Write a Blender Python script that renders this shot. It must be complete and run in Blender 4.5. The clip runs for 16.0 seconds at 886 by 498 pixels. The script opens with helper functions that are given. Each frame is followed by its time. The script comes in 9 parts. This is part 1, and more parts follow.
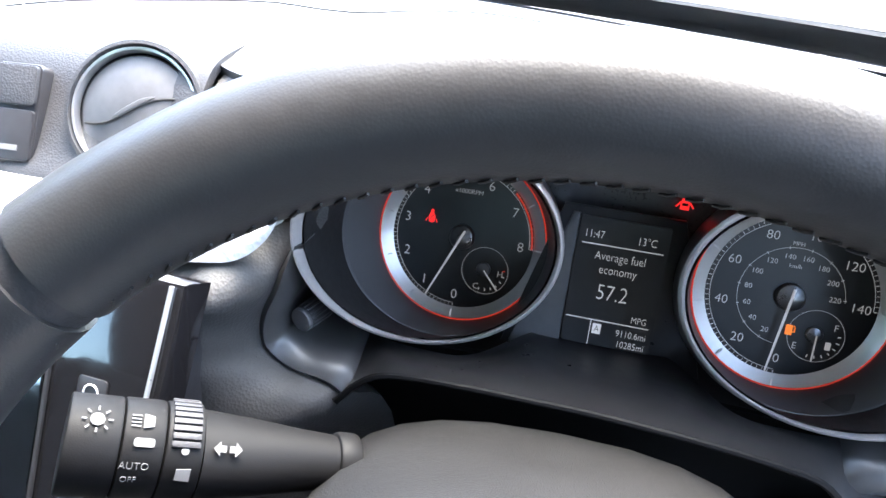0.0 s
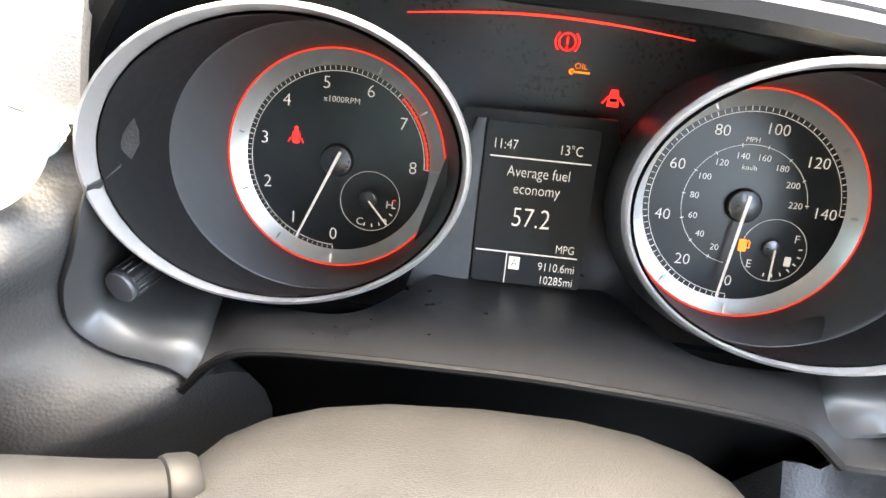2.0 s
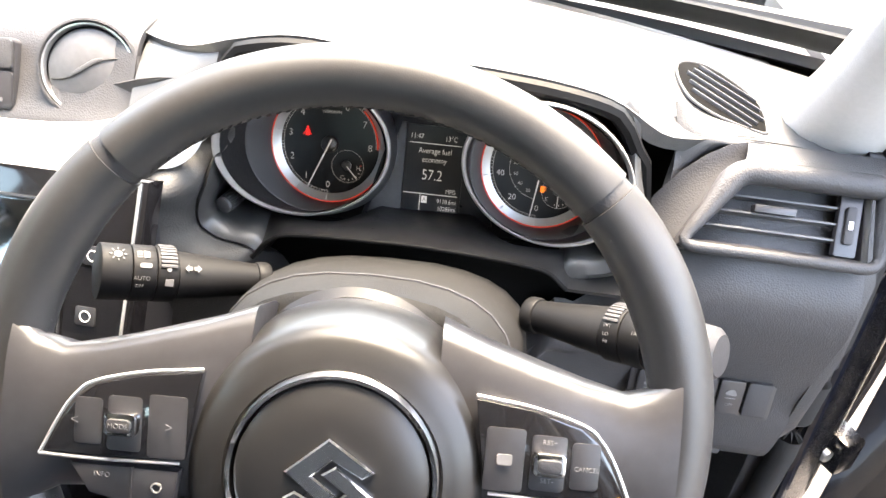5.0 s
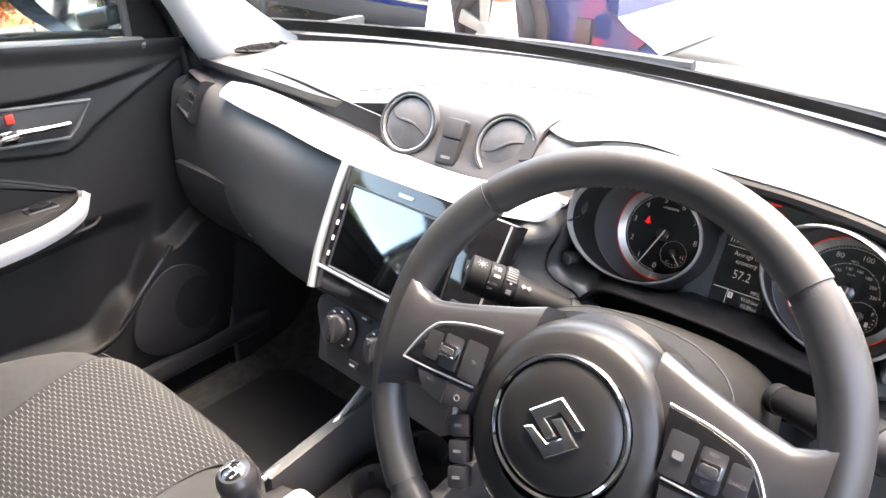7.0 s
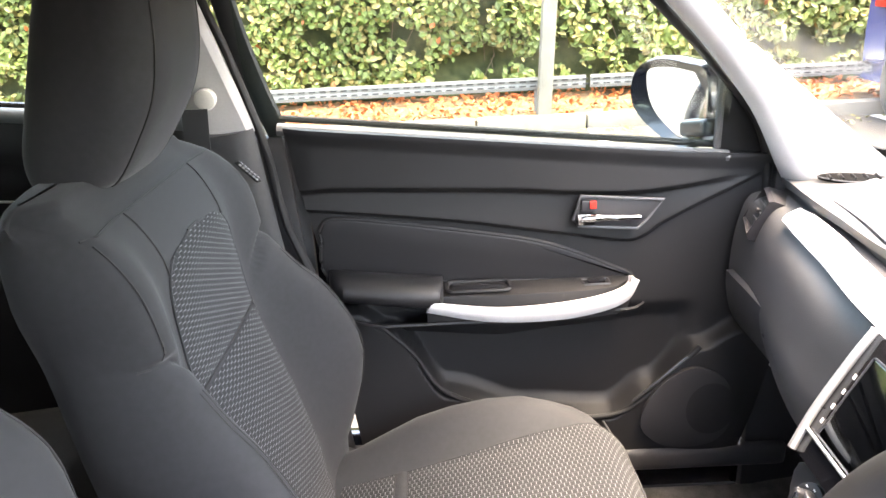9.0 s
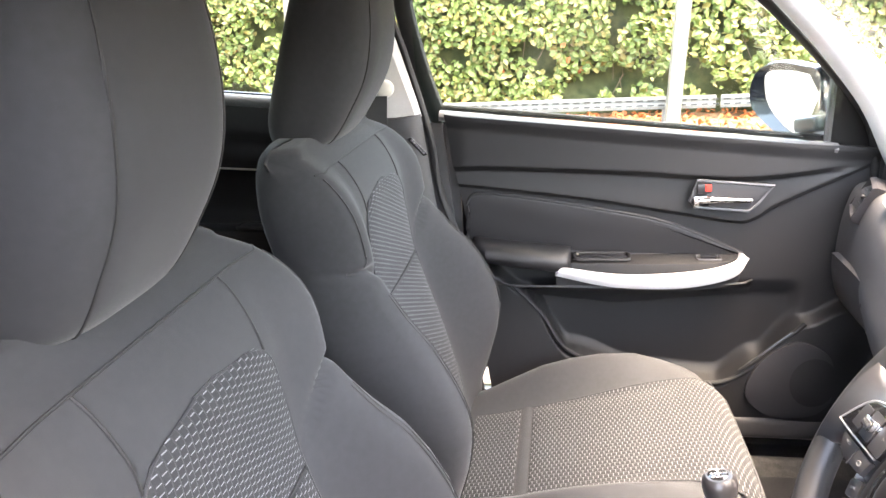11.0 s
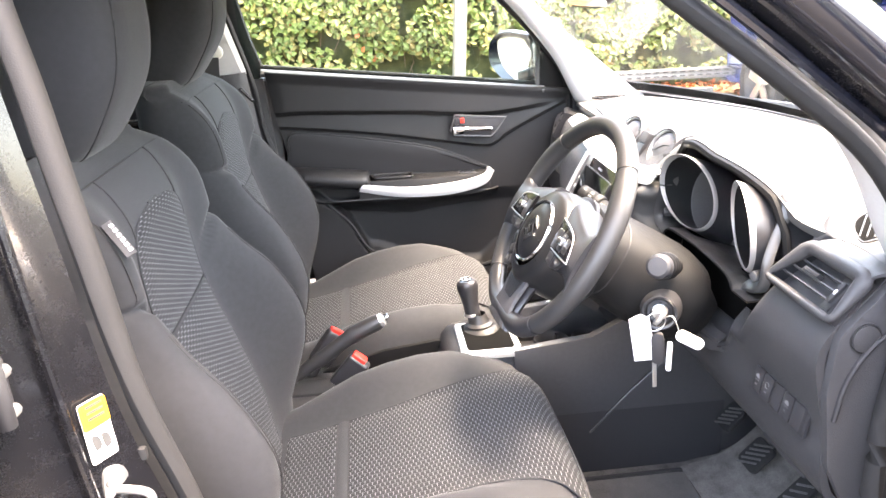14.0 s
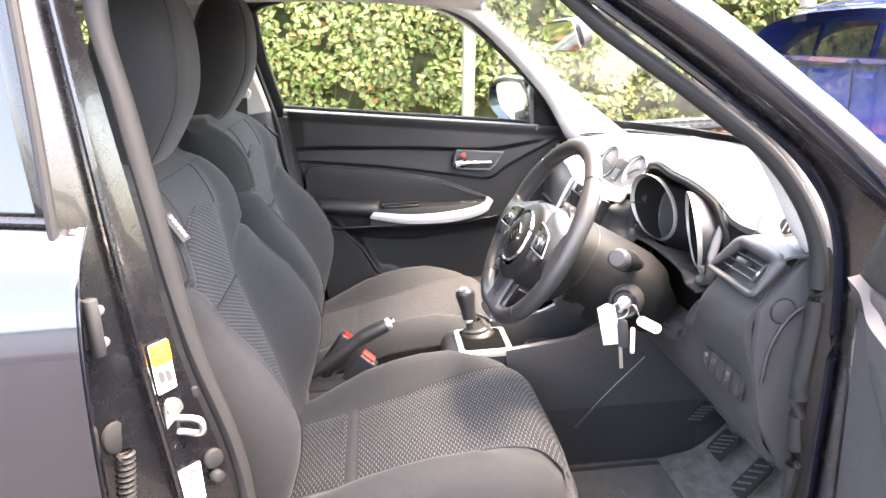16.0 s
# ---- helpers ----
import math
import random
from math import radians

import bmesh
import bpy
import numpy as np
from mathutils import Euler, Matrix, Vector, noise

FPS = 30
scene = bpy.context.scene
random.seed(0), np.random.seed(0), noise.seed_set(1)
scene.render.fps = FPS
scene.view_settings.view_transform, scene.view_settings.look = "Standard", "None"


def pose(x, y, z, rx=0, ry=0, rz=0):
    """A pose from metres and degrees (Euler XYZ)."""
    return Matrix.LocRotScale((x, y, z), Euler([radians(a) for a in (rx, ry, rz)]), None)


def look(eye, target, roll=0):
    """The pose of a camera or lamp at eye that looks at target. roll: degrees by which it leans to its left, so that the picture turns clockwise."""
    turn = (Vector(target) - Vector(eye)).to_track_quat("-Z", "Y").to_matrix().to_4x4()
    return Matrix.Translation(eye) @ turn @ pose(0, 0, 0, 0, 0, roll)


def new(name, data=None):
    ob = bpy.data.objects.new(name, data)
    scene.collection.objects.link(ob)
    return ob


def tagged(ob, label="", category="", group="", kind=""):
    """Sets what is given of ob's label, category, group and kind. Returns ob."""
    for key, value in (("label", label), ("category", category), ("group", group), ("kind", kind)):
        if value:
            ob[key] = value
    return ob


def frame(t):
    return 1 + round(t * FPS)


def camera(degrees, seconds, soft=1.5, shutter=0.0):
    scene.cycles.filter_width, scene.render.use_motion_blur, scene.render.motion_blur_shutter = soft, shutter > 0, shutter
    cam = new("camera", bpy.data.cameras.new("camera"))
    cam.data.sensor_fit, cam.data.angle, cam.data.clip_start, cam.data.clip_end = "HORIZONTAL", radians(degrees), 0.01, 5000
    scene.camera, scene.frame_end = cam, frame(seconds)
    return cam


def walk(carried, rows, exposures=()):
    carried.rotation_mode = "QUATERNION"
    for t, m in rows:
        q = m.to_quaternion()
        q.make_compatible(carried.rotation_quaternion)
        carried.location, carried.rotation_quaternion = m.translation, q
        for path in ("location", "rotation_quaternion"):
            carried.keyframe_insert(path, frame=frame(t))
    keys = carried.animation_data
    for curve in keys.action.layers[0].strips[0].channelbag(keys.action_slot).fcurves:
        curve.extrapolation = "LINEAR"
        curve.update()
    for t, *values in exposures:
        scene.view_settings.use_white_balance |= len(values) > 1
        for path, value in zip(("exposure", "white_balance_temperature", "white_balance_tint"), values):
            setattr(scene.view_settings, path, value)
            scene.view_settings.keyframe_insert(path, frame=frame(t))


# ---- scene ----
cam = camera(62.61, 16.0)
PATH = [
    (0, (0.2903, -0.0798, 1.0944), (-0.1426, 1.6090, 0.1143), 3.51),
    (0.5, (0.2845, -0.0454, 1.0741), (-0.0410, 1.6107, 0.0011), 3.46),
    (1, (0.2797, -0.0256, 1.0609), (0.0379, 1.6243, -0.0433), 3.88),
    (1.5, (0.2799, -0.0112, 1.0493), (0.1092, 1.6375, -0.0700), 4.35),
    (2, (0.2799, 0.0010, 1.0447), (0.1553, 1.6525, -0.0765), 4.45),
    (2.5, (0.2768, 0.0028, 1.0460), (0.1826, 1.6463, -0.0898), 4.40),
    (3, (0.2791, -0.0099, 1.0587), (0.2091, 1.6373, -0.0736), 4.33),
    (3.5, (0.2856, -0.0533, 1.0819), (0.2160, 1.5912, -0.0543), 3.96),
    (4, (0.3056, -0.1135, 1.1117), (0.2217, 1.5137, -0.0481), 3.76),
    (4.2, (0.3122, -0.1419, 1.1322), (0.2400, 1.4835, -0.0309), 4.01),
    (6.3, (0.4582, -0.4220, 1.2338), (-0.1061, 1.1640, 0.1540), 2.97),
    (6.5, (0.4674, -0.4317, 1.2421), (-0.2057, 1.1269, 0.1850), 2.35),
    (7, (0.4858, -0.3960, 1.2424), (-0.6625, 0.9437, 0.3008), 0.48),
    (7.5, (0.5224, -0.3421, 1.2536), (-1.0378, 0.5671, 0.3938), -1.06),
    (8, (0.5937, -0.3575, 1.2888), (-1.1307, 0.2302, 0.4634), -1.76),
    (8.5, (0.5650, -0.3196, 1.2983), (-1.2475, -0.0021, 0.5146), -2.30),
    (9, (0.5376, -0.2891, 1.2953), (-1.3296, -0.3015, 0.5787), -2.94),
    (9.5, (0.5554, -0.3130, 1.2902), (-1.3181, -0.5569, 0.6341), -3.31),
    (9.7, (0.5814, -0.3207, 1.2975), (-1.2828, -0.6265, 0.6411), -3.39),
    (11.8, (0.9457, -0.3091, 1.2714), (-0.9185, -0.6388, 0.6263), -3.15),
    (12, (0.9897, -0.3158, 1.2722), (-0.8801, -0.6065, 0.6248), -3.03),
    (12.5, (1.0916, -0.3257, 1.2665), (-0.7916, -0.4626, 0.6071), -2.86),
    (13, (1.1664, -0.3353, 1.2605), (-0.7181, -0.2955, 0.5919), -2.76),
    (13.5, (1.2274, -0.3215, 1.2522), (-0.6489, -0.1672, 0.5772), -2.63),
    (14, (1.3176, -0.2949, 1.2545), (-0.5553, -0.1143, 0.5767), -2.50),
    (14.5, (1.4037, -0.2873, 1.2426), (-0.4692, -0.1120, 0.5633), -2.48),
    (15, (1.4608, -0.2951, 1.2321), (-0.4193, -0.1230, 0.5722), -2.41),
    (15.5, (1.5057, -0.3018, 1.2349), (-0.3912, -0.1374, 0.6227), -2.44),
    (16, (1.5254, -0.2954, 1.2346), (-0.3931, -0.1342, 0.6929), -2.43),
]
EXPOSURES = ((0, 4.45, 6500, 10), (0.4, 5.42, 8250, 10), (1.2, 5.68, 8250, 10), (2.0, 5.72, 8250, 10), (3.0, 5.95, 8250, 10), (3.5, 5.9, 8250, 10), (4.0, 5.3, 8250, 10), (6.4, 4.5, 8000, 16), (7.2, 4.17, 7800, 15), (8.4, 4.28, 7800, 18), (9.0, 4.62, 8300, 17), (9.7, 4.88, 8400, 19), (11.8, 5.1, 8400, 17), (12.8, 4.92, 8300, 17), (14.5, 4.82, 8300, 17), (16, 4.65, 8200, 18))
walk(cam, [(t, look(e, g, r)) for t, e, g, r in PATH], EXPOSURES)
# ---- world and sun ----
SUN_ELEV, SUN_AZ = 71.0, 14.0        # azimuth from straight ahead towards the driver's side
world = bpy.data.worlds.new("overcast_sky")
scene.world = world
world.use_nodes = True
wn = world.node_tree
sky = wn.nodes.new("ShaderNodeTexSky")
sky.sky_type = "NISHITA"
sky.sun_disc = False
sky.sun_elevation, sky.sun_rotation = radians(SUN_ELEV), radians(SUN_AZ)
sky.air_density, sky.dust_density, sky.ozone_density = 1.0, 4.0, 1.0
wn.nodes["Background"].inputs[1].default_value = 0.20
wn.links.new(sky.outputs[0], wn.nodes["Background"].inputs[0])
sun = new("sun", bpy.data.lights.new("sun", "SUN"))
sun.data.energy, sun.data.angle, sun.data.color = 0.6, radians(14), (1.0, 0.98, 0.955)
sd = Vector((math.sin(radians(SUN_AZ)) * math.cos(radians(SUN_ELEV)), math.cos(radians(SUN_AZ)) * math.cos(radians(SUN_ELEV)), math.sin(radians(SUN_ELEV))))
sun.matrix_world = look(sd * 20, (0, 0, 0))


# ---- materials ----
def material(name, base, rough=0.5, metal=0.0, var=0.15, scale=18.0, bump=0.0, grain=900.0, coat=0.0, spec=0.5, kind="noise", island=0.0, sheen=0.0):
    """A principled surface with colour variation at two scales and a fine relief."""
    m = bpy.data.materials.new(name)
    m.use_nodes = True
    t = m.node_tree
    b = t.nodes["Principled BSDF"]
    co = t.nodes.new("ShaderNodeTexCoord")
    n1 = t.nodes.new("ShaderNodeTexNoise")
    n1.inputs["Scale"].default_value, n1.inputs["Detail"].default_value = scale, 5.0
    n2 = t.nodes.new("ShaderNodeTexNoise")
    n2.inputs["Scale"].default_value, n2.inputs["Detail"].default_value = scale * 14, 3.0
    t.links.new(co.outputs["Object"], n1.inputs["Vector"])
    t.links.new(co.outputs["Object"], n2.inputs["Vector"])
    add = t.nodes.new("ShaderNodeMath")
    add.operation = "ADD"
    t.links.new(n1.outputs[0], add.inputs[0])
    t.links.new(n2.outputs[0], add.inputs[1])
    fac = add.outputs[0]
    if island:
        geo = t.nodes.new("ShaderNodeNewGeometry")
        mul = t.nodes.new("ShaderNodeMath")
        mul.operation = "MULTIPLY_ADD"
        mul.inputs[1].default_value = island
        t.links.new(geo.outputs["Random Per Island"], mul.inputs[0])
        t.links.new(fac, mul.inputs[2])
        fac = mul.outputs[0]
    ramp = t.nodes.new("ShaderNodeMapRange")
    ramp.inputs[1].default_value, ramp.inputs[2].default_value = 0.6, 1.4 + island
    ramp.inputs[3].default_value, ramp.inputs[4].default_value = 1 - var, 1 + var
    t.links.new(fac, ramp.inputs[0])
    mix = t.nodes.new("ShaderNodeVectorMath")
    mix.operation = "SCALE"
    mix.inputs[0].default_value = base
    t.links.new(ramp.outputs[0], mix.inputs["Scale"])
    t.links.new(mix.outputs[0], b.inputs["Base Color"])
    rr = t.nodes.new("ShaderNodeMapRange")
    rr.inputs[1].default_value, rr.inputs[2].default_value = 0.6, 1.4
    rr.inputs[3].default_value, rr.inputs[4].default_value = max(rough - 0.06, 0.02), min(rough + 0.06, 1)
    t.links.new(add.outputs[0], rr.inputs[0])
    t.links.new(rr.outputs[0], b.inputs["Roughness"])
    b.inputs["Metallic"].default_value = metal
    b.inputs["Coat Weight"].default_value = coat
    b.inputs["Coat Roughness"].default_value = 0.04
    b.inputs["Specular IOR Level"].default_value = spec
    if sheen:
        b.inputs["Sheen Weight"].default_value, b.inputs["Sheen Roughness"].default_value = sheen, 0.4
    if bump:
        if kind == "cells":
            g = t.nodes.new("ShaderNodeTexVoronoi")
            g.inputs["Scale"].default_value = grain
            out = g.outputs["Distance"]
        else:
            g = t.nodes.new("ShaderNodeTexNoise")
            g.inputs["Scale"].default_value, g.inputs["Detail"].default_value = grain, 4.0
            out = g.outputs[0]
        t.links.new(co.outputs["Object"], g.inputs["Vector"])
        bp = t.nodes.new("ShaderNodeBump")
        bp.inputs["Strength"].default_value, bp.inputs["Distance"].default_value = bump, 0.6 / grain
        t.links.new(out, bp.inputs["Height"])
        t.links.new(bp.outputs[0], b.inputs["Normal"])
    return m


def glowing(name, colour, strength):
    m = material(name, colour, 0.4, var=0.02)
    b = m.node_tree.nodes["Principled BSDF"]
    b.inputs["Emission Color"].default_value = (*colour, 1)
    b.inputs["Emission Strength"].default_value = strength
    return m


def glass(name, tint=(0.93, 0.96, 0.95), rough=0.0):
    """Thin clear sheet: mostly lets light straight through, with a mirror-like gloss at grazing angles."""
    m = bpy.data.materials.new(name)
    m.use_nodes = True
    t = m.node_tree
    t.nodes.remove(t.nodes["Principled BSDF"])
    tr, gl, mx = t.nodes.new("ShaderNodeBsdfTransparent"), t.nodes.new("ShaderNodeBsdfGlossy"), t.nodes.new("ShaderNodeMixShader")
    tr.inputs[0].default_value = (*tint, 1)
    gl.inputs["Roughness"].default_value = rough
    lw, pw, ad = t.nodes.new("ShaderNodeLayerWeight"), t.nodes.new("ShaderNodeMath"), t.nodes.new("ShaderNodeMath")
    lw.inputs[0].default_value = 0.5
    pw.operation, pw.inputs[1].default_value = "POWER", 5.0
    ad.operation, ad.inputs[1].default_value, ad.inputs[2].default_value = "MULTIPLY_ADD", 0.32, 0.016
    t.links.new(lw.outputs["Facing"], pw.inputs[0])
    t.links.new(pw.outputs[0], ad.inputs[0])
    t.links.new(ad.outputs[0], mx.inputs[0])
    t.links.new(tr.outputs[0], mx.inputs[1])
    t.links.new(gl.outputs[0], mx.inputs[2])
    t.links.new(mx.outputs[0], t.nodes["Material Output"].inputs[0])
    return m


def weave(name, dark, light, rows=112.0):
    """Woven seat cloth: staggered light bars on a dark ground, raised by a bump; mapped along u, v in metres."""
    m = material(name, dark, 0.92, var=0.25, scale=30, spec=0.2, sheen=0.06)
    t = m.node_tree
    b = t.nodes["Principled BSDF"]
    uv = t.nodes.new("ShaderNodeTexCoord")
    def calc(op, a, c, third=None):
        k = t.nodes.new("ShaderNodeMath")
        k.operation = op
        for i, v in enumerate((a, c, third)):
            if isinstance(v, (int, float)):
                k.inputs[i].default_value = v
            elif v is not None:
                t.links.new(v, k.inputs[i])
        return k.outputs[0]
    sp = t.nodes.new("ShaderNodeSeparateXYZ")
    t.links.new(uv.outputs["UV"], sp.inputs[0])
    u, v = calc("MULTIPLY", sp.outputs[0], rows), calc("MULTIPLY", sp.outputs[1], rows * 1.15)
    odd = calc("MULTIPLY", calc("FLOOR", u, 0), 0.5)
    fu, fv = calc("FRACT", u, 0), calc("FRACT", calc("ADD", v, odd), 0)
    # raised thread: a short light dash across each column, dark grooves between the columns
    across = calc("SMOOTH_MIN", calc("MULTIPLY", calc("SUBTRACT", 0.40, calc("ABSOLUTE", calc("SUBTRACT", fu, 0.5), 0)), 12), 1, 0.1)
    along = calc("SMOOTH_MIN", calc("MULTIPLY", calc("SUBTRACT", 0.09, calc("ABSOLUTE", calc("SUBTRACT", fv, 0.5), 0)), 14), 1, 0.1)
    dash = calc("MULTIPLY", calc("MAXIMUM", across, 0), calc("MAXIMUM", along, 0))
    groove = calc("MINIMUM", calc("MULTIPLY", calc("SUBTRACT", 0.5, calc("ABSOLUTE", calc("SUBTRACT", fu, 0.5), 0)), 8), 1)
    br = t.nodes.new("ShaderNodeMix")
    br.data_type = "RGBA"
    br.inputs[6].default_value, br.inputs[7].default_value = (*dark, 1), (*light, 1)
    t.links.new(dash, br.inputs[0])
    n = t.nodes.new("ShaderNodeTexNoise")
    n.inputs["Scale"].default_value = 1500
    t.links.new(uv.outputs["UV"], n.inputs["Vector"])
    mul = t.nodes.new("ShaderNodeMix")
    mul.data_type, mul.blend_type = "RGBA", "OVERLAY"
    mul.inputs[0].default_value = 0.5
    t.links.new(br.outputs[2], mul.inputs[6])
    t.links.new(n.outputs[0], mul.inputs[7])
    t.links.new(mul.outputs[2], b.inputs["Base Color"])
    bp = t.nodes.new("ShaderNodeBump")
    bp.inputs["Strength"].default_value, bp.inputs["Distance"].default_value = 0.7, 0.0012
    t.links.new(calc("ADD", dash, groove), bp.inputs["Height"])
    t.links.new(bp.outputs[0], b.inputs["Normal"])
    return m


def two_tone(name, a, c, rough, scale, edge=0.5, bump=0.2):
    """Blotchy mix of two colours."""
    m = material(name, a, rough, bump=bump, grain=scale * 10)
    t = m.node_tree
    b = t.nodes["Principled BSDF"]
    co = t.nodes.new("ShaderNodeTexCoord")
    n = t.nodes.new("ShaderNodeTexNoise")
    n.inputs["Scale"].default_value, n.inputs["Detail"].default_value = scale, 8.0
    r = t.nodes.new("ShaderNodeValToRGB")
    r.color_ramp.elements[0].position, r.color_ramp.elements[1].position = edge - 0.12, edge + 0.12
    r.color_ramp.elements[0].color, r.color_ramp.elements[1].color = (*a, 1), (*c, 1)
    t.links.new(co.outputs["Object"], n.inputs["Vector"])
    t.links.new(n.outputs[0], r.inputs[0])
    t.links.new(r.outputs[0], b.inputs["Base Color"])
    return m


M_PLASTIC = material("grained_black_plastic", (0.038, 0.038, 0.040), 0.50, bump=0.32, grain=760, kind="cells", scale=9, spec=0.35)
M_SOFT = material("grained_dash_top", (0.062, 0.0612, 0.060), 0.46, bump=0.25, grain=900, kind="cells", scale=7, var=0.12)
M_BAND = material("pale_dimpled_decor", (0.80, 0.80, 0.79), 0.42, metal=0.05, var=0.04, bump=0.35, grain=330, kind="cells")
M_DASHFACE = material("grained_dash_face", (0.056, 0.056, 0.057), 0.48, bump=0.3, grain=760, kind="cells", scale=8, spec=0.4)
M_FLAP = material("grey_black_vent_plastic", (0.065, 0.065, 0.068), 0.42, var=0.2, scale=14, bump=0.1, grain=1500)
M_SHELF = material("satin_charcoal_plastic", (0.0135, 0.0135, 0.0138), 0.32, spec=0.35, var=0.06, scale=9, bump=0.08, grain=1500)
M_STALK = material("matt_black_stalk", (0.0052, 0.0052, 0.0054), 0.55, var=0.1, bump=0.15, grain=1800, spec=0.12)
# Near-black that stands in for the shade inside openings.
M_SHADE = material("painted_recess_shade", (0.004, 0.004, 0.004), 0.9, var=0.1, spec=0.04)
M_FAINT = material("faint_grey_print", (0.16, 0.16, 0.16), 0.6)
M_SMOOTH = material("satin_black_plastic", (0.022, 0.022, 0.024), 0.33, var=0.2, scale=12, bump=0.05, grain=1500)
M_DARK = material("dark_moulded_plastic", (0.016, 0.016, 0.018), 0.6, bump=0.3, grain=800)
M_DOORCARD = material("charcoal_door_card", (0.0115, 0.0115, 0.0122), 0.56, spec=0.36, bump=0.25, grain=1000, kind="cells", scale=6)
M_PIANO = material("piano_black", (0.008, 0.008, 0.009), 0.08, coat=0.6, var=0.1, scale=25)
M_LEATHER = material("black_wheel_leather", (0.021, 0.021, 0.0215), 0.44, bump=0.07, grain=1500, kind="cells", scale=22)
M_CLOTH = material("black_bolster_cloth", (0.0228, 0.0238, 0.0258), 0.92, bump=0.4, grain=1600, spec=0.25, sheen=0.10, scale=8, var=0.2)
M_WEAVE = weave("grey_woven_cloth", (0.0195, 0.0202, 0.0218), (0.170, 0.174, 0.184))
M_CARPET = material("charcoal_carpet", (0.080, 0.077, 0.074), 1.0, bump=1.0, grain=420, spec=0.1, scale=45, var=0.5)
# Lit copy of the charcoal carpet, for the driver's footwell.
M_TOE_LIT = material("toe_carpet_painted_lit", (0.115, 0.110, 0.104), 1.0, bump=1.0, grain=420, spec=0.1, scale=45, var=0.5)
M_MAT = material("ribbed_floor_mat", (0.075, 0.073, 0.070), 0.9, bump=0.9, grain=300, scale=30, var=0.3)
M_SILVER = material("satin_silver_trim", (0.62, 0.62, 0.61), 0.32, metal=0.75, var=0.06, bump=0.06, grain=1400)
M_WHITETRIM = material("pale_silver_trim", (0.52, 0.52, 0.51), 0.42, metal=0.15, var=0.05, bump=0.04, grain=900)
M_BEZEL = material("satin_bezel_ring", (0.52, 0.505, 0.485), 0.40, metal=0.65, var=0.05)
M_CHEEK = material("pebbled_soft_plastic", (0.045, 0.0443, 0.0432), 0.52, bump=0.26, grain=620, kind="cells", scale=8, var=0.12, spec=0.3)
M_SHROUD = material("matt_shroud_plastic", (0.0085, 0.0085, 0.0085), 0.58, bump=0.55, grain=1300, kind="cells", scale=30, var=0.38, spec=0.20)
M_PANEL = material("smoked_panel", (0.056, 0.057, 0.058), 0.30, var=0.15, scale=30, bump=0.03, grain=900)
# Shelf plastic again, lightened to hold the light on the rims.
M_RIM_LIT = material("satin_rim_painted_lit", (0.040, 0.040, 0.040), 0.34, var=0.06, scale=9, bump=0.05, grain=1500)
M_SYMBOL = material("grey_white_symbol", (0.13, 0.13, 0.13), 0.7, spec=0.1)
M_HUB = material("spun_dark_hub", (0.16, 0.16, 0.165), 0.30, metal=1.0, var=0.25, scale=200)
M_TUBE = material("gloss_black_tube", (0.014, 0.0145, 0.015), 0.5, var=0.1, bump=0.03, grain=900, spec=0.12)
M_CHROME = material("chrome", (0.82, 0.82, 0.83), 0.09, metal=1.0, var=0.04)
M_BRUSHED = material("dull_chrome_ring", (0.72, 0.72, 0.72), 0.34, metal=1.0, var=0.06)
M_STEEL = material("zinc_steel", (0.55, 0.55, 0.53), 0.32, metal=0.9, var=0.2, scale=60)
M_PAINT = material("blue_black_car_paint", (0.004, 0.005, 0.009), 0.22, coat=1.0, var=0.1, scale=300)
M_PILLARBLACK = material("gloss_black_pillar", (0.004, 0.004, 0.005), 0.26, coat=0.3, var=0.15, scale=40)
M_RUBBER = material("rubber_seal", (0.017, 0.017, 0.0175), 0.66, bump=0.25, grain=600, spec=0.25)
M_PILLAR = material("light_grey_pillar_trim", (0.42, 0.41, 0.40), 0.75, bump=0.35, grain=900, var=0.06)
M_LINER = material("headliner_cloth", (0.48, 0.47, 0.45), 0.95, bump=0.6, grain=1300, var=0.06)
M_GLASS = glass("clear_glass")
M_TINT = glass("tinted_side_glass", (0.84, 0.90, 0.87))
M_CARGLASS = material("dark_car_glass", (0.006, 0.008, 0.010), 0.06, coat=0.5, var=0.1)
M_MIRROR = material("mirror_silver", (0.92, 0.93, 0.93), 0.015, metal=1.0, var=0.01)
M_SCREEN = material("glossy_screen", (0.20, 0.205, 0.21), 0.05, metal=1.0, var=0.05)
M_DIAL = material("dial_black", (0.017, 0.0195, 0.0205), 0.34, var=0.1, bump=0.03, grain=2500)
M_DIALGREY = material("dial_grey_cone", (0.082, 0.082, 0.083), 0.42, metal=0.05, var=0.12)
M_DIALRING = material("dial_silver_ring", (0.58, 0.565, 0.54), 0.36, metal=0.6, var=0.05)
M_DIALRED = glowing("dial_red_line", (0.55, 0.04, 0.02), 0.032)
M_LCD = glowing("lcd_ground", (0.012, 0.014, 0.016), 0.006)
M_PRINT = glowing("lit_white_print", (0.50, 0.50, 0.50), 0.022)
M_LCDTEXT = glowing("lcd_white_text", (0.55, 0.56, 0.57), 0.03)
M_WARNRED = glowing("red_warning_lamp", (0.75, 0.02, 0.02), 0.065)
M_WARNAMB = glowing("amber_warning_lamp", (0.85, 0.20, 0.02), 0.045)
M_REDSTRIP = glowing("red_light_strip", (0.8, 0.03, 0.02), 0.07)
M_MARK = material("white_paint_mark", (0.72, 0.72, 0.72), 0.5, var=0.05)
M_RED = material("red_plastic", (0.62, 0.03, 0.02), 0.4, var=0.08)
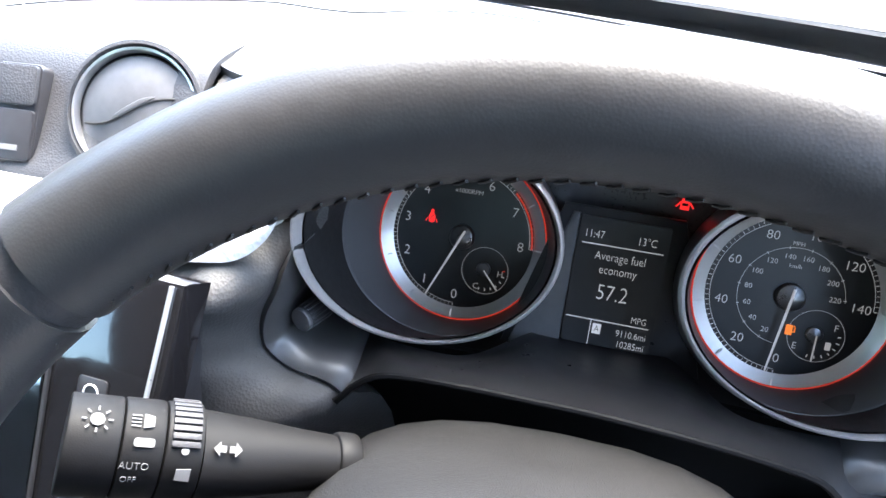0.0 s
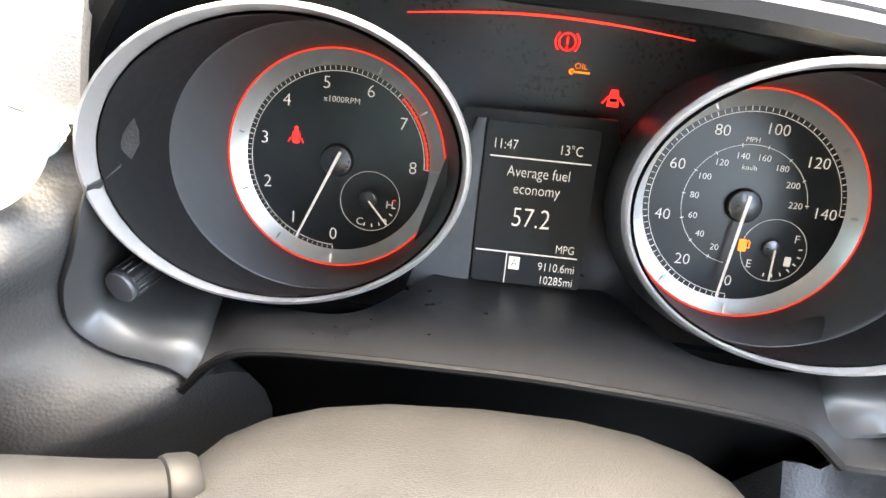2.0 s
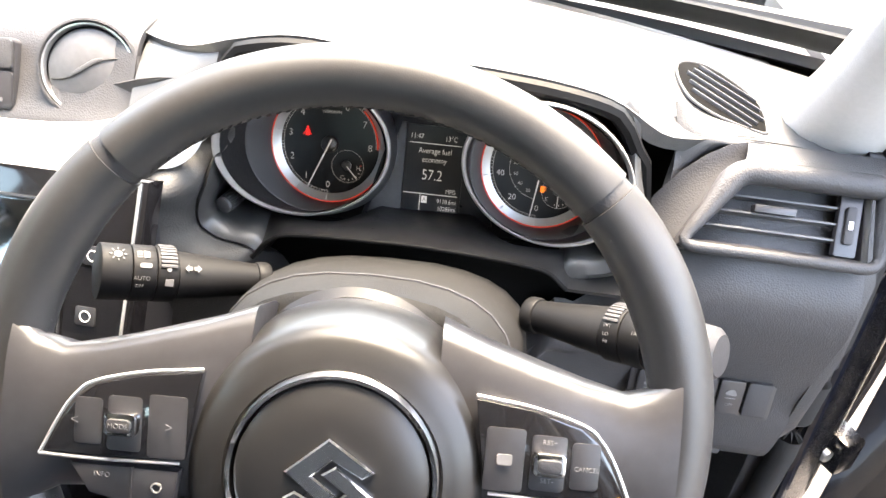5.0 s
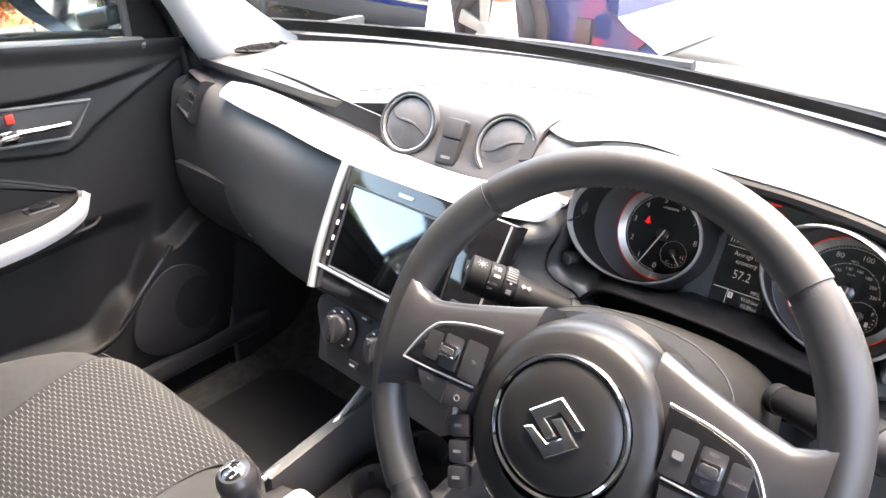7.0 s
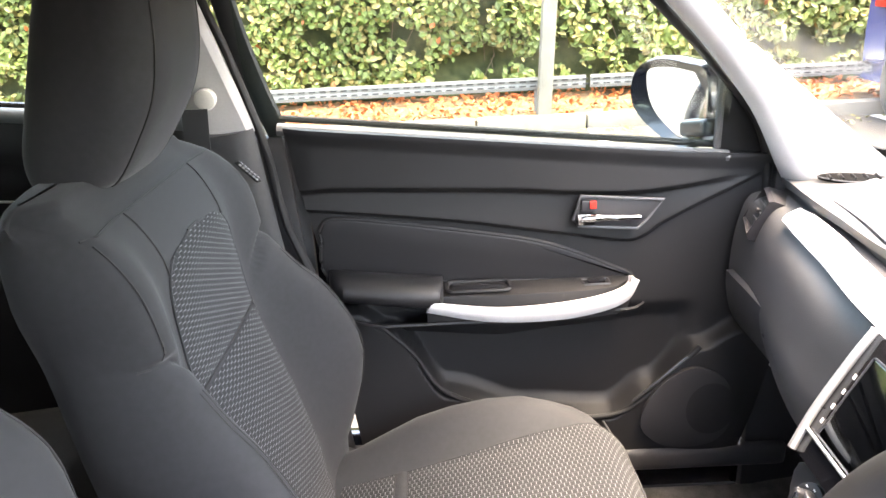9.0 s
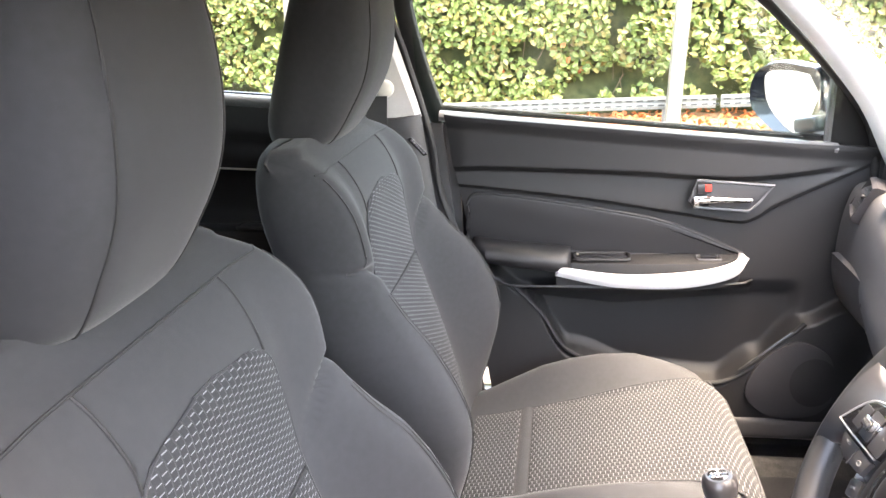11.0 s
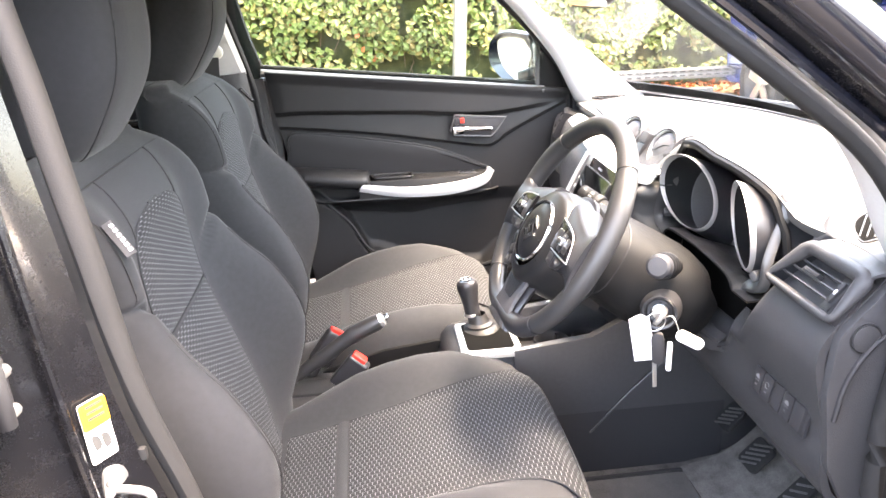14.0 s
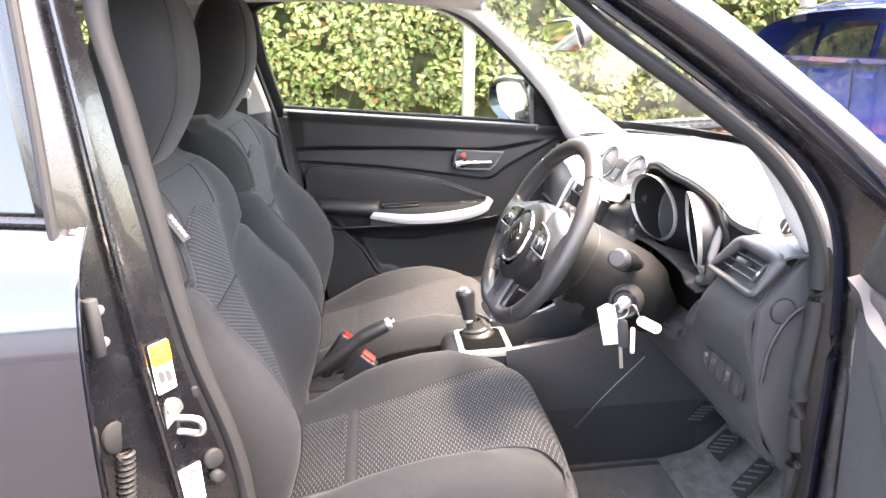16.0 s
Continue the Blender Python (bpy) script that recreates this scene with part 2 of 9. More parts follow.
M_PAPER = material("white_tag", (0.85, 0.85, 0.83), 0.6, var=0.05, bump=0.2, grain=300)
M_ORANGE = material("orange_label", (0.85, 0.36, 0.02), 0.5, var=0.05)
M_INK = material("dark_print", (0.04, 0.04, 0.04), 0.6)
M_CREAM = material("cream_belt_fitting", (0.50, 0.48, 0.43), 0.5, var=0.06)
M_BELT = material("black_webbing", (0.02, 0.02, 0.021), 0.8, bump=0.8, grain=900)
M_ASPHALT = material("asphalt", (0.050, 0.047, 0.043), 0.9, bump=0.8, grain=160, scale=3, var=0.4)
M_CONCRETE = material("concrete", (0.15, 0.138, 0.118), 0.85, bump=0.5, grain=90, scale=6, var=0.3)
M_SOIL = two_tone("leaf_strewn_soil", (0.10, 0.062, 0.035), (0.24, 0.145, 0.075), 0.95, 9)
M_LINE = material("worn_white_line", (0.62, 0.61, 0.57), 0.8, var=0.3, scale=12, bump=0.4, grain=200)
M_LEAF = material("green_hedge_leaf", (0.102, 0.134, 0.032), 0.5, var=0.45, scale=1.6, island=0.9, spec=0.4)
M_LEAFY = material("yellow_hedge_leaf", (0.185, 0.155, 0.047), 0.55, var=0.4, scale=2.0, island=0.9)
M_LEAFRED = material("rust_leaf", (0.36, 0.10, 0.03), 0.6, var=0.4, island=0.6)
M_TWIG = material("brown_twig", (0.10, 0.07, 0.045), 0.9, var=0.3)
# Dark greens that carry the shade deep between the leaves.
M_HEDGESHADE = two_tone("painted_hedge_shade", (0.026, 0.034, 0.011), (0.070, 0.075, 0.027), 1.0, 7)
M_POST = material("weathered_concrete_post", (0.17, 0.155, 0.13), 0.85, bump=0.5, grain=120, scale=5, var=0.25)
M_GALV = material("galvanised_rail", (0.14, 0.14, 0.136), 0.6, metal=0.2, var=0.15, scale=9)
M_BLUE = material("bright_blue_car_paint", (0.012, 0.026, 0.115), 0.2, coat=1.0, var=0.1, scale=200)
M_WHITECAR = material("white_car_paint", (0.78, 0.78, 0.77), 0.25, coat=0.8, var=0.03)
M_TYRE = material("tyre_rubber", (0.018, 0.018, 0.018), 0.85, bump=0.4, grain=90)
M_CONE = material("orange_cone_plastic", (0.80, 0.09, 0.03), 0.5, var=0.1)
M_CONEWHITE = material("white_cone_sleeve", (0.85, 0.85, 0.83), 0.4, var=0.05)
M_YELLOW = material("yellow_sign", (0.80, 0.62, 0.02), 0.5, var=0.05)
M_SIGNBLUE = material("blue_sign", (0.02, 0.05, 0.30), 0.5, var=0.05)


# ---- building helpers ----
def thing(name, label, category, base=(0, 0, 0), group="", kind=""):
    """An Empty at a thing's base, under which its parts go."""
    e = new(name)
    e.empty_display_size = 0.05
    e.location = base
    return tagged(e, label, category, group, kind)


def part(name, bm, mat, parent=None, label="", smooth=True, angle=38):
    """Links a bmesh as one mesh object under a thing or a part; places are in the world (or the thing's own space)."""
    me = bpy.data.meshes.new(name)
    bm.normal_update()
    bm.to_mesh(me)
    bm.free()
    me.materials.append(mat)
    if smooth:
        me.polygons.foreach_set("use_smooth", [True] * len(me.polygons))
        me.set_sharp_from_angle(angle=radians(angle))
    ob = new(name, me)
    if parent is not None:
        ob.parent = parent
        if parent.type == "EMPTY":
            ob.matrix_parent_inverse = Matrix.Translation(parent.location).inverted()
    if label:
        ob["label"] = label
    return ob


def basis(o, x, y, z):
    """A frame from an origin and three axes."""
    m = Matrix.Identity(4)
    for i, a in enumerate((x, y, z)):
        a = Vector(a).normalized()
        for j in range(3):
            m[j][i] = a[j]
    m.translation = o
    return m


def frame_z(o, z, up=(0, 0, 1)):
    """A frame whose z axis points along z and whose y axis leans towards up."""
    z = Vector(z).normalized()
    x = Vector(up).cross(z)
    if x.length < 1e-5:
        x = Vector((1, 0, 0))
    x.normalize()
    return basis(o, x, z.cross(x), z)


def box(size, m=Matrix.Identity(4), bevel=0.0, seg=2, bm=None):
    b = bmesh.new()
    bmesh.ops.create_cube(b, size=1, matrix=Matrix.Diagonal((*size, 1)))
    if bevel:
        bmesh.ops.bevel(b, geom=b.edges[:], offset=bevel, segments=seg, affect="EDGES", profile=0.6)
    b.transform(m)
    return join(bm, b)


def join(bm, b):
    if bm is None:
        return b
    me = bpy.data.meshes.new("tmp")
    b.to_mesh(me)
    b.free()
    bm.from_mesh(me)
    bpy.data.meshes.remove(me)
    return bm


def rings(loops, close_u=True, cap=True, bm=None):
    """A skin over rings of points (equal counts); closed round each ring, capped at both ends."""
    b = bm or bmesh.new()
    vs = [[b.verts.new(p) for p in loop] for loop in loops]
    n = len(vs[0])
    for r0, r1 in zip(vs, vs[1:]):
        for i in range(n if close_u else n - 1):
            j = (i + 1) % n
            try:
                b.faces.new((r0[i], r0[j], r1[j], r1[i]))
            except ValueError:
                pass
    if cap and close_u:
        b.faces.new(vs[0][::-1])
        b.faces.new(vs[-1])
    return b


def lathe(profile, m=Matrix.Identity(4), seg=48, cap=False, bm=None, arc=2 * math.pi, start=0.0):
    """Turns a profile of (radius, height) round z."""
    full = abs(arc - 2 * math.pi) < 1e-6
    k = seg if full else seg + 1
    loops = [[m @ Vector((r * math.cos(start + arc * i / seg), r * math.sin(start + arc * i / seg), h)) for i in range(k)] for r, h in profile]
    b = rings(loops, close_u=full, cap=cap and full, bm=bm)
    bmesh.ops.remove_doubles(b, verts=b.verts[:], dist=1e-6)
    bmesh.ops.recalc_face_normals(b, faces=b.faces[:])
    return b


def cyl(r, h, m=Matrix.Identity(4), bevel=0.0, seg=32, bm=None, r2=None):
    r2 = r if r2 is None else r2
    b_ = min(bevel, r * 0.9)
    prof = [(1e-5, 0), (r - b_, 0), (r - b_ * 0.3, b_ * 0.3), (r, b_), (r2, h - b_), (r2 - b_ * 0.3, h - b_ * 0.3), (r2 - b_, h), (1e-5, h)] if bevel else [(1e-5, 0), (r, 0), (r2, h), (1e-5, h)]
    return lathe(prof, m, seg, bm=bm)


def smooth_line(pts, n=8, closed=False):
    """A Catmull-Rom line through points."""
    p = [Vector(q) for q in pts]
    out = []
    k = len(p)
    for i in range(k if closed else k - 1):
        a = p[(i - 1) % k] if closed or i > 0 else p[0] * 2 - p[1]
        b, c = p[i], p[(i + 1) % k]
        d = p[(i + 2) % k] if closed or i + 2 < k else p[-1] * 2 - p[-2]
        for s in range(n):
            t = s / n
            out.append(0.5 * ((2 * b) + (c - a) * t + (2 * a - 5 * b + 4 * c - d) * t * t + (3 * b - a - 3 * c + d) * t ** 3))
    if not closed:
        out.append(p[-1])
    return out


def tube(pts, r, seg=10, closed=False, flat=1.0, up=(0, 0, 1), bm=None):
    """A round (or flattened) bar along points; r a number or a list of one for each point."""
    pts = [Vector(q) for q in pts]
    k = len(pts)
    loops = []
    for i, p in enumerate(pts):
        d = (pts[(i + 1) % k] - pts[i - 1]) if closed or 0 < i < k - 1 else (pts[1] - pts[0] if i == 0 else pts[-1] - pts[-2])
        f = frame_z(p, d, up)
        rr = r[i] if isinstance(r, (list, tuple)) else r
        loops.append([f @ Vector((rr * math.cos(a), rr * flat * math.sin(a), 0)) for a in (2 * math.pi * j / seg for j in range(seg))])
    if closed:
        loops.append(loops[0])
    b = rings(loops, cap=not closed, bm=bm)
    if closed:
        bmesh.ops.remove_doubles(b, verts=b.verts[:], dist=1e-6)
    bmesh.ops.recalc_face_normals(b, faces=b.faces[:])
    return b


def net(rows, nu=6, nv=6, thick=0.0, out=None, bm=None):
    """A smooth sheet through a small grid of points (rows of equal length), with a thickness along -out (or its own normals)."""
    a = [smooth_line(r, nu) for r in rows]
    cols = [smooth_line([r[i] for r in a], nv) for i in range(len(a[0]))]
    b = rings(cols, close_u=False, cap=False, bm=bm)
    if thick:
        b.normal_update()
        thicken(b, thick, out)
    return b


def thicken(b, thick, out=None):
    """Gives an open sheet a back, thick away from out (a direction the front faces)."""
    faces = b.faces[:]
    if out is not None:
        s = sum((f.normal for f in faces), Vector())
        if s.dot(Vector(out)) < 0:
            bmesh.ops.reverse_faces(b, faces=faces)
        b.normal_update()
    front = b.verts[:]
    nrm = {v: v.normal.copy() for v in front}
    back = {v: b.verts.new(v.co - nrm[v] * thick) for v in front}
    edges = [e for e in b.edges if len(e.link_faces) == 1]
    rim = []
    for e in edges:
        f = e.link_faces[0]
        for l in f.loops:
            if l.edge == e:
                rim.append((l.vert, l.link_loop_next.vert))
    for f in faces:
        b.faces.new([back[v] for v in reversed(f.verts)])
    for p, q in rim:
        b.faces.new((q, p, back[p], back[q]))
    return b


def sheet(fn, us, vs, thick=0.0, out=None, bm=None, uv=None):
    """A sheet from a function of two numbers."""
    b = rings([[Vector(fn(u, v)) for u in us] for v in vs], close_u=False, cap=False, bm=bm)
    b.normal_update()
    if thick:
        thicken(b, thick, out)
    elif out is not None:
        s = sum((f.normal for f in b.faces), Vector())
        if s.dot(Vector(out)) < 0:
            bmesh.ops.reverse_faces(b, faces=b.faces[:])
    return b


def steps(a, b, n):
    return [a + (b - a) * i / n for i in range(n + 1)]


def prism(outline, depth, m=Matrix.Identity(4), bevel=0.0, bm=None, seg=2):
    """A flat outline (x, y) pushed along z from 0 to depth, with rounded edges on the far face."""
    b = bmesh.new()
    f = b.faces.new([b.verts.new((x, y, 0)) for x, y in outline])
    f.normal_update()
    if f.normal.z > 0:
        f.normal_flip()
    r = bmesh.ops.extrude_face_region(b, geom=[f])
    top = [v for v in r["geom"] if isinstance(v, bmesh.types.BMVert)]
    bmesh.ops.translate(b, verts=top, vec=(0, 0, depth))
    bmesh.ops.recalc_face_normals(b, faces=b.faces[:])
    if bevel:
        tops = set(top)
        es = [e for e in b.edges if e.verts[0] in tops and e.verts[1] in tops]
        bmesh.ops.bevel(b, geom=es, offset=bevel, segments=seg, affect="EDGES", profile=0.6)
    b.transform(m)
    return join(bm, b)


def rounded(w, h, r, n=5):
    """Outline of a rounded rectangle about the origin."""
    out = []
    for cx, cy, a in ((w / 2 - r, h / 2 - r, 0), (-w / 2 + r, h / 2 - r, 90), (-w / 2 + r, -h / 2 + r, 180), (w / 2 - r, -h / 2 + r, 270)):
        out += [(cx + r * math.cos(radians(a + 90 * i / n)), cy + r * math.sin(radians(a + 90 * i / n))) for i in range(n + 1)]
    return out


def soft_outline(pts, n=6):
    return [(p.x, p.y) for p in smooth_line([(x, y, 0) for x, y in pts], n, True)]


def words(text, size, m, mat, parent, name="lettering", align="CENTER", label="", depth=0.00015):
    """Raised lettering as a mesh, upright in the xy plane of m."""
    c = bpy.data.curves.new("t", "FONT")
    c.body, c.size, c.align_x, c.align_y, c.extrude = text, size, align, "CENTER", depth
    c.resolution_u, c.offset = 3, -0.016 * size
    o = bpy.data.objects.new("t", c)
    me = bpy.data.meshes.new_from_object(o)
    bpy.data.objects.remove(o)
    b = bmesh.new()
    b.from_mesh(me)
    b.transform(m)
    bpy.data.meshes.remove(me)
    return part(name, b, mat, parent, label, smooth=False)


def at(m, x=0, y=0, z=0, rx=0, ry=0, rz=0):
    """A pose inside a frame."""
    return m @ pose(x, y, z, rx, ry, rz)


def lerp(a, b, t):
    return a + (b - a) * t


def ease(t):
    t = max(0.0, min(1.0, t))
    return t * t * (3 - 2 * t)


def table(x, pts):
    """Smooth value of a small table of (x, value)."""
    if x <= pts[0][0]:
        return pts[0][1]
    for (a, p), (b, q) in zip(pts, pts[1:]):
        if x <= b:
            return lerp(p, q, ease((x - a) / (b - a)))
    return pts[-1][1]


def curve_table(x, pts):
    """Value of a rounded curve through a small table of (x, value)."""
    if x <= pts[0][0]:
        return pts[0][1]
    for i in range(len(pts) - 1):
        (a, p), (b, q) = pts[i], pts[i + 1]
        if x <= b:
            t = (x - a) / (b - a)
            m0 = (q - pts[i - 1][1]) / (b - pts[i - 1][0]) * (b - a) if i else (q - p) * 0.5
            m1 = (pts[i + 2][1] - p) / (pts[i + 2][0] - a) * (b - a) if i + 2 < len(pts) else (q - p) * 0.5
            return (2 * t ** 3 - 3 * t * t + 1) * p + (t ** 3 - 2 * t * t + t) * m0 + (3 * t * t - 2 * t ** 3) * q + (t ** 3 - t * t) * m1
    return pts[-1][1]


def line_table(x, pts):
    """Straight-line value of a small table of (x, value)."""
    if x <= pts[0][0]:
        return pts[0][1]
    for (a, p), (b, q) in zip(pts, pts[1:]):
        if x <= b:
            return lerp(p, q, (x - a) / (b - a))
    return pts[-1][1]
# ---- car body shell ----
car = thing("hatchback_car", "blue-black hatchback body with its driver's door standing open", "car body", (0, -0.4, 0.25))


def ws_y(x):
    """Where the windscreen meets the dash, along the width."""
    return 0.580 - 0.44 * x * x


# floor pan and tunnel sides
part("floor_pan", box((1.30, 2.3, 0.05), pose(0, -0.55, 0.285), 0.01), M_CARPET, car, "dark grey carpeted floor")
for s in (-1, 1):
    part("kick_panel", box((0.02, 0.40, 0.68), pose(s * 0.655, 0.47, 0.62), 0.004), M_DARK, car, "dark kick panel")
part("bulkhead", net([[(x, y, z) for x in (-0.66, -0.3, 0, 0.3, 0.66)] for y, z in ((0.30, 0.31), (0.42, 0.34), (0.52, 0.46), (0.56, 0.70), (0.57, 0.90))], 4, 4, 0.01, (0, -1, 0.3)), M_CARPET, car, "carpeted toe board")
part("roof_panel", net([[(x, y, z - 0.09 * (x / 0.6) ** 2) for x in (-0.60, -0.35, 0, 0.35, 0.60)] for y, z in ((0.02, 1.405), (-0.35, 1.455), (-0.9, 1.465), (-1.5, 1.43), (-1.75, 1.38))], 5, 5, 0.004, (0, 0, 1)), M_PAINT, car, "painted roof skin")
part("headliner", net([[(x, y, z - 0.055 * (x / 0.58) ** 2) for x in (-0.585, -0.35, 0, 0.35, 0.585)] for y, z in ((0.0, 1.375), (-0.35, 1.412), (-0.9, 1.418), (-1.5, 1.39), (-1.72, 1.33))], 5, 5, 0.012, (0, 0, -1)), M_LINER, car, "pale grey cloth headliner")
for s, side in ((-1, "passenger"), (1, "driver")):
    # windscreen pillar trim, from the dash up into the roof rail
    pl = smooth_line([(s * 0.628, 0.325, 0.935), (s * 0.622, 0.285, 0.985), (s * 0.620, 0.215, 1.095), (s * 0.608, 0.095, 1.228), (s * 0.588, -0.03, 1.325), (s * 0.575, -0.2, 1.362), (s * 0.57, -0.6, 1.380), (s * 0.565, -1.3, 1.365)], 7)
    rad = [lerp(0.052, 0.036, ease(i / 14)) if i < 14 else lerp(0.036, 0.026, ease((i - 14) / 20)) for i in range(len(pl))]
    part("pillar_trim", tube(pl, rad, 16, flat=0.7), M_PILLAR, car, "pale grey grained pillar trim")
    # outer painted pillar and cant rail
    po = smooth_line([(s * 0.745, 0.42, 0.955), (s * 0.735, 0.330, 1.03), (s * 0.712, 0.200, 1.145), (s * 0.680, 0.055, 1.262), (s * 0.645, -0.10, 1.352), (s * 0.625, -0.35, 1.405), (s * 0.62, -0.9, 1.41), (s * 0.60, -1.5, 1.375)], 7)
    part("outer_pillar", tube(po, 0.036, 14, flat=0.75), M_PAINT, car, "gloss dark painted windscreen pillar")
    # sill and inner sill cover
    part("sill", box((0.13, 1.5, 0.12), pose(s * 0.735, -0.35, 0.33), 0.03, 4), M_PAINT, car, "painted door sill")
    part("sill_cover", box((0.07, 1.2, 0.05), pose(s * 0.665, -0.25, 0.385), 0.015, 3), M_PLASTIC, car, "black plastic sill cover")
    # centre pillar: grey trim above, black below, gloss black outside
    back = 0.045 if s > 0 else 0.0
    bt = smooth_line([(s * 0.592, -0.668 - back, 1.365), (s * 0.610, -0.662 - back, 1.25), (s * 0.628, -0.648 - back, 1.12), (s * 0.640, -0.632 - back, 1.02)], 6)
    if s > 0:
        part("centre_pillar_trim", tube(bt, 0.044, 14, flat=0.5, up=(1, 0, 0)), M_PILLAR, car, "pale grey centre pillar trim")
    else:
        def pillar_panel(u, v):
            """Flat face, bevelled front edge and return flange of the trim, from its foot up to the roof."""
            z = lerp(1.064, 1.372, v)
            dx, dy = ((0.020, -0.125), (0.002, -0.115), (0.0, -0.105), (0.0, -0.06), (0.0, -0.002), (0.001, 0.0), (0.010, 0.008), (0.012, 0.010), (0.030, 0.012))[u]
            return (-(0.632 - 0.095 * (z - 1.064) - 0.10 * max(0, z - 1.25) + dx), -0.601 - 0.29 * (z - 1.064) + dy * (1 if u > 3 else lerp(0.55, 1.0, ease(v / 0.25))), z)

        part("centre_pillar_trim", sheet(pillar_panel, range(9), steps(0, 1, 14), 0.004, (1, 0, 0)), M_PILLAR, car, "pale grey centre pillar trim", angle=25)
    bb = smooth_line([(s * 0.640, -0.644, 1.03 + 0.034 * (s < 0)), (s * 0.644, -0.620, 0.85), (s * 0.642, -0.592, 0.65), (s * 0.640, -0.565, 0.42)], 6)
    part("lower_pillar_trim", tube(bb, 0.050, 14, flat=0.45, up=(1, 0, 0)), M_PLASTIC, car, "black lower pillar trim")
# rear end closing the cabin
part("rear_quarter", box((0.03, 0.55, 0.75), pose(-0.66, -1.62, 1.0), 0.01), M_DOORCARD, car)
part("rear_quarter", box((0.03, 0.55, 0.75), pose(0.66, -1.62, 1.0), 0.01), M_DOORCARD, car)
part("tailgate_frame", box((1.3, 0.04, 0.80), pose(0, -1.86, 0.70), 0.01), M_DOORCARD, car, "dark tailgate trim")
tg = part("tailgate_glass", sheet(lambda u, v: (u, -1.86 + 0.16 * v, 1.08 + 0.28 * v), steps(-0.56, 0.56, 6), steps(0, 1, 4), 0.004, (0, -1, 0)), M_TINT, car, "tinted rear screen")
tg.visible_shadow = False

# flared foot of the passenger's pillar trim, closing up to the glass
def glass_edge(u, v):
    return Vector((u * lerp(1, 0.94, v), lerp(ws_y(u) + 0.012, 0.02 - 0.10 * u * u, v) - 0.014, lerp(0.975, 1.392 - 0.10 * u * u, v)))


part("pillar_foot", net([[Vector((xl, yl, zl)), Vector((xl, yl, zl)).lerp(glass_edge(u, v), 0.5) + Vector((0.006, -0.006, 0)), glass_edge(u, v)] for (xl, yl, zl), u, v in (((-0.622, 0.300, 0.945), -0.575, -0.06), ((-0.624, 0.300, 0.975), -0.590, 0.0), ((-0.626, 0.270, 1.03), -0.600, 0.14), ((-0.626, 0.225, 1.095), -0.606, 0.28), ((-0.620, 0.140, 1.19), -0.612, 0.50))], 4, 4, 0.003, (0.5, -0.8, 0.2)), M_PILLAR, car, "pale grey foot of the pillar trim")
# windscreen, with a black band along its foot
wsc = sheet(lambda u, v: (u * lerp(1, 0.94, v), lerp(ws_y(u) + 0.012, 0.02 - 0.10 * u * u, v) , lerp(0.975, 1.392 - 0.10 * u * u, v)), steps(-0.665, 0.665, 24), steps(0, 1, 14), 0.004, (0, 1, 0.5))
w_ob = part("windscreen", wsc, M_GLASS, car, "clear raked windscreen")
w_ob.visible_shadow = False
part("windscreen_band", sheet(lambda u, v: (u, lerp(ws_y(u) + 0.022, ws_y(u) - 0.014, v), lerp(0.972, 0.997, v)), steps(-0.66, 0.66, 24), steps(0, 1, 2), 0.003, (0, 1, 0.5)), M_DARK, car, "black painted band at the windscreen foot")
part("scuttle", net([[(x, ws_y(x) + d, z) for x in (-0.70, -0.45, -0.2, 0.0, 0.2, 0.45, 0.70)] for d, z in ((0.02, 0.965), (0.07, 0.950), (0.14, 0.945), (0.17, 0.90))], 4, 4, 0.01, (0, 0, 1)), M_DARK, car, "black plastic scuttle panel")
part("bonnet", net([[(x, y - 0.20 * (x / 0.7) ** 2, z - 0.06 * (x / 0.7) ** 2) for x in (-0.72, -0.4, 0, 0.4, 0.72)] for y, z in ((0.74, 0.935), (1.0, 0.90), (1.3, 0.83), (1.52, 0.72), (1.58, 0.58))], 5, 5, 0.006, (0, 0, 1)), M_PAINT, car, "gloss dark bonnet")
for s in (-1, 1):
    part("front_wing", net([[(s * 0.74, y, z + 0.02), (s * 0.80, y, z - 0.08), (s * 0.815, y, 0.66), (s * 0.80, y, 0.40)] for y, z in ((0.40, 0.93), (0.7, 0.90), (1.05, 0.84), (1.40, 0.72))], 4, 4, 0.006, (s, 0, 0)), M_PAINT, car, "painted front wing")
for x0, a0 in ((-0.35, 0.44), (0.16, 0.50)):
    part("wiper", tube(smooth_line([(x0, ws_y(x0) + 0.05, 0.972), (x0 + 0.2, ws_y(x0 + 0.2) + 0.025, 0.985), (x0 + a0, ws_y(x0 + a0) + 0.02, 0.992)], 8), 0.009, 8), M_DARK, car, "black windscreen wiper")


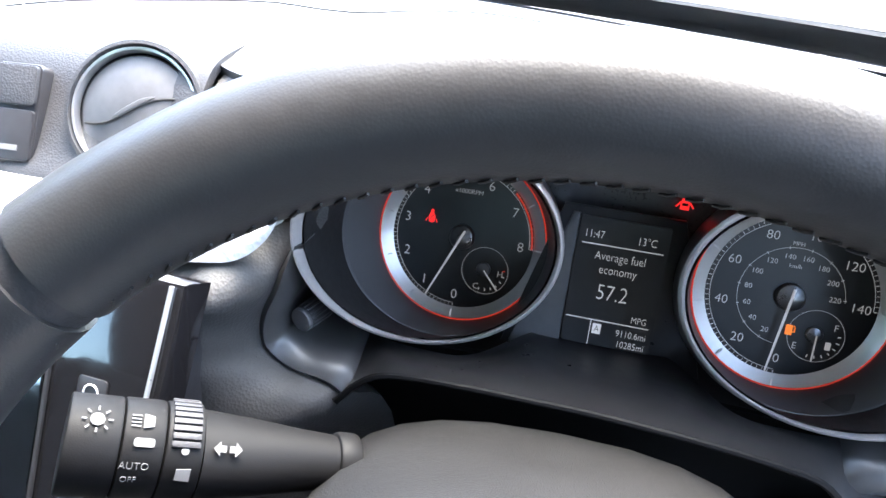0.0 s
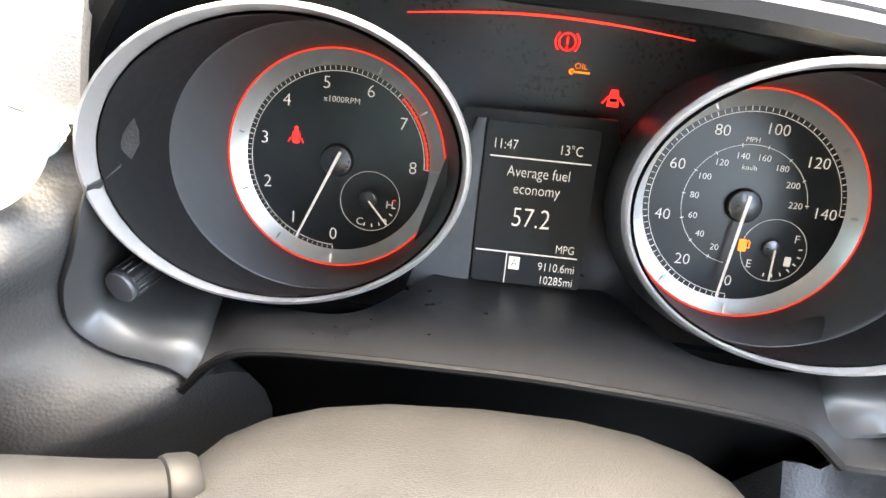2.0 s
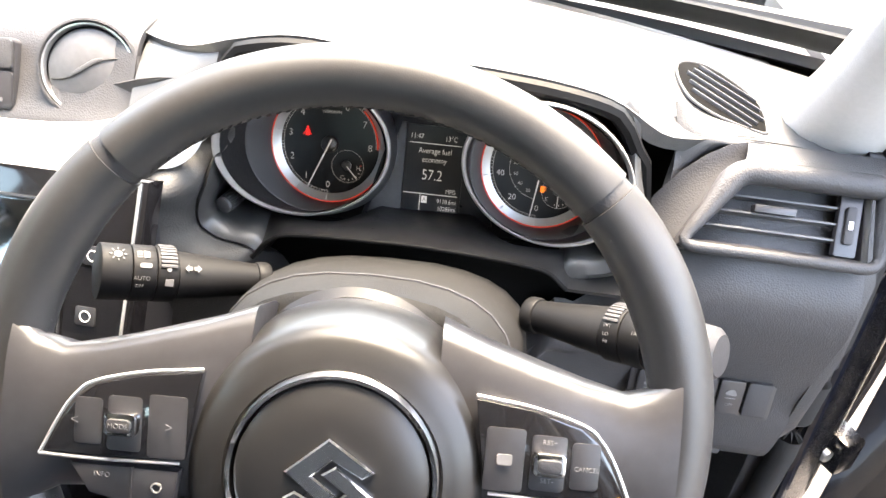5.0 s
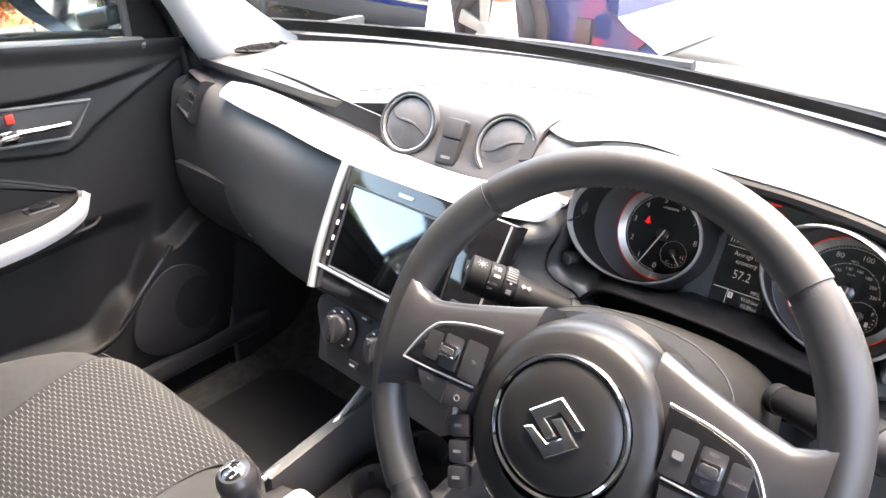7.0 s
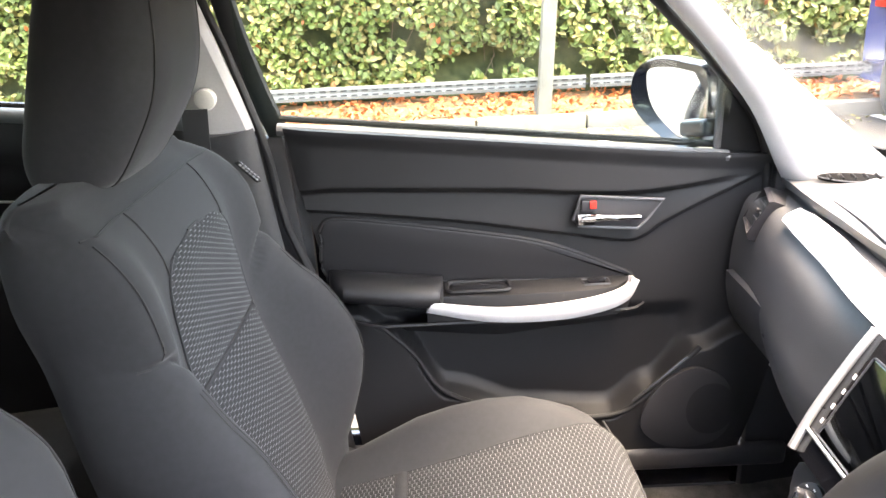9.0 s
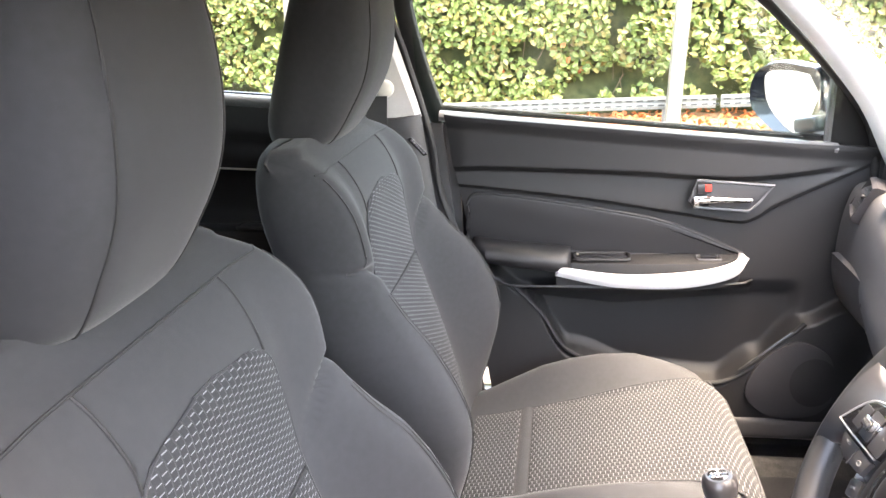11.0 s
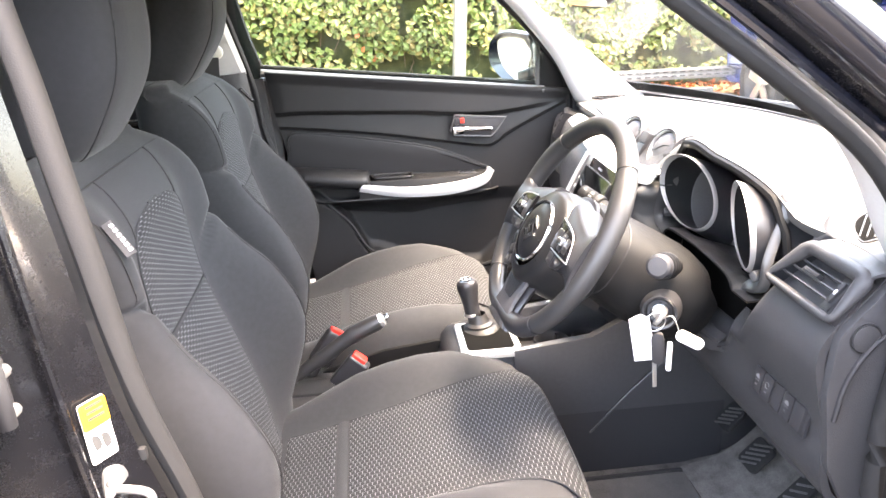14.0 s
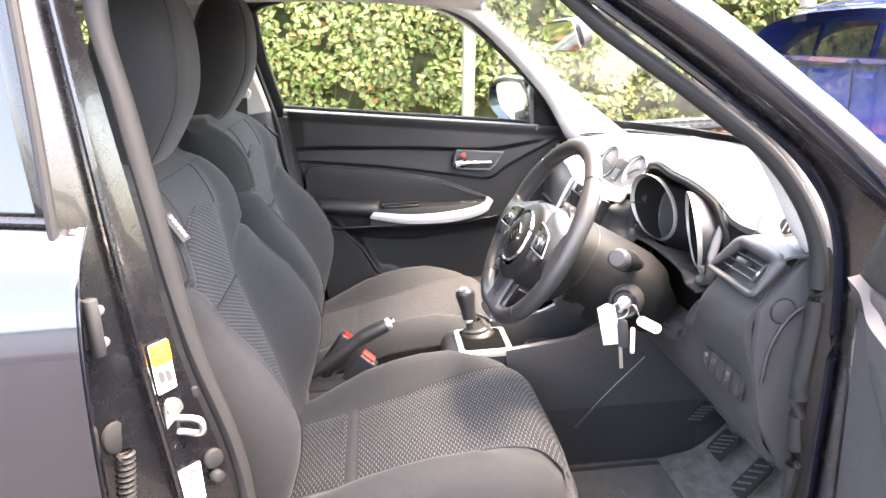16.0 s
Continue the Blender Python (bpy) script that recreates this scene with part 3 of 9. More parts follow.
# ---- driver's doorway: seal, pillar face, striker, labels ----
def doorway_seal(s):
    pts = [(s * 0.648, -0.495, 0.44), (s * 0.650, -0.502, 0.70), (s * 0.657, -0.540, 0.882), (s * 0.652, -0.562, 1.04), (s * 0.640, -0.582, 1.172), (s * 0.622, -0.602, 1.30), (s * 0.605, -0.56, 1.362),
           (s * 0.606, -0.30, 1.372), (s * 0.622, -0.11, 1.318), (s * 0.645, -0.01, 1.238), (s * 0.660, 0.095, 1.160), (s * 0.666, 0.195, 1.078), (s * 0.668, 0.255, 0.984), (s * 0.668, 0.268, 0.89), (s * 0.668, 0.258, 0.77), (s * 0.668, 0.258, 0.62), (s * 0.662, 0.24, 0.48), (s * 0.655, 0.12, 0.42), (s * 0.65, -0.2, 0.405), (s * 0.648, -0.44, 0.41)]
    if s < 0:  # the passenger's side hugs the pillar trim closely
        pts[2:6] = [(-0.658, -0.565, 0.90), (-0.652, -0.584, 1.04), (-0.645, -0.621, 1.188), (-0.630, -0.645, 1.30)]
        pts[8:13] = [(-0.618, -0.07, 1.332), (-0.630, 0.022, 1.259), (-0.644, 0.080, 1.206), (-0.661, 0.155, 1.132), (-0.668, 0.245, 1.020)]
    return smooth_line(pts, 6, True)


for s in (-1, 1):
    seal = part("doorway_seal", tube(doorway_seal(s), 0.0095 if s < 0 else 0.0135, 10, True, flat=0.8), M_RUBBER, car, "black rubber door seal")
# painted return of the opening outside the seal, driver's side
ret_in = smooth_line([(0.668, -0.50, 0.46), (0.672, -0.512, 0.70), (0.678, -0.552, 0.882), (0.672, -0.575, 1.04), (0.660, -0.597, 1.172), (0.640, -0.62, 1.30)], 5)
ret_mid = smooth_line([(0.725, -0.545, 0.46), (0.722, -0.560, 0.70), (0.718, -0.580, 0.882), (0.708, -0.597, 1.04), (0.694, -0.612, 1.172), (0.672, -0.63, 1.30)], 5)
ret_out = smooth_line([(0.765, -0.640, 0.46), (0.765, -0.640, 0.70), (0.760, -0.640, 0.882), (0.752, -0.640, 1.04), (0.735, -0.645, 1.172), (0.710, -0.655, 1.30)], 5)
pf = rings([ret_in, [(a + b) / 2 for a, b in zip(ret_in, ret_mid)], ret_mid, [(a + b) / 2 for a, b in zip(ret_mid, ret_out)], ret_out], close_u=False, cap=False)
thicken(pf, 0.004, (1, 1, 0))
pillar_face = part("pillar_face", pf, M_PILLARBLACK, car, "gloss black centre pillar face", angle=20)
part("pillar_bead", tube([(p + Vector((0.012, 0.004, 0))) for p in ret_mid], 0.0045, 8), M_PILLARBLACK, car, "raised gloss bead of the pillar")
part("pillar_bead", tube([(p + Vector((0.006, 0.004, 0))) for p in ret_out], 0.006, 8), M_RUBBER, car, "rubber edge seal")
fr_in = smooth_line([(0.682, 0.275, 0.48), (0.682, 0.285, 0.66), (0.682, 0.293, 0.85), (0.682, 0.280, 0.99), (0.680, 0.225, 1.083), (0.674, 0.125, 1.165), (0.655, 0.0, 1.26), (0.632, -0.12, 1.345)], 5)
fr_out = smooth_line([(0.765, 0.345, 0.48), (0.768, 0.355, 0.66), (0.766, 0.360, 0.85), (0.752, 0.352, 0.99), (0.738, 0.285, 1.075), (0.716, 0.165, 1.172), (0.688, 0.03, 1.275), (0.652, -0.10, 1.355)], 5)
ff = rings([fr_in, [(a + b) / 2 + Vector((0.006, -0.012, 0)) for a, b in zip(fr_in, fr_out)], fr_out], close_u=False, cap=False)
thicken(ff, 0.004, (1, -1, 0))
part("hinge_pillar_face", ff, M_PILLARBLACK, car, "gloss dark painted hinge pillar")
part("pillar_bead", tube([(p + Vector((0.01, -0.012, 0))) for p in fr_in], 0.006, 8), M_PAINT, car, "painted flange of the opening")
STR = basis((0.699, -0.566, 0.803), (-0.82, 0.57, 0), (0, 0, 1), (0.57, 0.82, 0))
striker = thing("door_striker", "bright zinc door striker bolted to the gloss black pillar", "door striker", (0.705, -0.566, 0.765))
part("plate", prism(soft_outline([(-0.010, 0.034), (0.010, 0.030), (0.015, 0), (0.010, -0.034), (-0.010, -0.036), (-0.015, 0)]), 0.005, at(STR, 0, 0, 0.004), 0.0015), M_STEEL, striker, "oval zinc plate")
part("loop", tube(smooth_line([at(STR, -0.002, 0.010, 0.006).translation, at(STR, 0.004, 0.010, 0.018).translation, at(STR, 0.010, 0.009, 0.036).translation, at(STR, 0.012, 0.0, 0.040).translation, at(STR, 0.010, -0.009, 0.036).translation, at(STR, 0.004, -0.009, 0.018).translation, at(STR, -0.002, -0.008, 0.006).translation], 5), 0.0042, 8), M_STEEL, striker, "bent steel loop")
for dz in (0.024, -0.026):
    part("bolt", cyl(0.006, 0.004, at(STR, -0.006, dz, 0.008), 0.001, 10), M_STEEL, striker, "bolt head")
lab = thing("warning_label", "orange and white printed label stuck on the gloss black pillar", "label", (0.705, -0.574, 0.85))
LAB = basis((0.7015, -0.568, 0.880), (-0.82, 0.57, 0), (-0.05, -0.07, 1), (0.57, 0.82, 0.08))
part("paper", prism(rounded(0.028, 0.062, 0.003), 0.0008, at(LAB, 0, 0, 0.003)), M_PAPER, lab, "white lower field")
part("orange_field", prism(rounded(0.028, 0.027, 0.003), 0.0008, at(LAB, 0, 0.0172, 0.0044)), M_ORANGE, lab, "orange warning field")
for i, y in enumerate((0.026, 0.020, 0.014)):
    part("print_bar", box((0.017, 0.0022, 0.0004), at(LAB, 0.001, y, 0.0056)), M_INK, lab, smooth=False)
for x, y in ((-0.005, -0.010), (0.005, -0.012)):
    part("pictogram", prism(soft_outline([(-0.0035, 0.006), (0.003, 0.004), (0.0045, -0.006), (-0.002, -0.008)]), 0.0006, at(LAB, x, y, 0.004)), M_INK, lab, smooth=False)
lab2 = thing("data_label", "white printed data plate on the lower pillar", "label", (0.715, -0.555, 0.70))
LB2 = basis((0.7095, -0.5515, 0.724), (-0.72, 0.69, 0), (-0.05, -0.03, 1), (0.69, 0.72, 0.05))
part("paper", prism(rounded(0.030, 0.052, 0.003), 0.0008, at(LB2, 0, 0, 0.003)), M_PAPER, lab2, "white paper")
for i in range(5):
    part("print_bar", box((0.020 - 0.003 * (i % 2), 0.0025, 0.0004), at(LB2, 0, 0.017 - 0.008 * i, 0.004)), M_INK, lab2, smooth=False)
swt = thing("courtesy_switch", "black rubber door switch on the pillar", "switch", (0.70, -0.527, 0.735))
part("boot", cyl(0.013, 0.010, frame_z((0.684, -0.530, 0.744), (0.69, 0.72, 0)), 0.003, 20), M_RUBBER, swt)
part("plunger", cyl(0.008, 0.016, frame_z((0.687, -0.529, 0.722), (0.69, 0.72, 0)), 0.003, 16), M_RUBBER, swt, "rounded plunger")
part("loop_clip", box((0.008, 0.008, 0.014), pose(0.676, -0.540, 0.832), 0.003), M_RUBBER, swt)
grom = thing("wiring_grommet", "black rubber grommet and ribbed wiring boot by the rear door hinge", "grommet", (0.76, -0.63, 0.78))
part("grommet", cyl(0.022, 0.010, frame_z((0.738, -0.618, 0.815), (0.6, 0.8, 0)), 0.005, 24), M_RUBBER, grom)
for i in range(9):
    part("boot_rib", lathe([(0.008, 0), (0.011, 0.003), (0.008, 0.006)], frame_z((0.752, -0.605 - 0.001 * i, 0.800 - 0.0075 * i), (0, 0, -1)), 14), M_RUBBER, grom)
hng = thing("rear_door_hinge", "black painted rear door hinge", "hinge", (0.75, -0.625, 0.93))
part("leaf", box((0.02, 0.028, 0.055), pose(0.745, -0.625, 0.955, 0, 0, 35), 0.004), M_DARK, hng)
part("pin", cyl(0.008, 0.065, pose(0.757, -0.612, 0.922), 0.002, 14), M_DARK, hng)
for dz in (0.935, 0.972):
    part("bolt", cyl(0.006, 0.006, frame_z((0.748, -0.610, dz), (0.6, 0.8, 0)), 0.001, 8), M_STEEL, hng)


# ---- passenger's front door ----
def belt(y):
    """Height of the window line."""
    return 0.985 + 0.110 * (0.172 - y)


def door_relief(y, z):
    """How far the door card stands into the cabin."""
    r = 0.0
    crease = curve_table(y, [(-0.56, 0.952), (-0.474, 0.955), (-0.325, 0.948), (-0.165, 0.939), (-0.066, 0.930), (0.05, 0.926), (0.20, 0.940)])
    line = curve_table(y, [(-0.56, 0.918), (-0.482, 0.911), (-0.27, 0.884), (-0.085, 0.852), (0.033, 0.833), (0.062, 0.843), (0.087, 0.862), (0.20, 0.918), (0.283, 0.952)])
    r += 0.020 * ease((z - crease + 0.010) / 0.016) * ease((y + 0.60) / 0.10) * ease((0.24 - y) / 0.12)
    r += 0.010 * ease((z - belt(y) + 0.03) / 0.03)
    r += (0.006 + 0.006 * max(0.0, min(1.0, (crease - z) / max(0.012, crease - line)))) * ease((z - line + 0.005) / 0.010)
    # bulged lower bin with a rounded lip
    lip = table(y, [(-0.46, 0.73), (-0.40, 0.69), (-0.30, 0.545), (-0.15, 0.495), (0.0, 0.483), (0.08, 0.535), (0.165, 0.625), (0.24, 0.66)])
    r += 0.034 * ease((lip - z + 0.012) / 0.02)
    r -= 0.018 * ease((z - lip) / 0.03) * ease((0.715 - z) / 0.05) * ease((y + 0.44) / 0.05) * ease((0.17 - y) / 0.04)
    # speaker bulge towards the dash
    d = math.hypot((y - 0.19) / 0.10, (z - 0.50) / 0.12)
    r += 0.012 * ease(1.2 - d)
    return r


def door_card_point(s, y, z):
    return (s * (0.672 - door_relief(y, z)), y, z)


def door_rear(z):
    return line_table(z, [(0.40, -0.465), (0.77, -0.515), (0.90, -0.540), (1.07, -0.562)])


def door_front(z):
    return line_table(z, [(0.40, 0.25), (0.60, 0.30), (0.90, 0.31), (0.965, 0.285), (1.0, 0.25)])


pdoor = thing("front_passenger_door", "charcoal plastic front passenger door card with a pale silver pull strip, closed", "car door", (-0.70, -0.1, 0.40))
card = sheet(lambda u, v: door_card_point(-1, lerp(door_rear(lerp(0.40, 0.97, v)), door_front(lerp(0.40, 0.97, v)), u), lerp(0.40, belt(lerp(-0.56, 0.25, u)), v)), steps(0, 1, 150), steps(0, 1, 270), 0.012, (1, 0, 0))
part("door_card", card, M_DOORCARD, pdoor, "grained charcoal plastic card")
# recess line and soft leaf-shaped inset pad
pad_edge = [(-0.495, 0.785), (-0.510, 0.860), (-0.508, 0.886), (-0.481, 0.899), (-0.38, 0.886), (-0.271, 0.868), (-0.155, 0.846), (-0.085, 0.825), (-0.004, 0.789), (0.038, 0.762), (-0.10, 0.765), (-0.30, 0.772)]
pad = soft_outline(pad_edge, 6)
PD = basis((-0.672, 0, 0), (0, 1, 0), (0, 0, 1), (1, 0, 0))
part("inset_pad", prism(pad, 0.008, PD, 0.006, seg=3), material("soft_door_pad", (0.0115, 0.0115, 0.0125), 0.5, spec=0.35, bump=0.2, grain=900, kind="cells"), pdoor, "soft black inset pad")
part("pad_seam", tube([PD @ Vector((x, y, 0.005)) for x, y in pad], 0.0035, 8, True), M_DOORCARD, pdoor, "raised rim round the pad")
part("shut_face", box((0.035, 0.075, 0.64), pose(-0.694, -0.572, 0.725, 4, 0, 0), 0.006), M_DARK, pdoor, "dark rear edge of the door")
# armrest: padded rest, pull cup, switch panel
part("armrest_pad", rings([[(-0.672 + (0.085 * w) * (0.5 + 0.5 * math.cos(a)) , lerp(-0.500, -0.300, t), lerp(0.788, 0.766, t) + (0.026 * w ** 0.3) * math.sin(a)) for a in (2 * math.pi * i / 20 for i in range(20))] for t, w in ((0, 0.35), (0.05, 0.7), (0.15, 0.95), (0.5, 1.0), (0.9, 1.0), (0.97, 0.92), (1.0, 0.75))]), material("armrest_vinyl", (0.0125, 0.0125, 0.0135), 0.5, spec=0.35, bump=0.2, grain=900, kind="cells"), pdoor, "padded black armrest")
arm = [(-0.330, 0.0), (-0.330, 0.062), (-0.20, 0.068), (-0.05, 0.064), (0.005, 0.050), (0.030, 0.026), (0.040, 0.0)]
part("armrest_shelf", prism(arm, 0.055, basis((-0.672, 0, 0.712), (0, 1, 0), (1, 0, 0), (0, 0, 1)), 0.006), M_DOORCARD, pdoor, "plastic armrest shelf")
part("armrest_underside", sheet(lambda u, v: (-0.672 + lerp(0.0, table(u, [(-0.50, 0.04), (-0.40, 0.075), (-0.15, 0.072), (0.03, 0.05), (0.07, 0.02)]), v), u, lerp(0.655 + 0.10 * abs(u + 0.2), 0.718, v ** 0.6)), steps(-0.50, 0.06, 30), steps(0, 1, 8), 0.004, (1, 0, -0.5)), M_DOORCARD, pdoor, "scooped underside of the armrest")
part("pull_cup", prism(rounded(0.108, 0.040, 0.012), 0.004, basis((-0.635, -0.238, 0.7675), (0, 1, 0), (-1, 0, 0), (0, 0, 1)), 0.001), M_PIANO, pdoor, "dark recessed door pull")
part("pull_cup_rim", tube([Vector((-0.635 - y, -0.238 + x, 0.772)) for x, y in rounded(0.110, 0.042, 0.012)], 0.0035, 6, True), M_DOORCARD, pdoor)
# pale silver strip: lower edge sags, front end turns up
strip_u = smooth_line([(-0.320, 0.764, 0), (-0.195, 0.750, 0), (-0.064, 0.754, 0), (0.014, 0.768, 0), (0.028, 0.786, 0)], 8)
strip_l = smooth_line([(-0.331, 0.744, 0), (-0.241, 0.725, 0), (-0.156, 0.718, 0), (-0.066, 0.720, 0), (0.018, 0.737, 0), (0.047, 0.768, 0)], 8)


def even(pts, n):
    """The same line cut into n points."""
    return [pts[int(i * (len(pts) - 1) / (n - 1))].lerp(pts[min(len(pts) - 1, int(i * (len(pts) - 1) / (n - 1)) + 1)], i * (len(pts) - 1) / (n - 1) % 1) for i in range(n)]


def strip_x(y):
    return -0.672 + curve_table(y, [(-0.34, 0.082), (-0.2, 0.086), (-0.06, 0.078), (0.02, 0.062), (0.065, 0.030)])


sb = rings([[Vector((strip_x(lerp(a.x, b.x, w)) + 0.004 * math.sin(math.pi * w) - 0.006 * w, lerp(a.x, b.x, w), lerp(a.y, b.y, w))) for a, b in zip(strip_u, even(strip_l, len(strip_u)))] for w in steps(0, 1, 5)], close_u=False, cap=False)
sb.normal_update()
thicken(sb, 0.010, (1, 0, 0))
part("pull_strip", sb, M_WHITETRIM, pdoor, "pale silver pull strip")
part("window_switch", box((0.016, 0.030, 0.005), pose(-0.640, -0.030, 0.770, 0, 0, 0), 0.0015), M_PIANO, pdoor, "small black window switch")
part("switch_bezel", tube([Vector((-0.640 - y, -0.030 + x, 0.768)) for x, y in rounded(0.046, 0.024, 0.003)], 0.002, 6, True), M_SMOOTH, pdoor)
part("pocket_lip", tube(smooth_line([Vector((-0.640, y, z)) for y, z in ((-0.42, 0.705), (-0.36, 0.640), (-0.30, 0.553), (-0.15, 0.500), (0.0, 0.488), (0.08, 0.535), (0.165, 0.628))], 6), 0.005, 8), M_DOORCARD, pdoor, "rounded lip of the door bin")
# inner handle
HB = basis((-0.653, 0.010, 0.897), (0, 1, 0), (0, 0, 1), (1, 0, 0))
hrec = [(-0.069, 0.028), (0.073, 0.015), (0.046, -0.020), (0.030, -0.035), (-0.072, -0.026), (-0.081, -0.014)]
part("handle_bezel", prism(hrec, 0.006, at(HB, 0, 0, 0), 0.002), M_SMOOTH, pdoor, "black bezel of the inner handle")
part("handle_rim", tube([HB @ Vector((x, y, 0.007)) for x, y in hrec], 0.0028, 8, True), M_FLAP, pdoor, "raised rim of the bezel")
part("handle_well", prism([(x * 0.90, y * 0.82) for x, y in hrec], 0.002, at(HB, 0, 0, 0.0045), 0.0005), M_DARK, pdoor)
part("handle_lever", tube(smooth_line([HB @ Vector(q) for q in ((-0.068, -0.012, 0.010), (-0.04, -0.009, 0.016), (-0.005, -0.010, 0.018), (0.032, -0.012, 0.014))], 6), [0.0075] * 7 + [0.0055] * 6 + [0.0045] * 6, 12), M_CHROME, pdoor, "chrome inner handle lever")
part("handle_root", box((0.030, 0.020, 0.014), at(HB, -0.060, -0.012, 0.011), 0.004), M_CHROME, pdoor, "chrome lever root")
part("lock_tab", box((0.026, 0.020, 0.012), at(HB, -0.056, 0.012, 0.009), 0.004), M_SMOOTH, pdoor)
part("lock_flag", box((0.012, 0.014, 0.006), at(HB, -0.049, 0.014, 0.0145), 0.002), M_RED, pdoor, "red unlocked flag")
# speaker grille
part("speaker_cover", prism(soft_outline([(0.085, 0.545), (0.150, 0.590), (0.215, 0.560), (0.235, 0.485), (0.200, 0.425), (0.110, 0.420), (0.060, 0.470)]), 0.006, at(PD, 0, 0, 0.038), 0.003), M_DARK, pdoor, "dark perforated speaker cover")
part("speaker_line", tube(smooth_line([(-0.636, 0.045, 0.520), (-0.632, 0.090, 0.565), (-0.632, 0.140, 0.612)], 6), 0.003, 6), M_SMOOTH, pdoor)
# window sill trim, glass, mirror sail
part("window_sill", tube([(-0.660, y, belt(y) - 0.004) for y in steps(-0.560, 0.19, 12)], 0.013, 10, flat=0.8), material("sill_trim", (0.10, 0.10, 0.10), 0.45, bump=0.2, grain=700), pdoor, "grey window sill")
part("sill_seal", tube([(-0.683, y, belt(y) + 0.010) for y in steps(-0.575, 0.19, 12)], 0.006, 8), M_RUBBER, pdoor, "black window seal")


def window(u, v, s=-1):
    """Front side glass, from the window line up to the roof edge."""
    y = lerp(-0.60, 0.19, u)
    top = line_table(y, [(-0.62, 1.365), (-0.10, 1.362), (0.0, 1.318), (0.097, 1.215), (0.19, 1.10)])
    z = lerp(belt(y) - 0.02, top, v)
    return (s * line_table(z, [(0.95, 0.690), (1.37, 0.612)]), y, z)


g = part("window_glass", sheet(window, steps(0, 1, 16), steps(0, 1, 8), 0.004, (-1, 0, 0)), M_TINT, pdoor, "clear side window, closed")
g.visible_shadow = False
wf = smooth_line([(-0.690, -0.566, 1.05), (-0.672, -0.592, 1.14), (-0.650, -0.615, 1.26), (-0.626, -0.62, 1.362)], 6)
part("window_frame", tube(wf, 0.019, 10, flat=0.7, up=(1, 0, 0)), M_RUBBER, pdoor, "black rear window frame")
wf2 = smooth_line([(-0.614, -0.63, 1.372), (-0.614, -0.35, 1.378), (-0.620, -0.11, 1.368), (-0.640, -0.005, 1.322), (-0.662, 0.10, 1.222), (-0.678, 0.185, 1.12)], 6)
part("window_frame", tube(wf2, 0.013, 10), M_RUBBER, pdoor, "black upper window frame")
part("mirror_sail", prism([(0.172, 0.960), (0.172, 1.118), (0.200, 1.100), (0.290, 0.990), (0.300, 0.950)], 0.012, basis((-0.682, 0, 0), (0, 1, 0), (0, 0, 1), (1, 0, 0)), 0.003), M_STALK, pdoor, "black mirror corner panel")
part("sail_edge", tube([(-0.674, 0.176, z) for z in steps(0.975, 1.12, 4)], 0.007, 8), material("sail_edge_strip", (0.05, 0.048, 0.045), 0.6), pdoor, "grey window guide")
part("door_edge", box((0.016, 0.105, 0.64), pose(-0.692, -0.580, 0.725), 0.004), M_DARK, pdoor, "dark rear edge of the door shell")
part("outer_skin", net([[(-0.70, y, 0.98), (-0.80, y, 0.93), (-0.83, y, 0.70), (-0.81, y, 0.42)] for y in (-0.58, -0.3, 0.0, 0.33)], 4, 4, 0.003, (-1, 0, 0)), M_PAINT, pdoor, "painted outer door skin")
# door mirror
MB = basis((-0.792, 0.126, 1.052), (0.869, 0.494, 0.03), (-0.02, -0.02, 1), (0.494, -0.869, 0.0))
MIRROR_RIM = soft_outline([(-0.92, 0.62), (-0.35, 0.98), (0.45, 0.94), (1.0, 0.72), (0.98, -0.55), (0.45, -1.0), (-0.40, -0.68), (-0.98, -0.12)], 5)
MIRROR_PANE = soft_outline([(-0.64, 0.62), (-0.25, 0.75), (0.35, 0.71), (0.82, 0.56), (0.78, -0.05), (0.42, -0.76), (-0.10, -0.53), (-0.52, -0.05)], 5)


def mirror_ring(outline, w, z):
    return [MB @ Vector((0.092 * w * x, 0.080 * w * y - 0.002, z)) for x, y in outline]


mh = rings([mirror_ring(MIRROR_PANE, 0.99, -0.012), mirror_ring(MIRROR_PANE, 1.03, -0.004), mirror_ring(MIRROR_RIM, 0.96, 0.006), mirror_ring(MIRROR_RIM, 1.0, 0.002), mirror_ring(MIRROR_RIM, 1.02, -0.02), mirror_ring(MIRROR_RIM, 0.96, -0.06), mirror_ring(MIRROR_RIM, 0.72, -0.095), mirror_ring(MIRROR_RIM, 0.3, -0.115)])
bmesh.ops.recalc_face_normals(mh, faces=mh.faces[:])
mir = part("mirror_housing", mh, M_PAINT, pdoor, "blue-black door mirror housing")
part("mirror_glass", prism([(0.092 * x, 0.080 * y - 0.002) for x, y in MIRROR_PANE], 0.002, at(MB, 0, 0, -0.008, -3, 4, 0)), M_MIRROR, mir, "mirror glass", angle=20)
part("mirror_foot", box((0.09, 0.05, 0.03), pose(-0.725, 0.17, 1.015, 0, -12, 10), 0.010, 3), M_SMOOTH, mir, "black mirror foot")

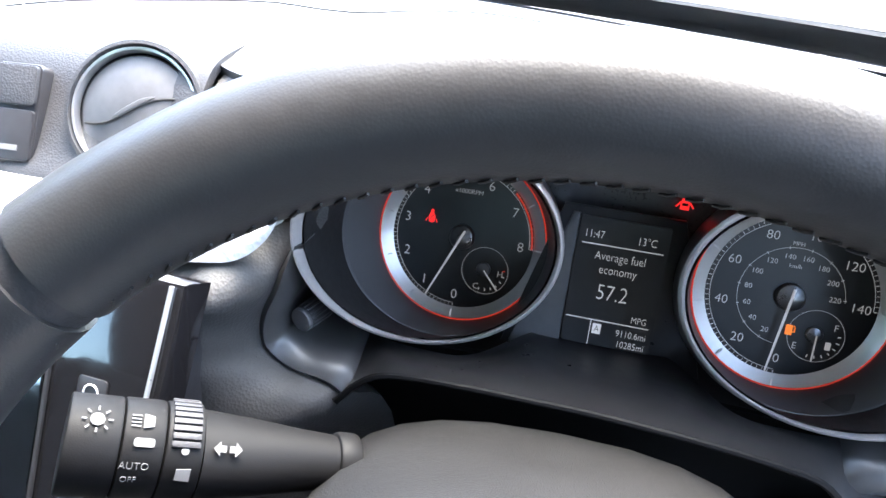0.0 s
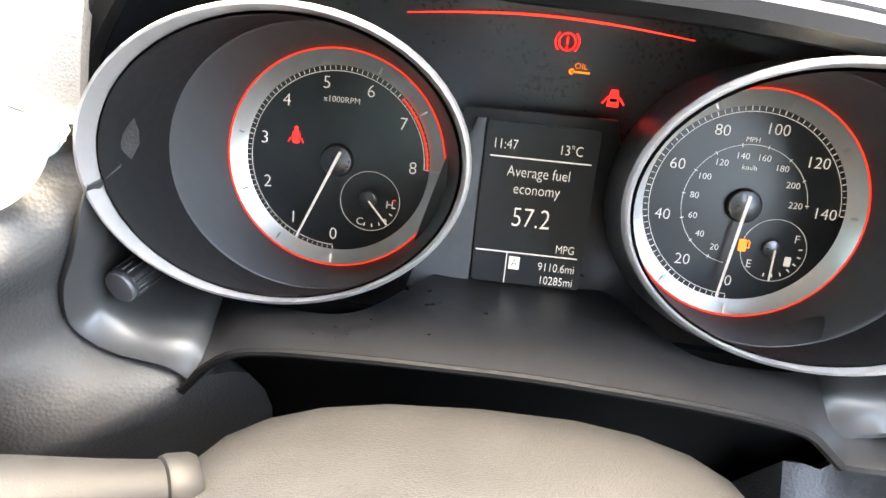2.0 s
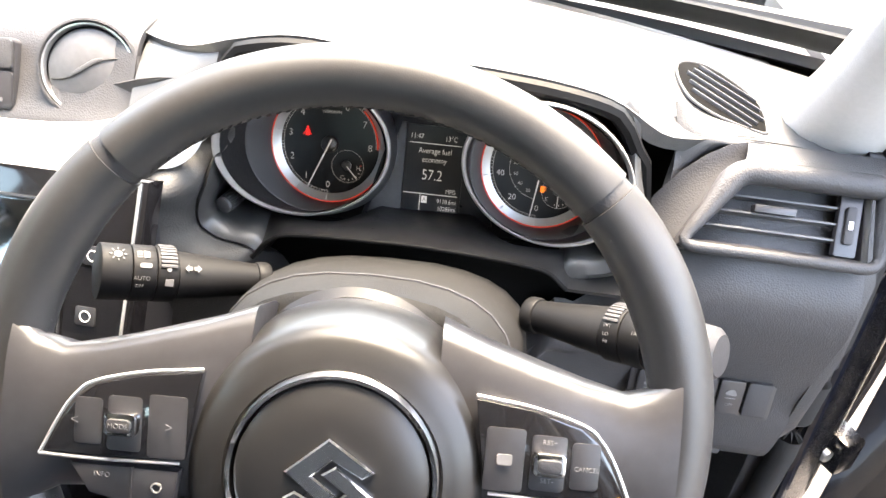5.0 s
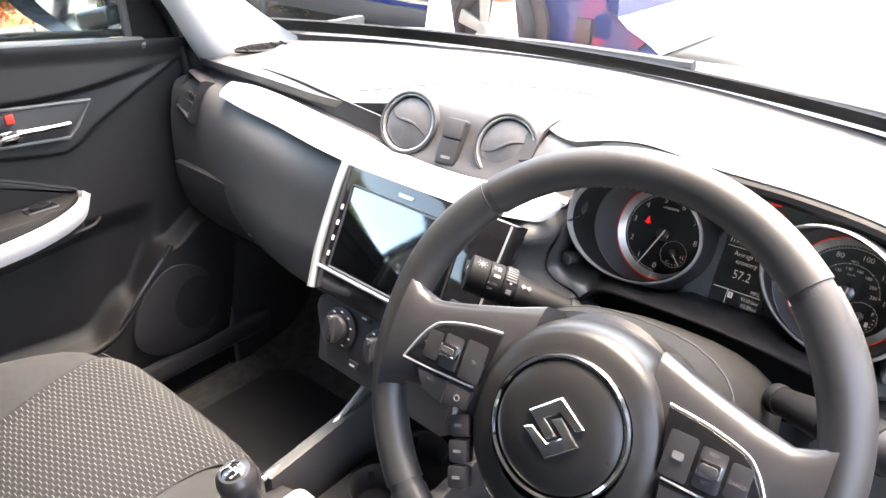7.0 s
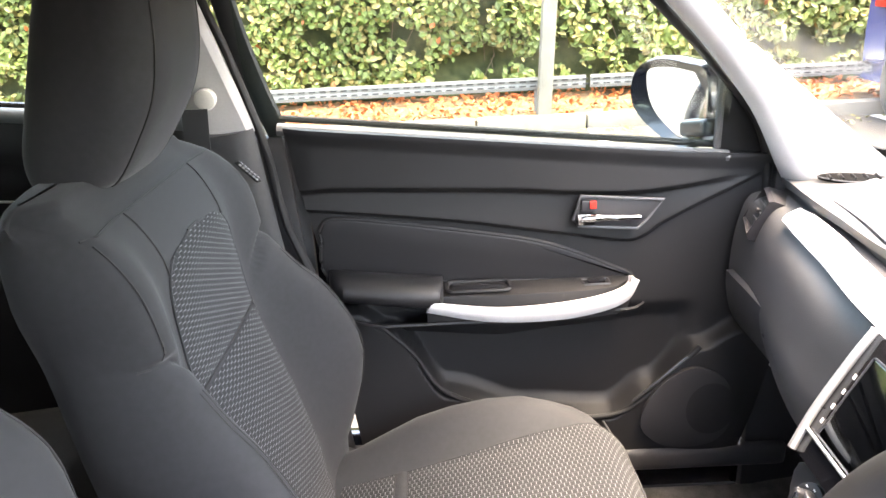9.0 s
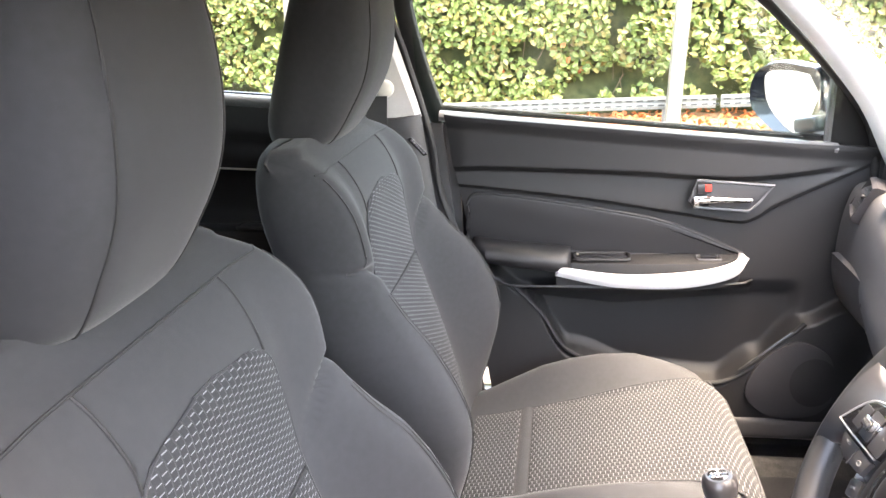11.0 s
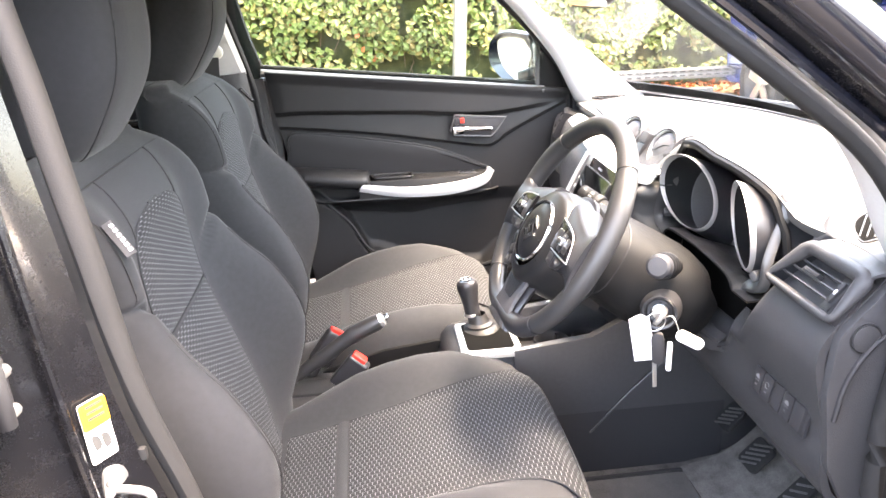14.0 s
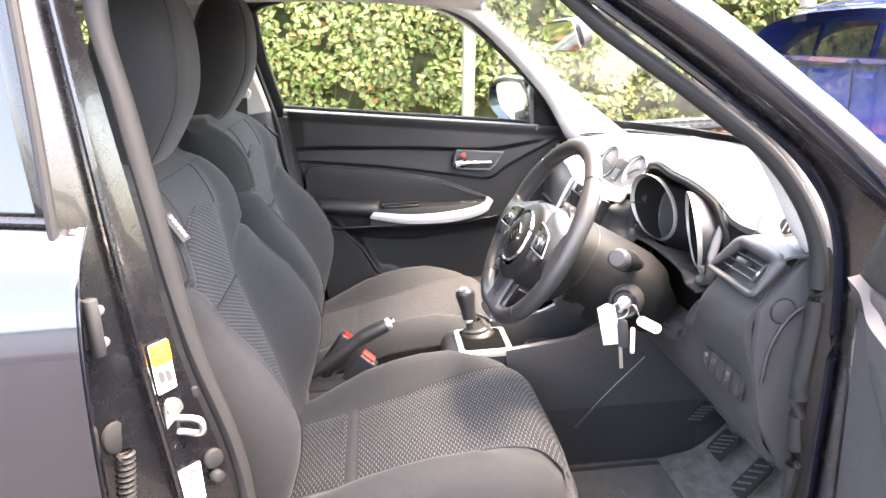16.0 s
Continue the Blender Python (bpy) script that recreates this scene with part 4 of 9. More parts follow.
# ---- passenger's rear door and driver's rear door ----
for s, nm in ((-1, "rear_passenger_door"), (1, "rear_driver_door")):
    rd = thing(nm, "charcoal rear door card with a closed window" if s < 0 else "glossy blue-black rear door, closed, reflecting the yard", "car door", (s * 0.72, -1.1, 0.40))

    def belt_r(y):
        return 1.072 + 0.095 * (-0.60 - y)

    part("door_card", sheet(lambda u, v: (s * (0.668 - 0.022 * ease((v - 0.86) / 0.05) + 0.03 * ease((v - 0.55) / 0.1) * ease((0.82 - v) / 0.1)), lerp(-0.655, -1.45, u), lerp(0.40, belt_r(lerp(-0.655, -1.45, u)), v)), steps(0, 1, 30), steps(0, 1, 60), 0.010, (-s, 0, 0)), M_DOORCARD, rd, "charcoal rear door card")
    part("armrest", prism(rounded(0.36, 0.07, 0.03), 0.035, basis((s * 0.648, -0.98, 0.80), (0, 1, 0), (-s, 0, 0), (0, 0, 1 )), 0.010), M_DOORCARD, rd)
    part("pull_cup", prism(rounded(0.16, 0.036, 0.014), 0.003, basis((s * 0.640, -0.93, 0.8365), (0, 1, 0), (-s, 0, 0), (0, 0, 1)), 0.001), M_DARK, rd)
    part("pull_cup_rim", tube([Vector((s * (0.640 - y), -0.93 + x, 0.838)) for x, y in rounded(0.165, 0.042, 0.016)], 0.004, 6, True), M_DOORCARD, rd)
    part("card_seam", tube([(s * 0.642, y, 0.955 - 0.06 * (y + 0.85)) for y in steps(-1.4, -0.68, 8)], 0.0022, 6), M_SILVER, rd, "thin pale seam")
    HB2 = basis((s * 0.652, -0.855, 0.972), (0, 1, 0), (0, 0, 1), (-s, 0, 0))
    part("handle_bezel", prism(rounded(0.12, 0.05, 0.006), 0.006, HB2, 0.002), M_SMOOTH, rd)
    part("handle_lever", tube([HB2 @ Vector((x, -0.012, 0.012)) for x in steps(-0.05, 0.04, 6)], 0.006, 10), M_CHROME, rd, "chrome inner handle lever")
    part("lock_flag", box((0.012, 0.016, 0.008), at(HB2, 0.010, 0.008, 0.010), 0.002), M_RED, rd, "red unlocked flag")
    part("window_sill", tube([(s * 0.652, y, belt_r(y) - 0.002) for y in steps(-0.66, -1.48, 10)], 0.013, 10), material("rear_sill_trim", (0.09, 0.10, 0.105), 0.5, bump=0.2, grain=700), rd, "grey window sill")
    gr = part("window_glass", sheet(lambda u, v: (s * lerp(0.700, 0.640, v), lerp(-0.66 - 0.02 * v, -1.50 + 0.10 * v, u), lerp(belt_r(lerp(-0.66, -1.5, u)) - 0.02, 1.375 - 0.05 * u * u, v)), steps(0, 1, 10), steps(0, 1, 5), 0.004, (s, 0, 0)), M_TINT if s < 0 else M_CARGLASS, rd, "closed rear side window")
    gr.visible_shadow = s > 0
    part("window_frame", tube(smooth_line([(s * 0.712, -0.652, 1.055), (s * 0.690, -0.668, 1.20), (s * 0.652, -0.685, 1.375)], 6), 0.018, 10, flat=0.6, up=(1, 0, 0)), M_PILLARBLACK, rd, "gloss black window frame")
    part("window_frame", tube(smooth_line([(s * 0.645, -0.67, 1.385), (s * 0.640, -1.1, 1.385), (s * 0.632, -1.45, 1.33), (s * 0.64, -1.52, 1.18)], 6), 0.016, 10), M_PILLARBLACK, rd, "black window frame")
    part("outer_skin", net([[(s * 0.752, y, 1.062 - 0.095 * (y + 0.6)), (s * 0.790, y, 1.02), (s * 0.815, y, 0.93), (s * 0.822, y, 0.75), (s * 0.80, y, 0.45)] for y in (-0.612, -0.63, -0.9, -1.2, -1.5)], 5, 5, 0.004, (s, 0, 0)), M_PAINT, rd, "glossy painted outer skin", angle=60)
    part("door_edge", net([[(s * 0.752, y, 1.062), (s * 0.790, y, 1.02), (s * 0.815, y, 0.93), (s * 0.822, y, 0.75), (s * 0.80, y, 0.45)] for y in (-0.610, -0.606)] + [[(s * 0.735, -0.615, 1.05), (s * 0.765, -0.615, 1.0), (s * 0.785, -0.615, 0.92), (s * 0.79, -0.615, 0.75), (s * 0.77, -0.615, 0.45)]], 4, 3, 0.003, (0, 1, 0)), M_PAINT, rd, "bright painted door edge")
    part("waist_strip", tube([(s * 0.752, y, belt_r(y) - 0.004) for y in steps(-0.640, -1.5, 8)], 0.0055, 8), M_PILLARBLACK, rd, "black waist seal")

# ---- driver's front door, standing open ----
ddoor = thing("front_driver_door", "charcoal driver's door card, daylight painted in as paler plastic, standing wide open", "car door", (0, 0, 0))
DOOR_ANGLE = 68.0
# Paler plastic than the passenger's card: outdoor light is put into the colour.
part("door_card", sheet(lambda u, v: (-0.135 - door_relief(lerp(-0.50, 0.27, u) , lerp(0.40, 0.97, v)) * 0.9, lerp(-0.90, -0.115, u), lerp(0.40, 0.985, v)), steps(0, 1, 50), steps(0, 1, 60), 0.012, (-1, 0, 0)), M_PLASTIC, ddoor, "grained charcoal plastic card")
part("outer_skin", net([[(-0.09, y, 0.98), (-0.01, y, 0.93), (0.025, y, 0.70), (0.01, y, 0.42)] for y in (-0.95, -0.6, -0.3, 0.0)], 4, 4, 0.003, (1, 0, 0)), M_PAINT, ddoor, "painted outer door skin")
part("door_edge", box((0.13, 0.02, 0.56), pose(-0.07, -0.105, 0.70), 0.006), M_PAINT, ddoor, "painted front edge of the door")
part("mirror_sail", prism([(-0.23, 0.962), (-0.23, 1.118), (-0.205, 1.110), (-0.11, 0.990), (-0.10, 0.955)], 0.030, basis((-0.105, 0, 0), (0, 1, 0), (0, 0, 1), (-1, 0, 0)), 0.006), M_DOORCARD, ddoor, "dark mirror corner panel")
part("window_frame", tube(smooth_line([(-0.10, -0.115, 0.99), (-0.11, -0.21, 1.12), (-0.135, -0.34, 1.25), (-0.165, -0.50, 1.345), (-0.18, -0.80, 1.355), (-0.165, -0.93, 1.30), (-0.12, -0.96, 1.05)], 6), 0.018, 10), M_RUBBER, ddoor, "black window frame")
part("window_sill", tube([(-0.135, y, 0.985 - 0.11 * (y + 0.25) * 1.0) for y in steps(-0.94, -0.13, 8)], 0.014, 10), M_DOORCARD, ddoor)
part("pull_handle", tube(smooth_line([(-0.165, -0.52, 0.70), (-0.205, -0.46, 0.735), (-0.205, -0.36, 0.745), (-0.165, -0.24, 0.76)], 6), 0.016, 10), M_WHITETRIM, ddoor, "pale silver pull strip")
part("hinge_strap", box((0.05, 0.06, 0.03), pose(-0.05, -0.085, 0.66), 0.006), M_STEEL, ddoor, "door check strap")
dg = part("window_glass", sheet(lambda u, v: (lerp(-0.105, -0.165, v), lerp(-0.94, lerp(-0.20, -0.42, v), u), lerp(0.96, 1.345, v)), steps(0, 1, 6), steps(0, 1, 5), 0.004, (1, 0, 0)), M_TINT, ddoor, "clear side window")
dg.visible_shadow = False
ddoor.matrix_basis = pose(0.800, 0.360, 0, 0, 0, DOOR_ANGLE)
# hinges and bolts on the front pillar
for z in (0.56, 0.84):
    h = thing("front_door_hinge", "painted front door hinge with a zinc bolt", "hinge", (0.76, 0.33, z), "door hinges")
    part("leaf", box((0.03, 0.05, 0.05), pose(0.765, 0.340, z, 0, 0, 30), 0.006), M_PILLARBLACK, h)
    part("bolt", cyl(0.008, 0.010, frame_z((0.745, 0.320, z + 0.005), (0.5, -0.85, 0)), 0.002, 10), M_STEEL, h, "zinc bolt")
# belt anchors on the centre pillars
for s in (-1, 1):
    an = thing("belt_anchor", "cream plastic upper belt anchor on the pillar", "belt anchor", (s * 0.60, -0.645, 1.09), "belt anchors")
    part("cover", lathe([(1e-5, 0.021), (0.010, 0.021), (0.0150, 0.018), (0.0172, 0.011), (0.0160, 0.0)], frame_z((s * 0.624, -0.657 - 0.02 * (s > 0), 1.123), (-s, 0.1, 0)), 28), M_CREAM, an, "round cream anchor cover")
    part("webbing", sheet(lambda u, v: (s * (0.590 - 0.01 * v), -0.668 - 0.05 * v + u, lerp(1.112, 0.45, v)), steps(-0.020, 0.020, 2), steps(0, 1, 12), 0.002, (-s, 0, 0)), M_BELT, an, "black belt webbing")
# ---- dashboard ----
dash = thing("dashboard", "dark grained dashboard with a pale decor band, sunlit on top", "dashboard", (0, 0.30, 0.55))


def hood(x):
    """Height that the instrument hood adds along its front edge."""
    return curve_table(x, [(0.07, 0.0), (0.110, 0.004), (0.150, 0.016), (0.200, 0.024), (0.270, 0.018), (0.350, 0.016), (0.420, 0.008), (0.465, -0.010), (0.500, -0.010), (0.54, 0.0)])


def top_front(x):
    """Front edge of the dash top: y, z."""
    y = curve_table(x, [(-0.62, 0.272), (-0.50, 0.248), (-0.40, 0.238), (-0.23, 0.234), (-0.175, 0.264), (-0.12, 0.288), (-0.04, 0.290), (0.04, 0.290), (0.085, 0.262), (0.125, 0.240), (0.15, 0.236), (0.40, 0.232), (0.47, 0.245), (0.50, 0.262), (0.62, 0.285)])
    z = curve_table(x, [(-0.62, 0.946), (-0.50, 0.956), (-0.40, 0.959), (-0.20, 0.960), (-0.08, 0.970), (0.09, 0.978), (0.44, 0.976), (0.50, 0.955), (0.62, 0.940)])
    return y, z


def dash_top(u, v):
    x = u
    yf, zf = top_front(x)
    yb = ws_y(x) - 0.004
    y = lerp(yf, yb, v)
    crown = 0.014 * math.sin(math.pi * min(1, v * 1.1)) * (1 - (x / 0.8) ** 2)
    z = lerp(zf, 0.982 - 0.022 * (x / 0.6) ** 2, ease(v)) + crown + hood(x) * (1 - ease(v / 0.75))
    if v > 0.80:
        z -= 0.006 * ease((v - 0.80) / 0.03)
    return (x, y, z)


part("top_pad", sheet(dash_top, steps(-0.63, 0.63, 120), [i / 40 for i in range(41)], 0.012, (0, 0, 1)), M_SOFT, dash, "grained dark grey dash top pad")


# fine parting line of the top pad, let into the surface
def pad_line(x):
    return Vector(dash_top(x, curve_table(x, [(-0.30, 0.02), (-0.18, 0.20), (-0.02, 0.30), (0.20, 0.42), (0.46, 0.50)])))


for x_ in steps(-0.24, 0.45, 46):
    p_, q_ = pad_line(x_), pad_line(x_ + 0.0150)
    d_ = (q_ - p_).normalized()
    part("pad_line", box((0.0154, 0.0016, 0.0012), basis(tuple((p_ + q_) / 2), d_, Vector((0, 0, 1)).cross(d_), d_.cross(Vector((0, 0, 1)).cross(d_)))), M_RUBBER, dash, smooth=False)


def body(x):
    """Front skin of the dash below the top pad: a list of (y, z) from the top edge down."""
    yf, zf = top_front(x)
    k = ease((abs(x) - 0.25) / 0.35)
    return [(yf + 0.006, zf - 0.012), (yf + 0.014, zf - 0.026), (lerp(0.230, 0.232, k), lerp(0.920, 0.915, k)), (lerp(0.180, 0.214, k), lerp(0.885, 0.875, k)), (lerp(0.160, 0.206, k), 0.815), (lerp(0.150, 0.208, k), 0.755), (lerp(0.175, 0.232, k), 0.690), (0.27, 0.635), (0.36, 0.60)]


def dash_body(x0, x1, n, nm, lab=""):
    xs = steps(x0, x1, n)
    part(nm, net([[(x, y, z) for y, z in body(x)] for x in xs], 5, 3, 0.010, (0, -1, 0)), M_DASHFACE, dash, lab)


dash_body(-0.645, -0.170, 9, "passenger_fascia", "dark rounded passenger fascia")
# driver's fascia under and beside the instruments
def drv(x):
    k = ease((x - 0.43) / 0.08)
    low = 0.050 * ease((x - 0.14) / 0.05) * ease((0.412 - x) / 0.03)
    return [(lerp(0.225, 0.262, k) + low * 0.3, lerp(0.805, 0.945, k) - low), (lerp(0.212, 0.250, k) + low * 0.3, lerp(0.79, 0.925, k) - low), (lerp(0.205, 0.200, k) + low * 0.2, lerp(0.775, 0.868, k) - low), (lerp(0.205, 0.190, k), lerp(0.765, 0.835, k) - low * 0.9), (lerp(0.21, 0.197, k), 0.795 - 0.04 * (1 - k) - low * 0.6), (0.212, 0.735), (0.214, 0.690), (0.232, 0.640), (0.30, 0.600)]


part("knee_panel", net([[(x, y, z) for y, z in drv(x)] for x in (0.10, 0.14, 0.165, 0.19, 0.24, 0.32, 0.39, 0.415, 0.44, 0.48, 0.53, 0.58, 0.635)], 5, 3, 0.010, (0, -1, 0)), M_PLASTIC, dash, "grained lower driver's panel")
# grained cheek between screen and instruments, hollowed to the rim of the surround
EDGE = [(0.1470, 0.930), (0.1440, 0.917), (0.1315, 0.891), (0.1225, 0.8715), (0.121, 0.854), (0.128, 0.845), (0.139, 0.8395), (0.1575, 0.836), (0.169, 0.8285), (0.182, 0.790), (0.192, 0.660)]
INNER = [(0.100, 0.922), (0.098, 0.916), (0.094, 0.909), (0.089, 0.897), (0.088, 0.874), (0.088, 0.854), (0.080, 0.832), (0.072, 0.805), (0.062, 0.770), (0.052, 0.720), (0.040, 0.660)]
def tuck(z):
    """The lower cheek turns under, towards the column."""
    return 0.055 * ease((0.838 - z) / 0.08)


def back_off(z):
    """The cheek draws back under the decor band."""
    return 0.042 * ease((z - 0.888) / 0.030)


part("cheek_panel", net([[(xi - 0.012, 0.178 + back_off(zi), zi), (xi, 0.164 + back_off(zi), zi), (lerp(xi, xe, 0.45), 0.168 + back_off(ze) + 0.5 * tuck(ze), lerp(zi, ze, 0.5)), (lerp(xi, xe, 0.85), 0.186 + back_off(ze) * 0.8 + 0.85 * tuck(ze), lerp(zi, ze, 0.86)), (xe, 0.205 + back_off(ze) * 0.35 + tuck(ze), ze)] for (xe, ze), (xi, zi) in zip(EDGE, INNER)], 4, 4, 0.010, (0, -1, 0)), M_CHEEK, dash, "grained cheek beside the instruments")
part("side_cheek", prism([(0.30, 0.60), (0.255, 0.62), (0.215, 0.70), (0.200, 0.80), (0.205, 0.87), (0.270, 0.945), (0.42, 0.955), (0.50, 0.60)], 0.012, basis((0.634, 0, 0), (0, 1, 0), (0, 0, 1), (1, 0, 0)), 0.004), M_PLASTIC, dash, "end panel of the dash")
part("fuse_cap", cyl(0.0165, 0.003, frame_z((0.6455, 0.236, 0.868), (1, 0, 0)), 0.001, 28), M_PLASTIC, dash, "round blanking cap")
part("cap_groove", lathe([(0.0168, 0.0), (0.0172, 0.0014), (0.0184, 0.0014), (0.0188, 0.0)], frame_z((0.6462, 0.236, 0.868), (1, 0, 0)), 32), M_RUBBER, dash)
part("end_seam", tube(smooth_line([(0.648, 0.212, 0.765), (0.648, 0.222, 0.82), (0.648, 0.255, 0.868), (0.648, 0.31, 0.880)], 6), 0.003, 6), M_DARK, dash)
part("dash_back", box((1.24, 0.10, 0.26), pose(0, 0.47, 0.80), 0.01), M_DARK, dash, "dark inside of the dash")
part("lower_closing", box((0.50, 0.14, 0.02), pose(-0.40, 0.36, 0.605), 0.005), M_DARK, dash)

# pale decor band from the side vent to the middle, with a rounded end beside the instruments
BAND_X = steps(-0.497, 0.105, 50) + [0.110 + 0.030 * math.sin(math.pi / 2 * i / 20) for i in range(1, 21)]


def band(x, v):
    zt = curve_table(x, [(-0.497, 0.936), (-0.43, 0.943), (-0.28, 0.944), (-0.17, 0.934), (-0.12, 0.922), (0.03, 0.922), (0.07, 0.934), (0.11, 0.9435)])
    zb = curve_table(x, [(-0.497, 0.918), (-0.44, 0.9125), (-0.31, 0.911), (-0.20, 0.9100), (-0.10, 0.905), (0.04, 0.906), (0.112, 0.910)])
    y = curve_table(x, [(-0.497, 0.216), (-0.35, 0.200), (-0.20, 0.176), (0.00, 0.174), (0.09, 0.180), (0.1535, 0.196)])
    if x > 0.110:
        t = min(1.0, (x - 0.110) / 0.030)
        mid, half = 0.9268 + 0.0120 * t ** 2, 0.0168 * math.sqrt(max(0.0001, 1 - t * t))
        zb, zt = mid - half, mid + half * (1 - 0.7 * t)
    deep = curve_table(x, [(-0.30, 0.026), (-0.18, 0.036), (-0.11, 0.046), (0.02, 0.046), (0.08, 0.034), (0.11, 0.022), (0.15, 0.008)])
    return (x, y - 0.006 * math.sin(math.pi * v) + deep * v, lerp(zb, zt, v))


part("decor_band", sheet(band, BAND_X, steps(0, 1, 8), 0.004, (0, -1, 0.4)), M_BAND, dash, "pale finely dimpled decor band")
part("band_groove", net([[(x, band(x, 1)[1] - 0.001, band(x, 1)[2] - 0.005), (x, band(x, 1)[1] + 0.022, band(x, 1)[2] - 0.006), (x, band(x, 1)[1] + 0.024, band(x, 1)[2] + 0.020)] for x in steps(-0.495, 0.112, 30)], 1, 3, 0.003, (0, -1, 0)), M_DARK, dash, "dark shadow gap above the band")
# soft shoulder that closes the pad down to the band, from the vent to the instrument hood
def shoulder_row(x):
    a, b = Vector(dash_top(x, 0.03)) - Vector((0, 0, 0.004)), Vector(band(min(x, 0.143), 1))
    b = Vector((x, b.y + 0.006, b.z - 0.004))
    return [a, a.lerp(b, 0.25) + Vector((0, -0.004, 0.004)), a.lerp(b, 0.6) + Vector((0, -0.004, 0.003)), b]


part("hood_shoulder", net([shoulder_row(x) for x in steps(0.066, 0.140, 6)], 4, 5, 0.004, (0, -1, 0.3)), M_SOFT, dash, "soft shoulder beside the instrument hood")

# ---- round vents, hazard switch ----
def round_vent(x, y, z, tilt):
    V = frame_z((x, y, z), (0.15, -0.86, 0.48)) @ Matrix.Scale(0.84, 4)
    v = thing("round_air_vent", "round dark air vent with a dull chrome ring", "air vent", (x, y + 0.015, z - 0.040), "round vents")
    part("housing", lathe([(0.0395, -0.010), (0.0432, 0.004), (0.0445, 0.0075), (0.0470, 0.007), (0.0485, 0.002), (0.0490, -0.030), (0.0490, -0.075)], V, 48), M_PLASTIC, v, "grained black barrel")
    part("ring", lathe([(0.0395, 0.001), (0.0408, 0.0060), (0.0424, 0.0065), (0.0432, 0.003)], V, 48), M_BRUSHED, v, "dull chrome ring")
    part("flap", lathe([(1e-5, 0.0092), (0.008, 0.0088), (0.018, 0.0075), (0.028, 0.0050), (0.0375, 0.0015), (0.0394, -0.004)], V, 48), M_FLAP, v, "domed closing flap")
    W = at(V, 0, 0, 0, 0, 0, tilt)
    dome = lambda a, c: 0.0092 - 5.4 * (a * a + c * c)
    wave = lambda a: 0.005 * math.sin(a * 75)
    part("flap_line", tube([W @ Vector((a, wave(a), dome(a, wave(a)) + 0.0002)) for a in steps(-0.0355, 0.0355, 20)], 0.0008, 5), M_RUBBER, v)
    part("finger_lip", rings([[W @ Vector((a, wave(a) + 0.0022 + 0.0022 * k * math.sin(b), dome(a, wave(a)) + 0.0006 + 0.0016 * k * math.cos(b))) for b in (2 * math.pi * j / 8 for j in range(8))] for a, k in zip(steps(-0.014, 0.016, 8), (0.2, 0.7, 0.9, 1, 1, 1, 0.9, 0.6, 0.2))]), M_FLAP, v, "thin raised finger lip")


round_vent(-0.1150, 0.239, 0.9535, -28)
round_vent(0.0265, 0.250, 0.9525, 12)
part("vent_fairing", net([[(x, 0.230, 0.913), (x, 0.216, 0.917), (x, 0.230, 0.932), (x, 0.247, 0.953), (x, 0.262, 0.972), (x, 0.280, 0.981), (x, 0.32, 0.983)] for x in (-0.128, -0.10, -0.075, -0.04, 0.0, 0.030, 0.064)], 4, 4, 0.006, (0, -1, 0.3)), M_PLASTIC, dash, "grained fairing round the vents")
hz = thing("hazard_switch", "grey-black switch block between the round vents", "switch", (-0.041, 0.24, 0.93))
HZ = frame_z((-0.044, 0.2365, 0.946), (0.10, -0.87, 0.48)) @ Matrix.Scale(0.80, 4)
part("block", prism(rounded(0.038, 0.072, 0.005), 0.012, at(HZ, 0, 0, -0.008), 0.003), M_SMOOTH, hz)
part("button", prism(rounded(0.034, 0.028, 0.003), 0.004, at(HZ, 0, 0.020, 0.003), 0.0012), M_PLASTIC, hz, "hazard button")
part("lamp_bar", box((0.016, 0.004, 0.0008), at(HZ, 0, -0.024, 0.0066)), M_FAINT, hz, "small grey lamp bar", smooth=False)
part("airbag_lamp", prism(rounded(0.034, 0.036, 0.003), 0.0035, at(HZ, 0, -0.015, 0.003), 0.0012), M_SMOOTH, hz, "airbag lamp panel")

# ---- slot vents on the dash ends and top ----
def soft_frame(pts, cut=0.16, n=4):
    """A closed outline with its corners rounded off."""
    out, k = [], len(pts)
    for i in range(k):
        a, b, c = (Vector((*pts[j % k], 0)) for j in (i - 1, i, i + 1))
        p, q = b.lerp(a, min(cut, 0.012 / (b - a).length)), b.lerp(c, min(cut, 0.012 / (c - b).length))
        for j in range(n + 1):
            t = j / n
            w = p.lerp(b, t).lerp(b.lerp(q, t), t)
            out.append((w.x, w.y))
    return out


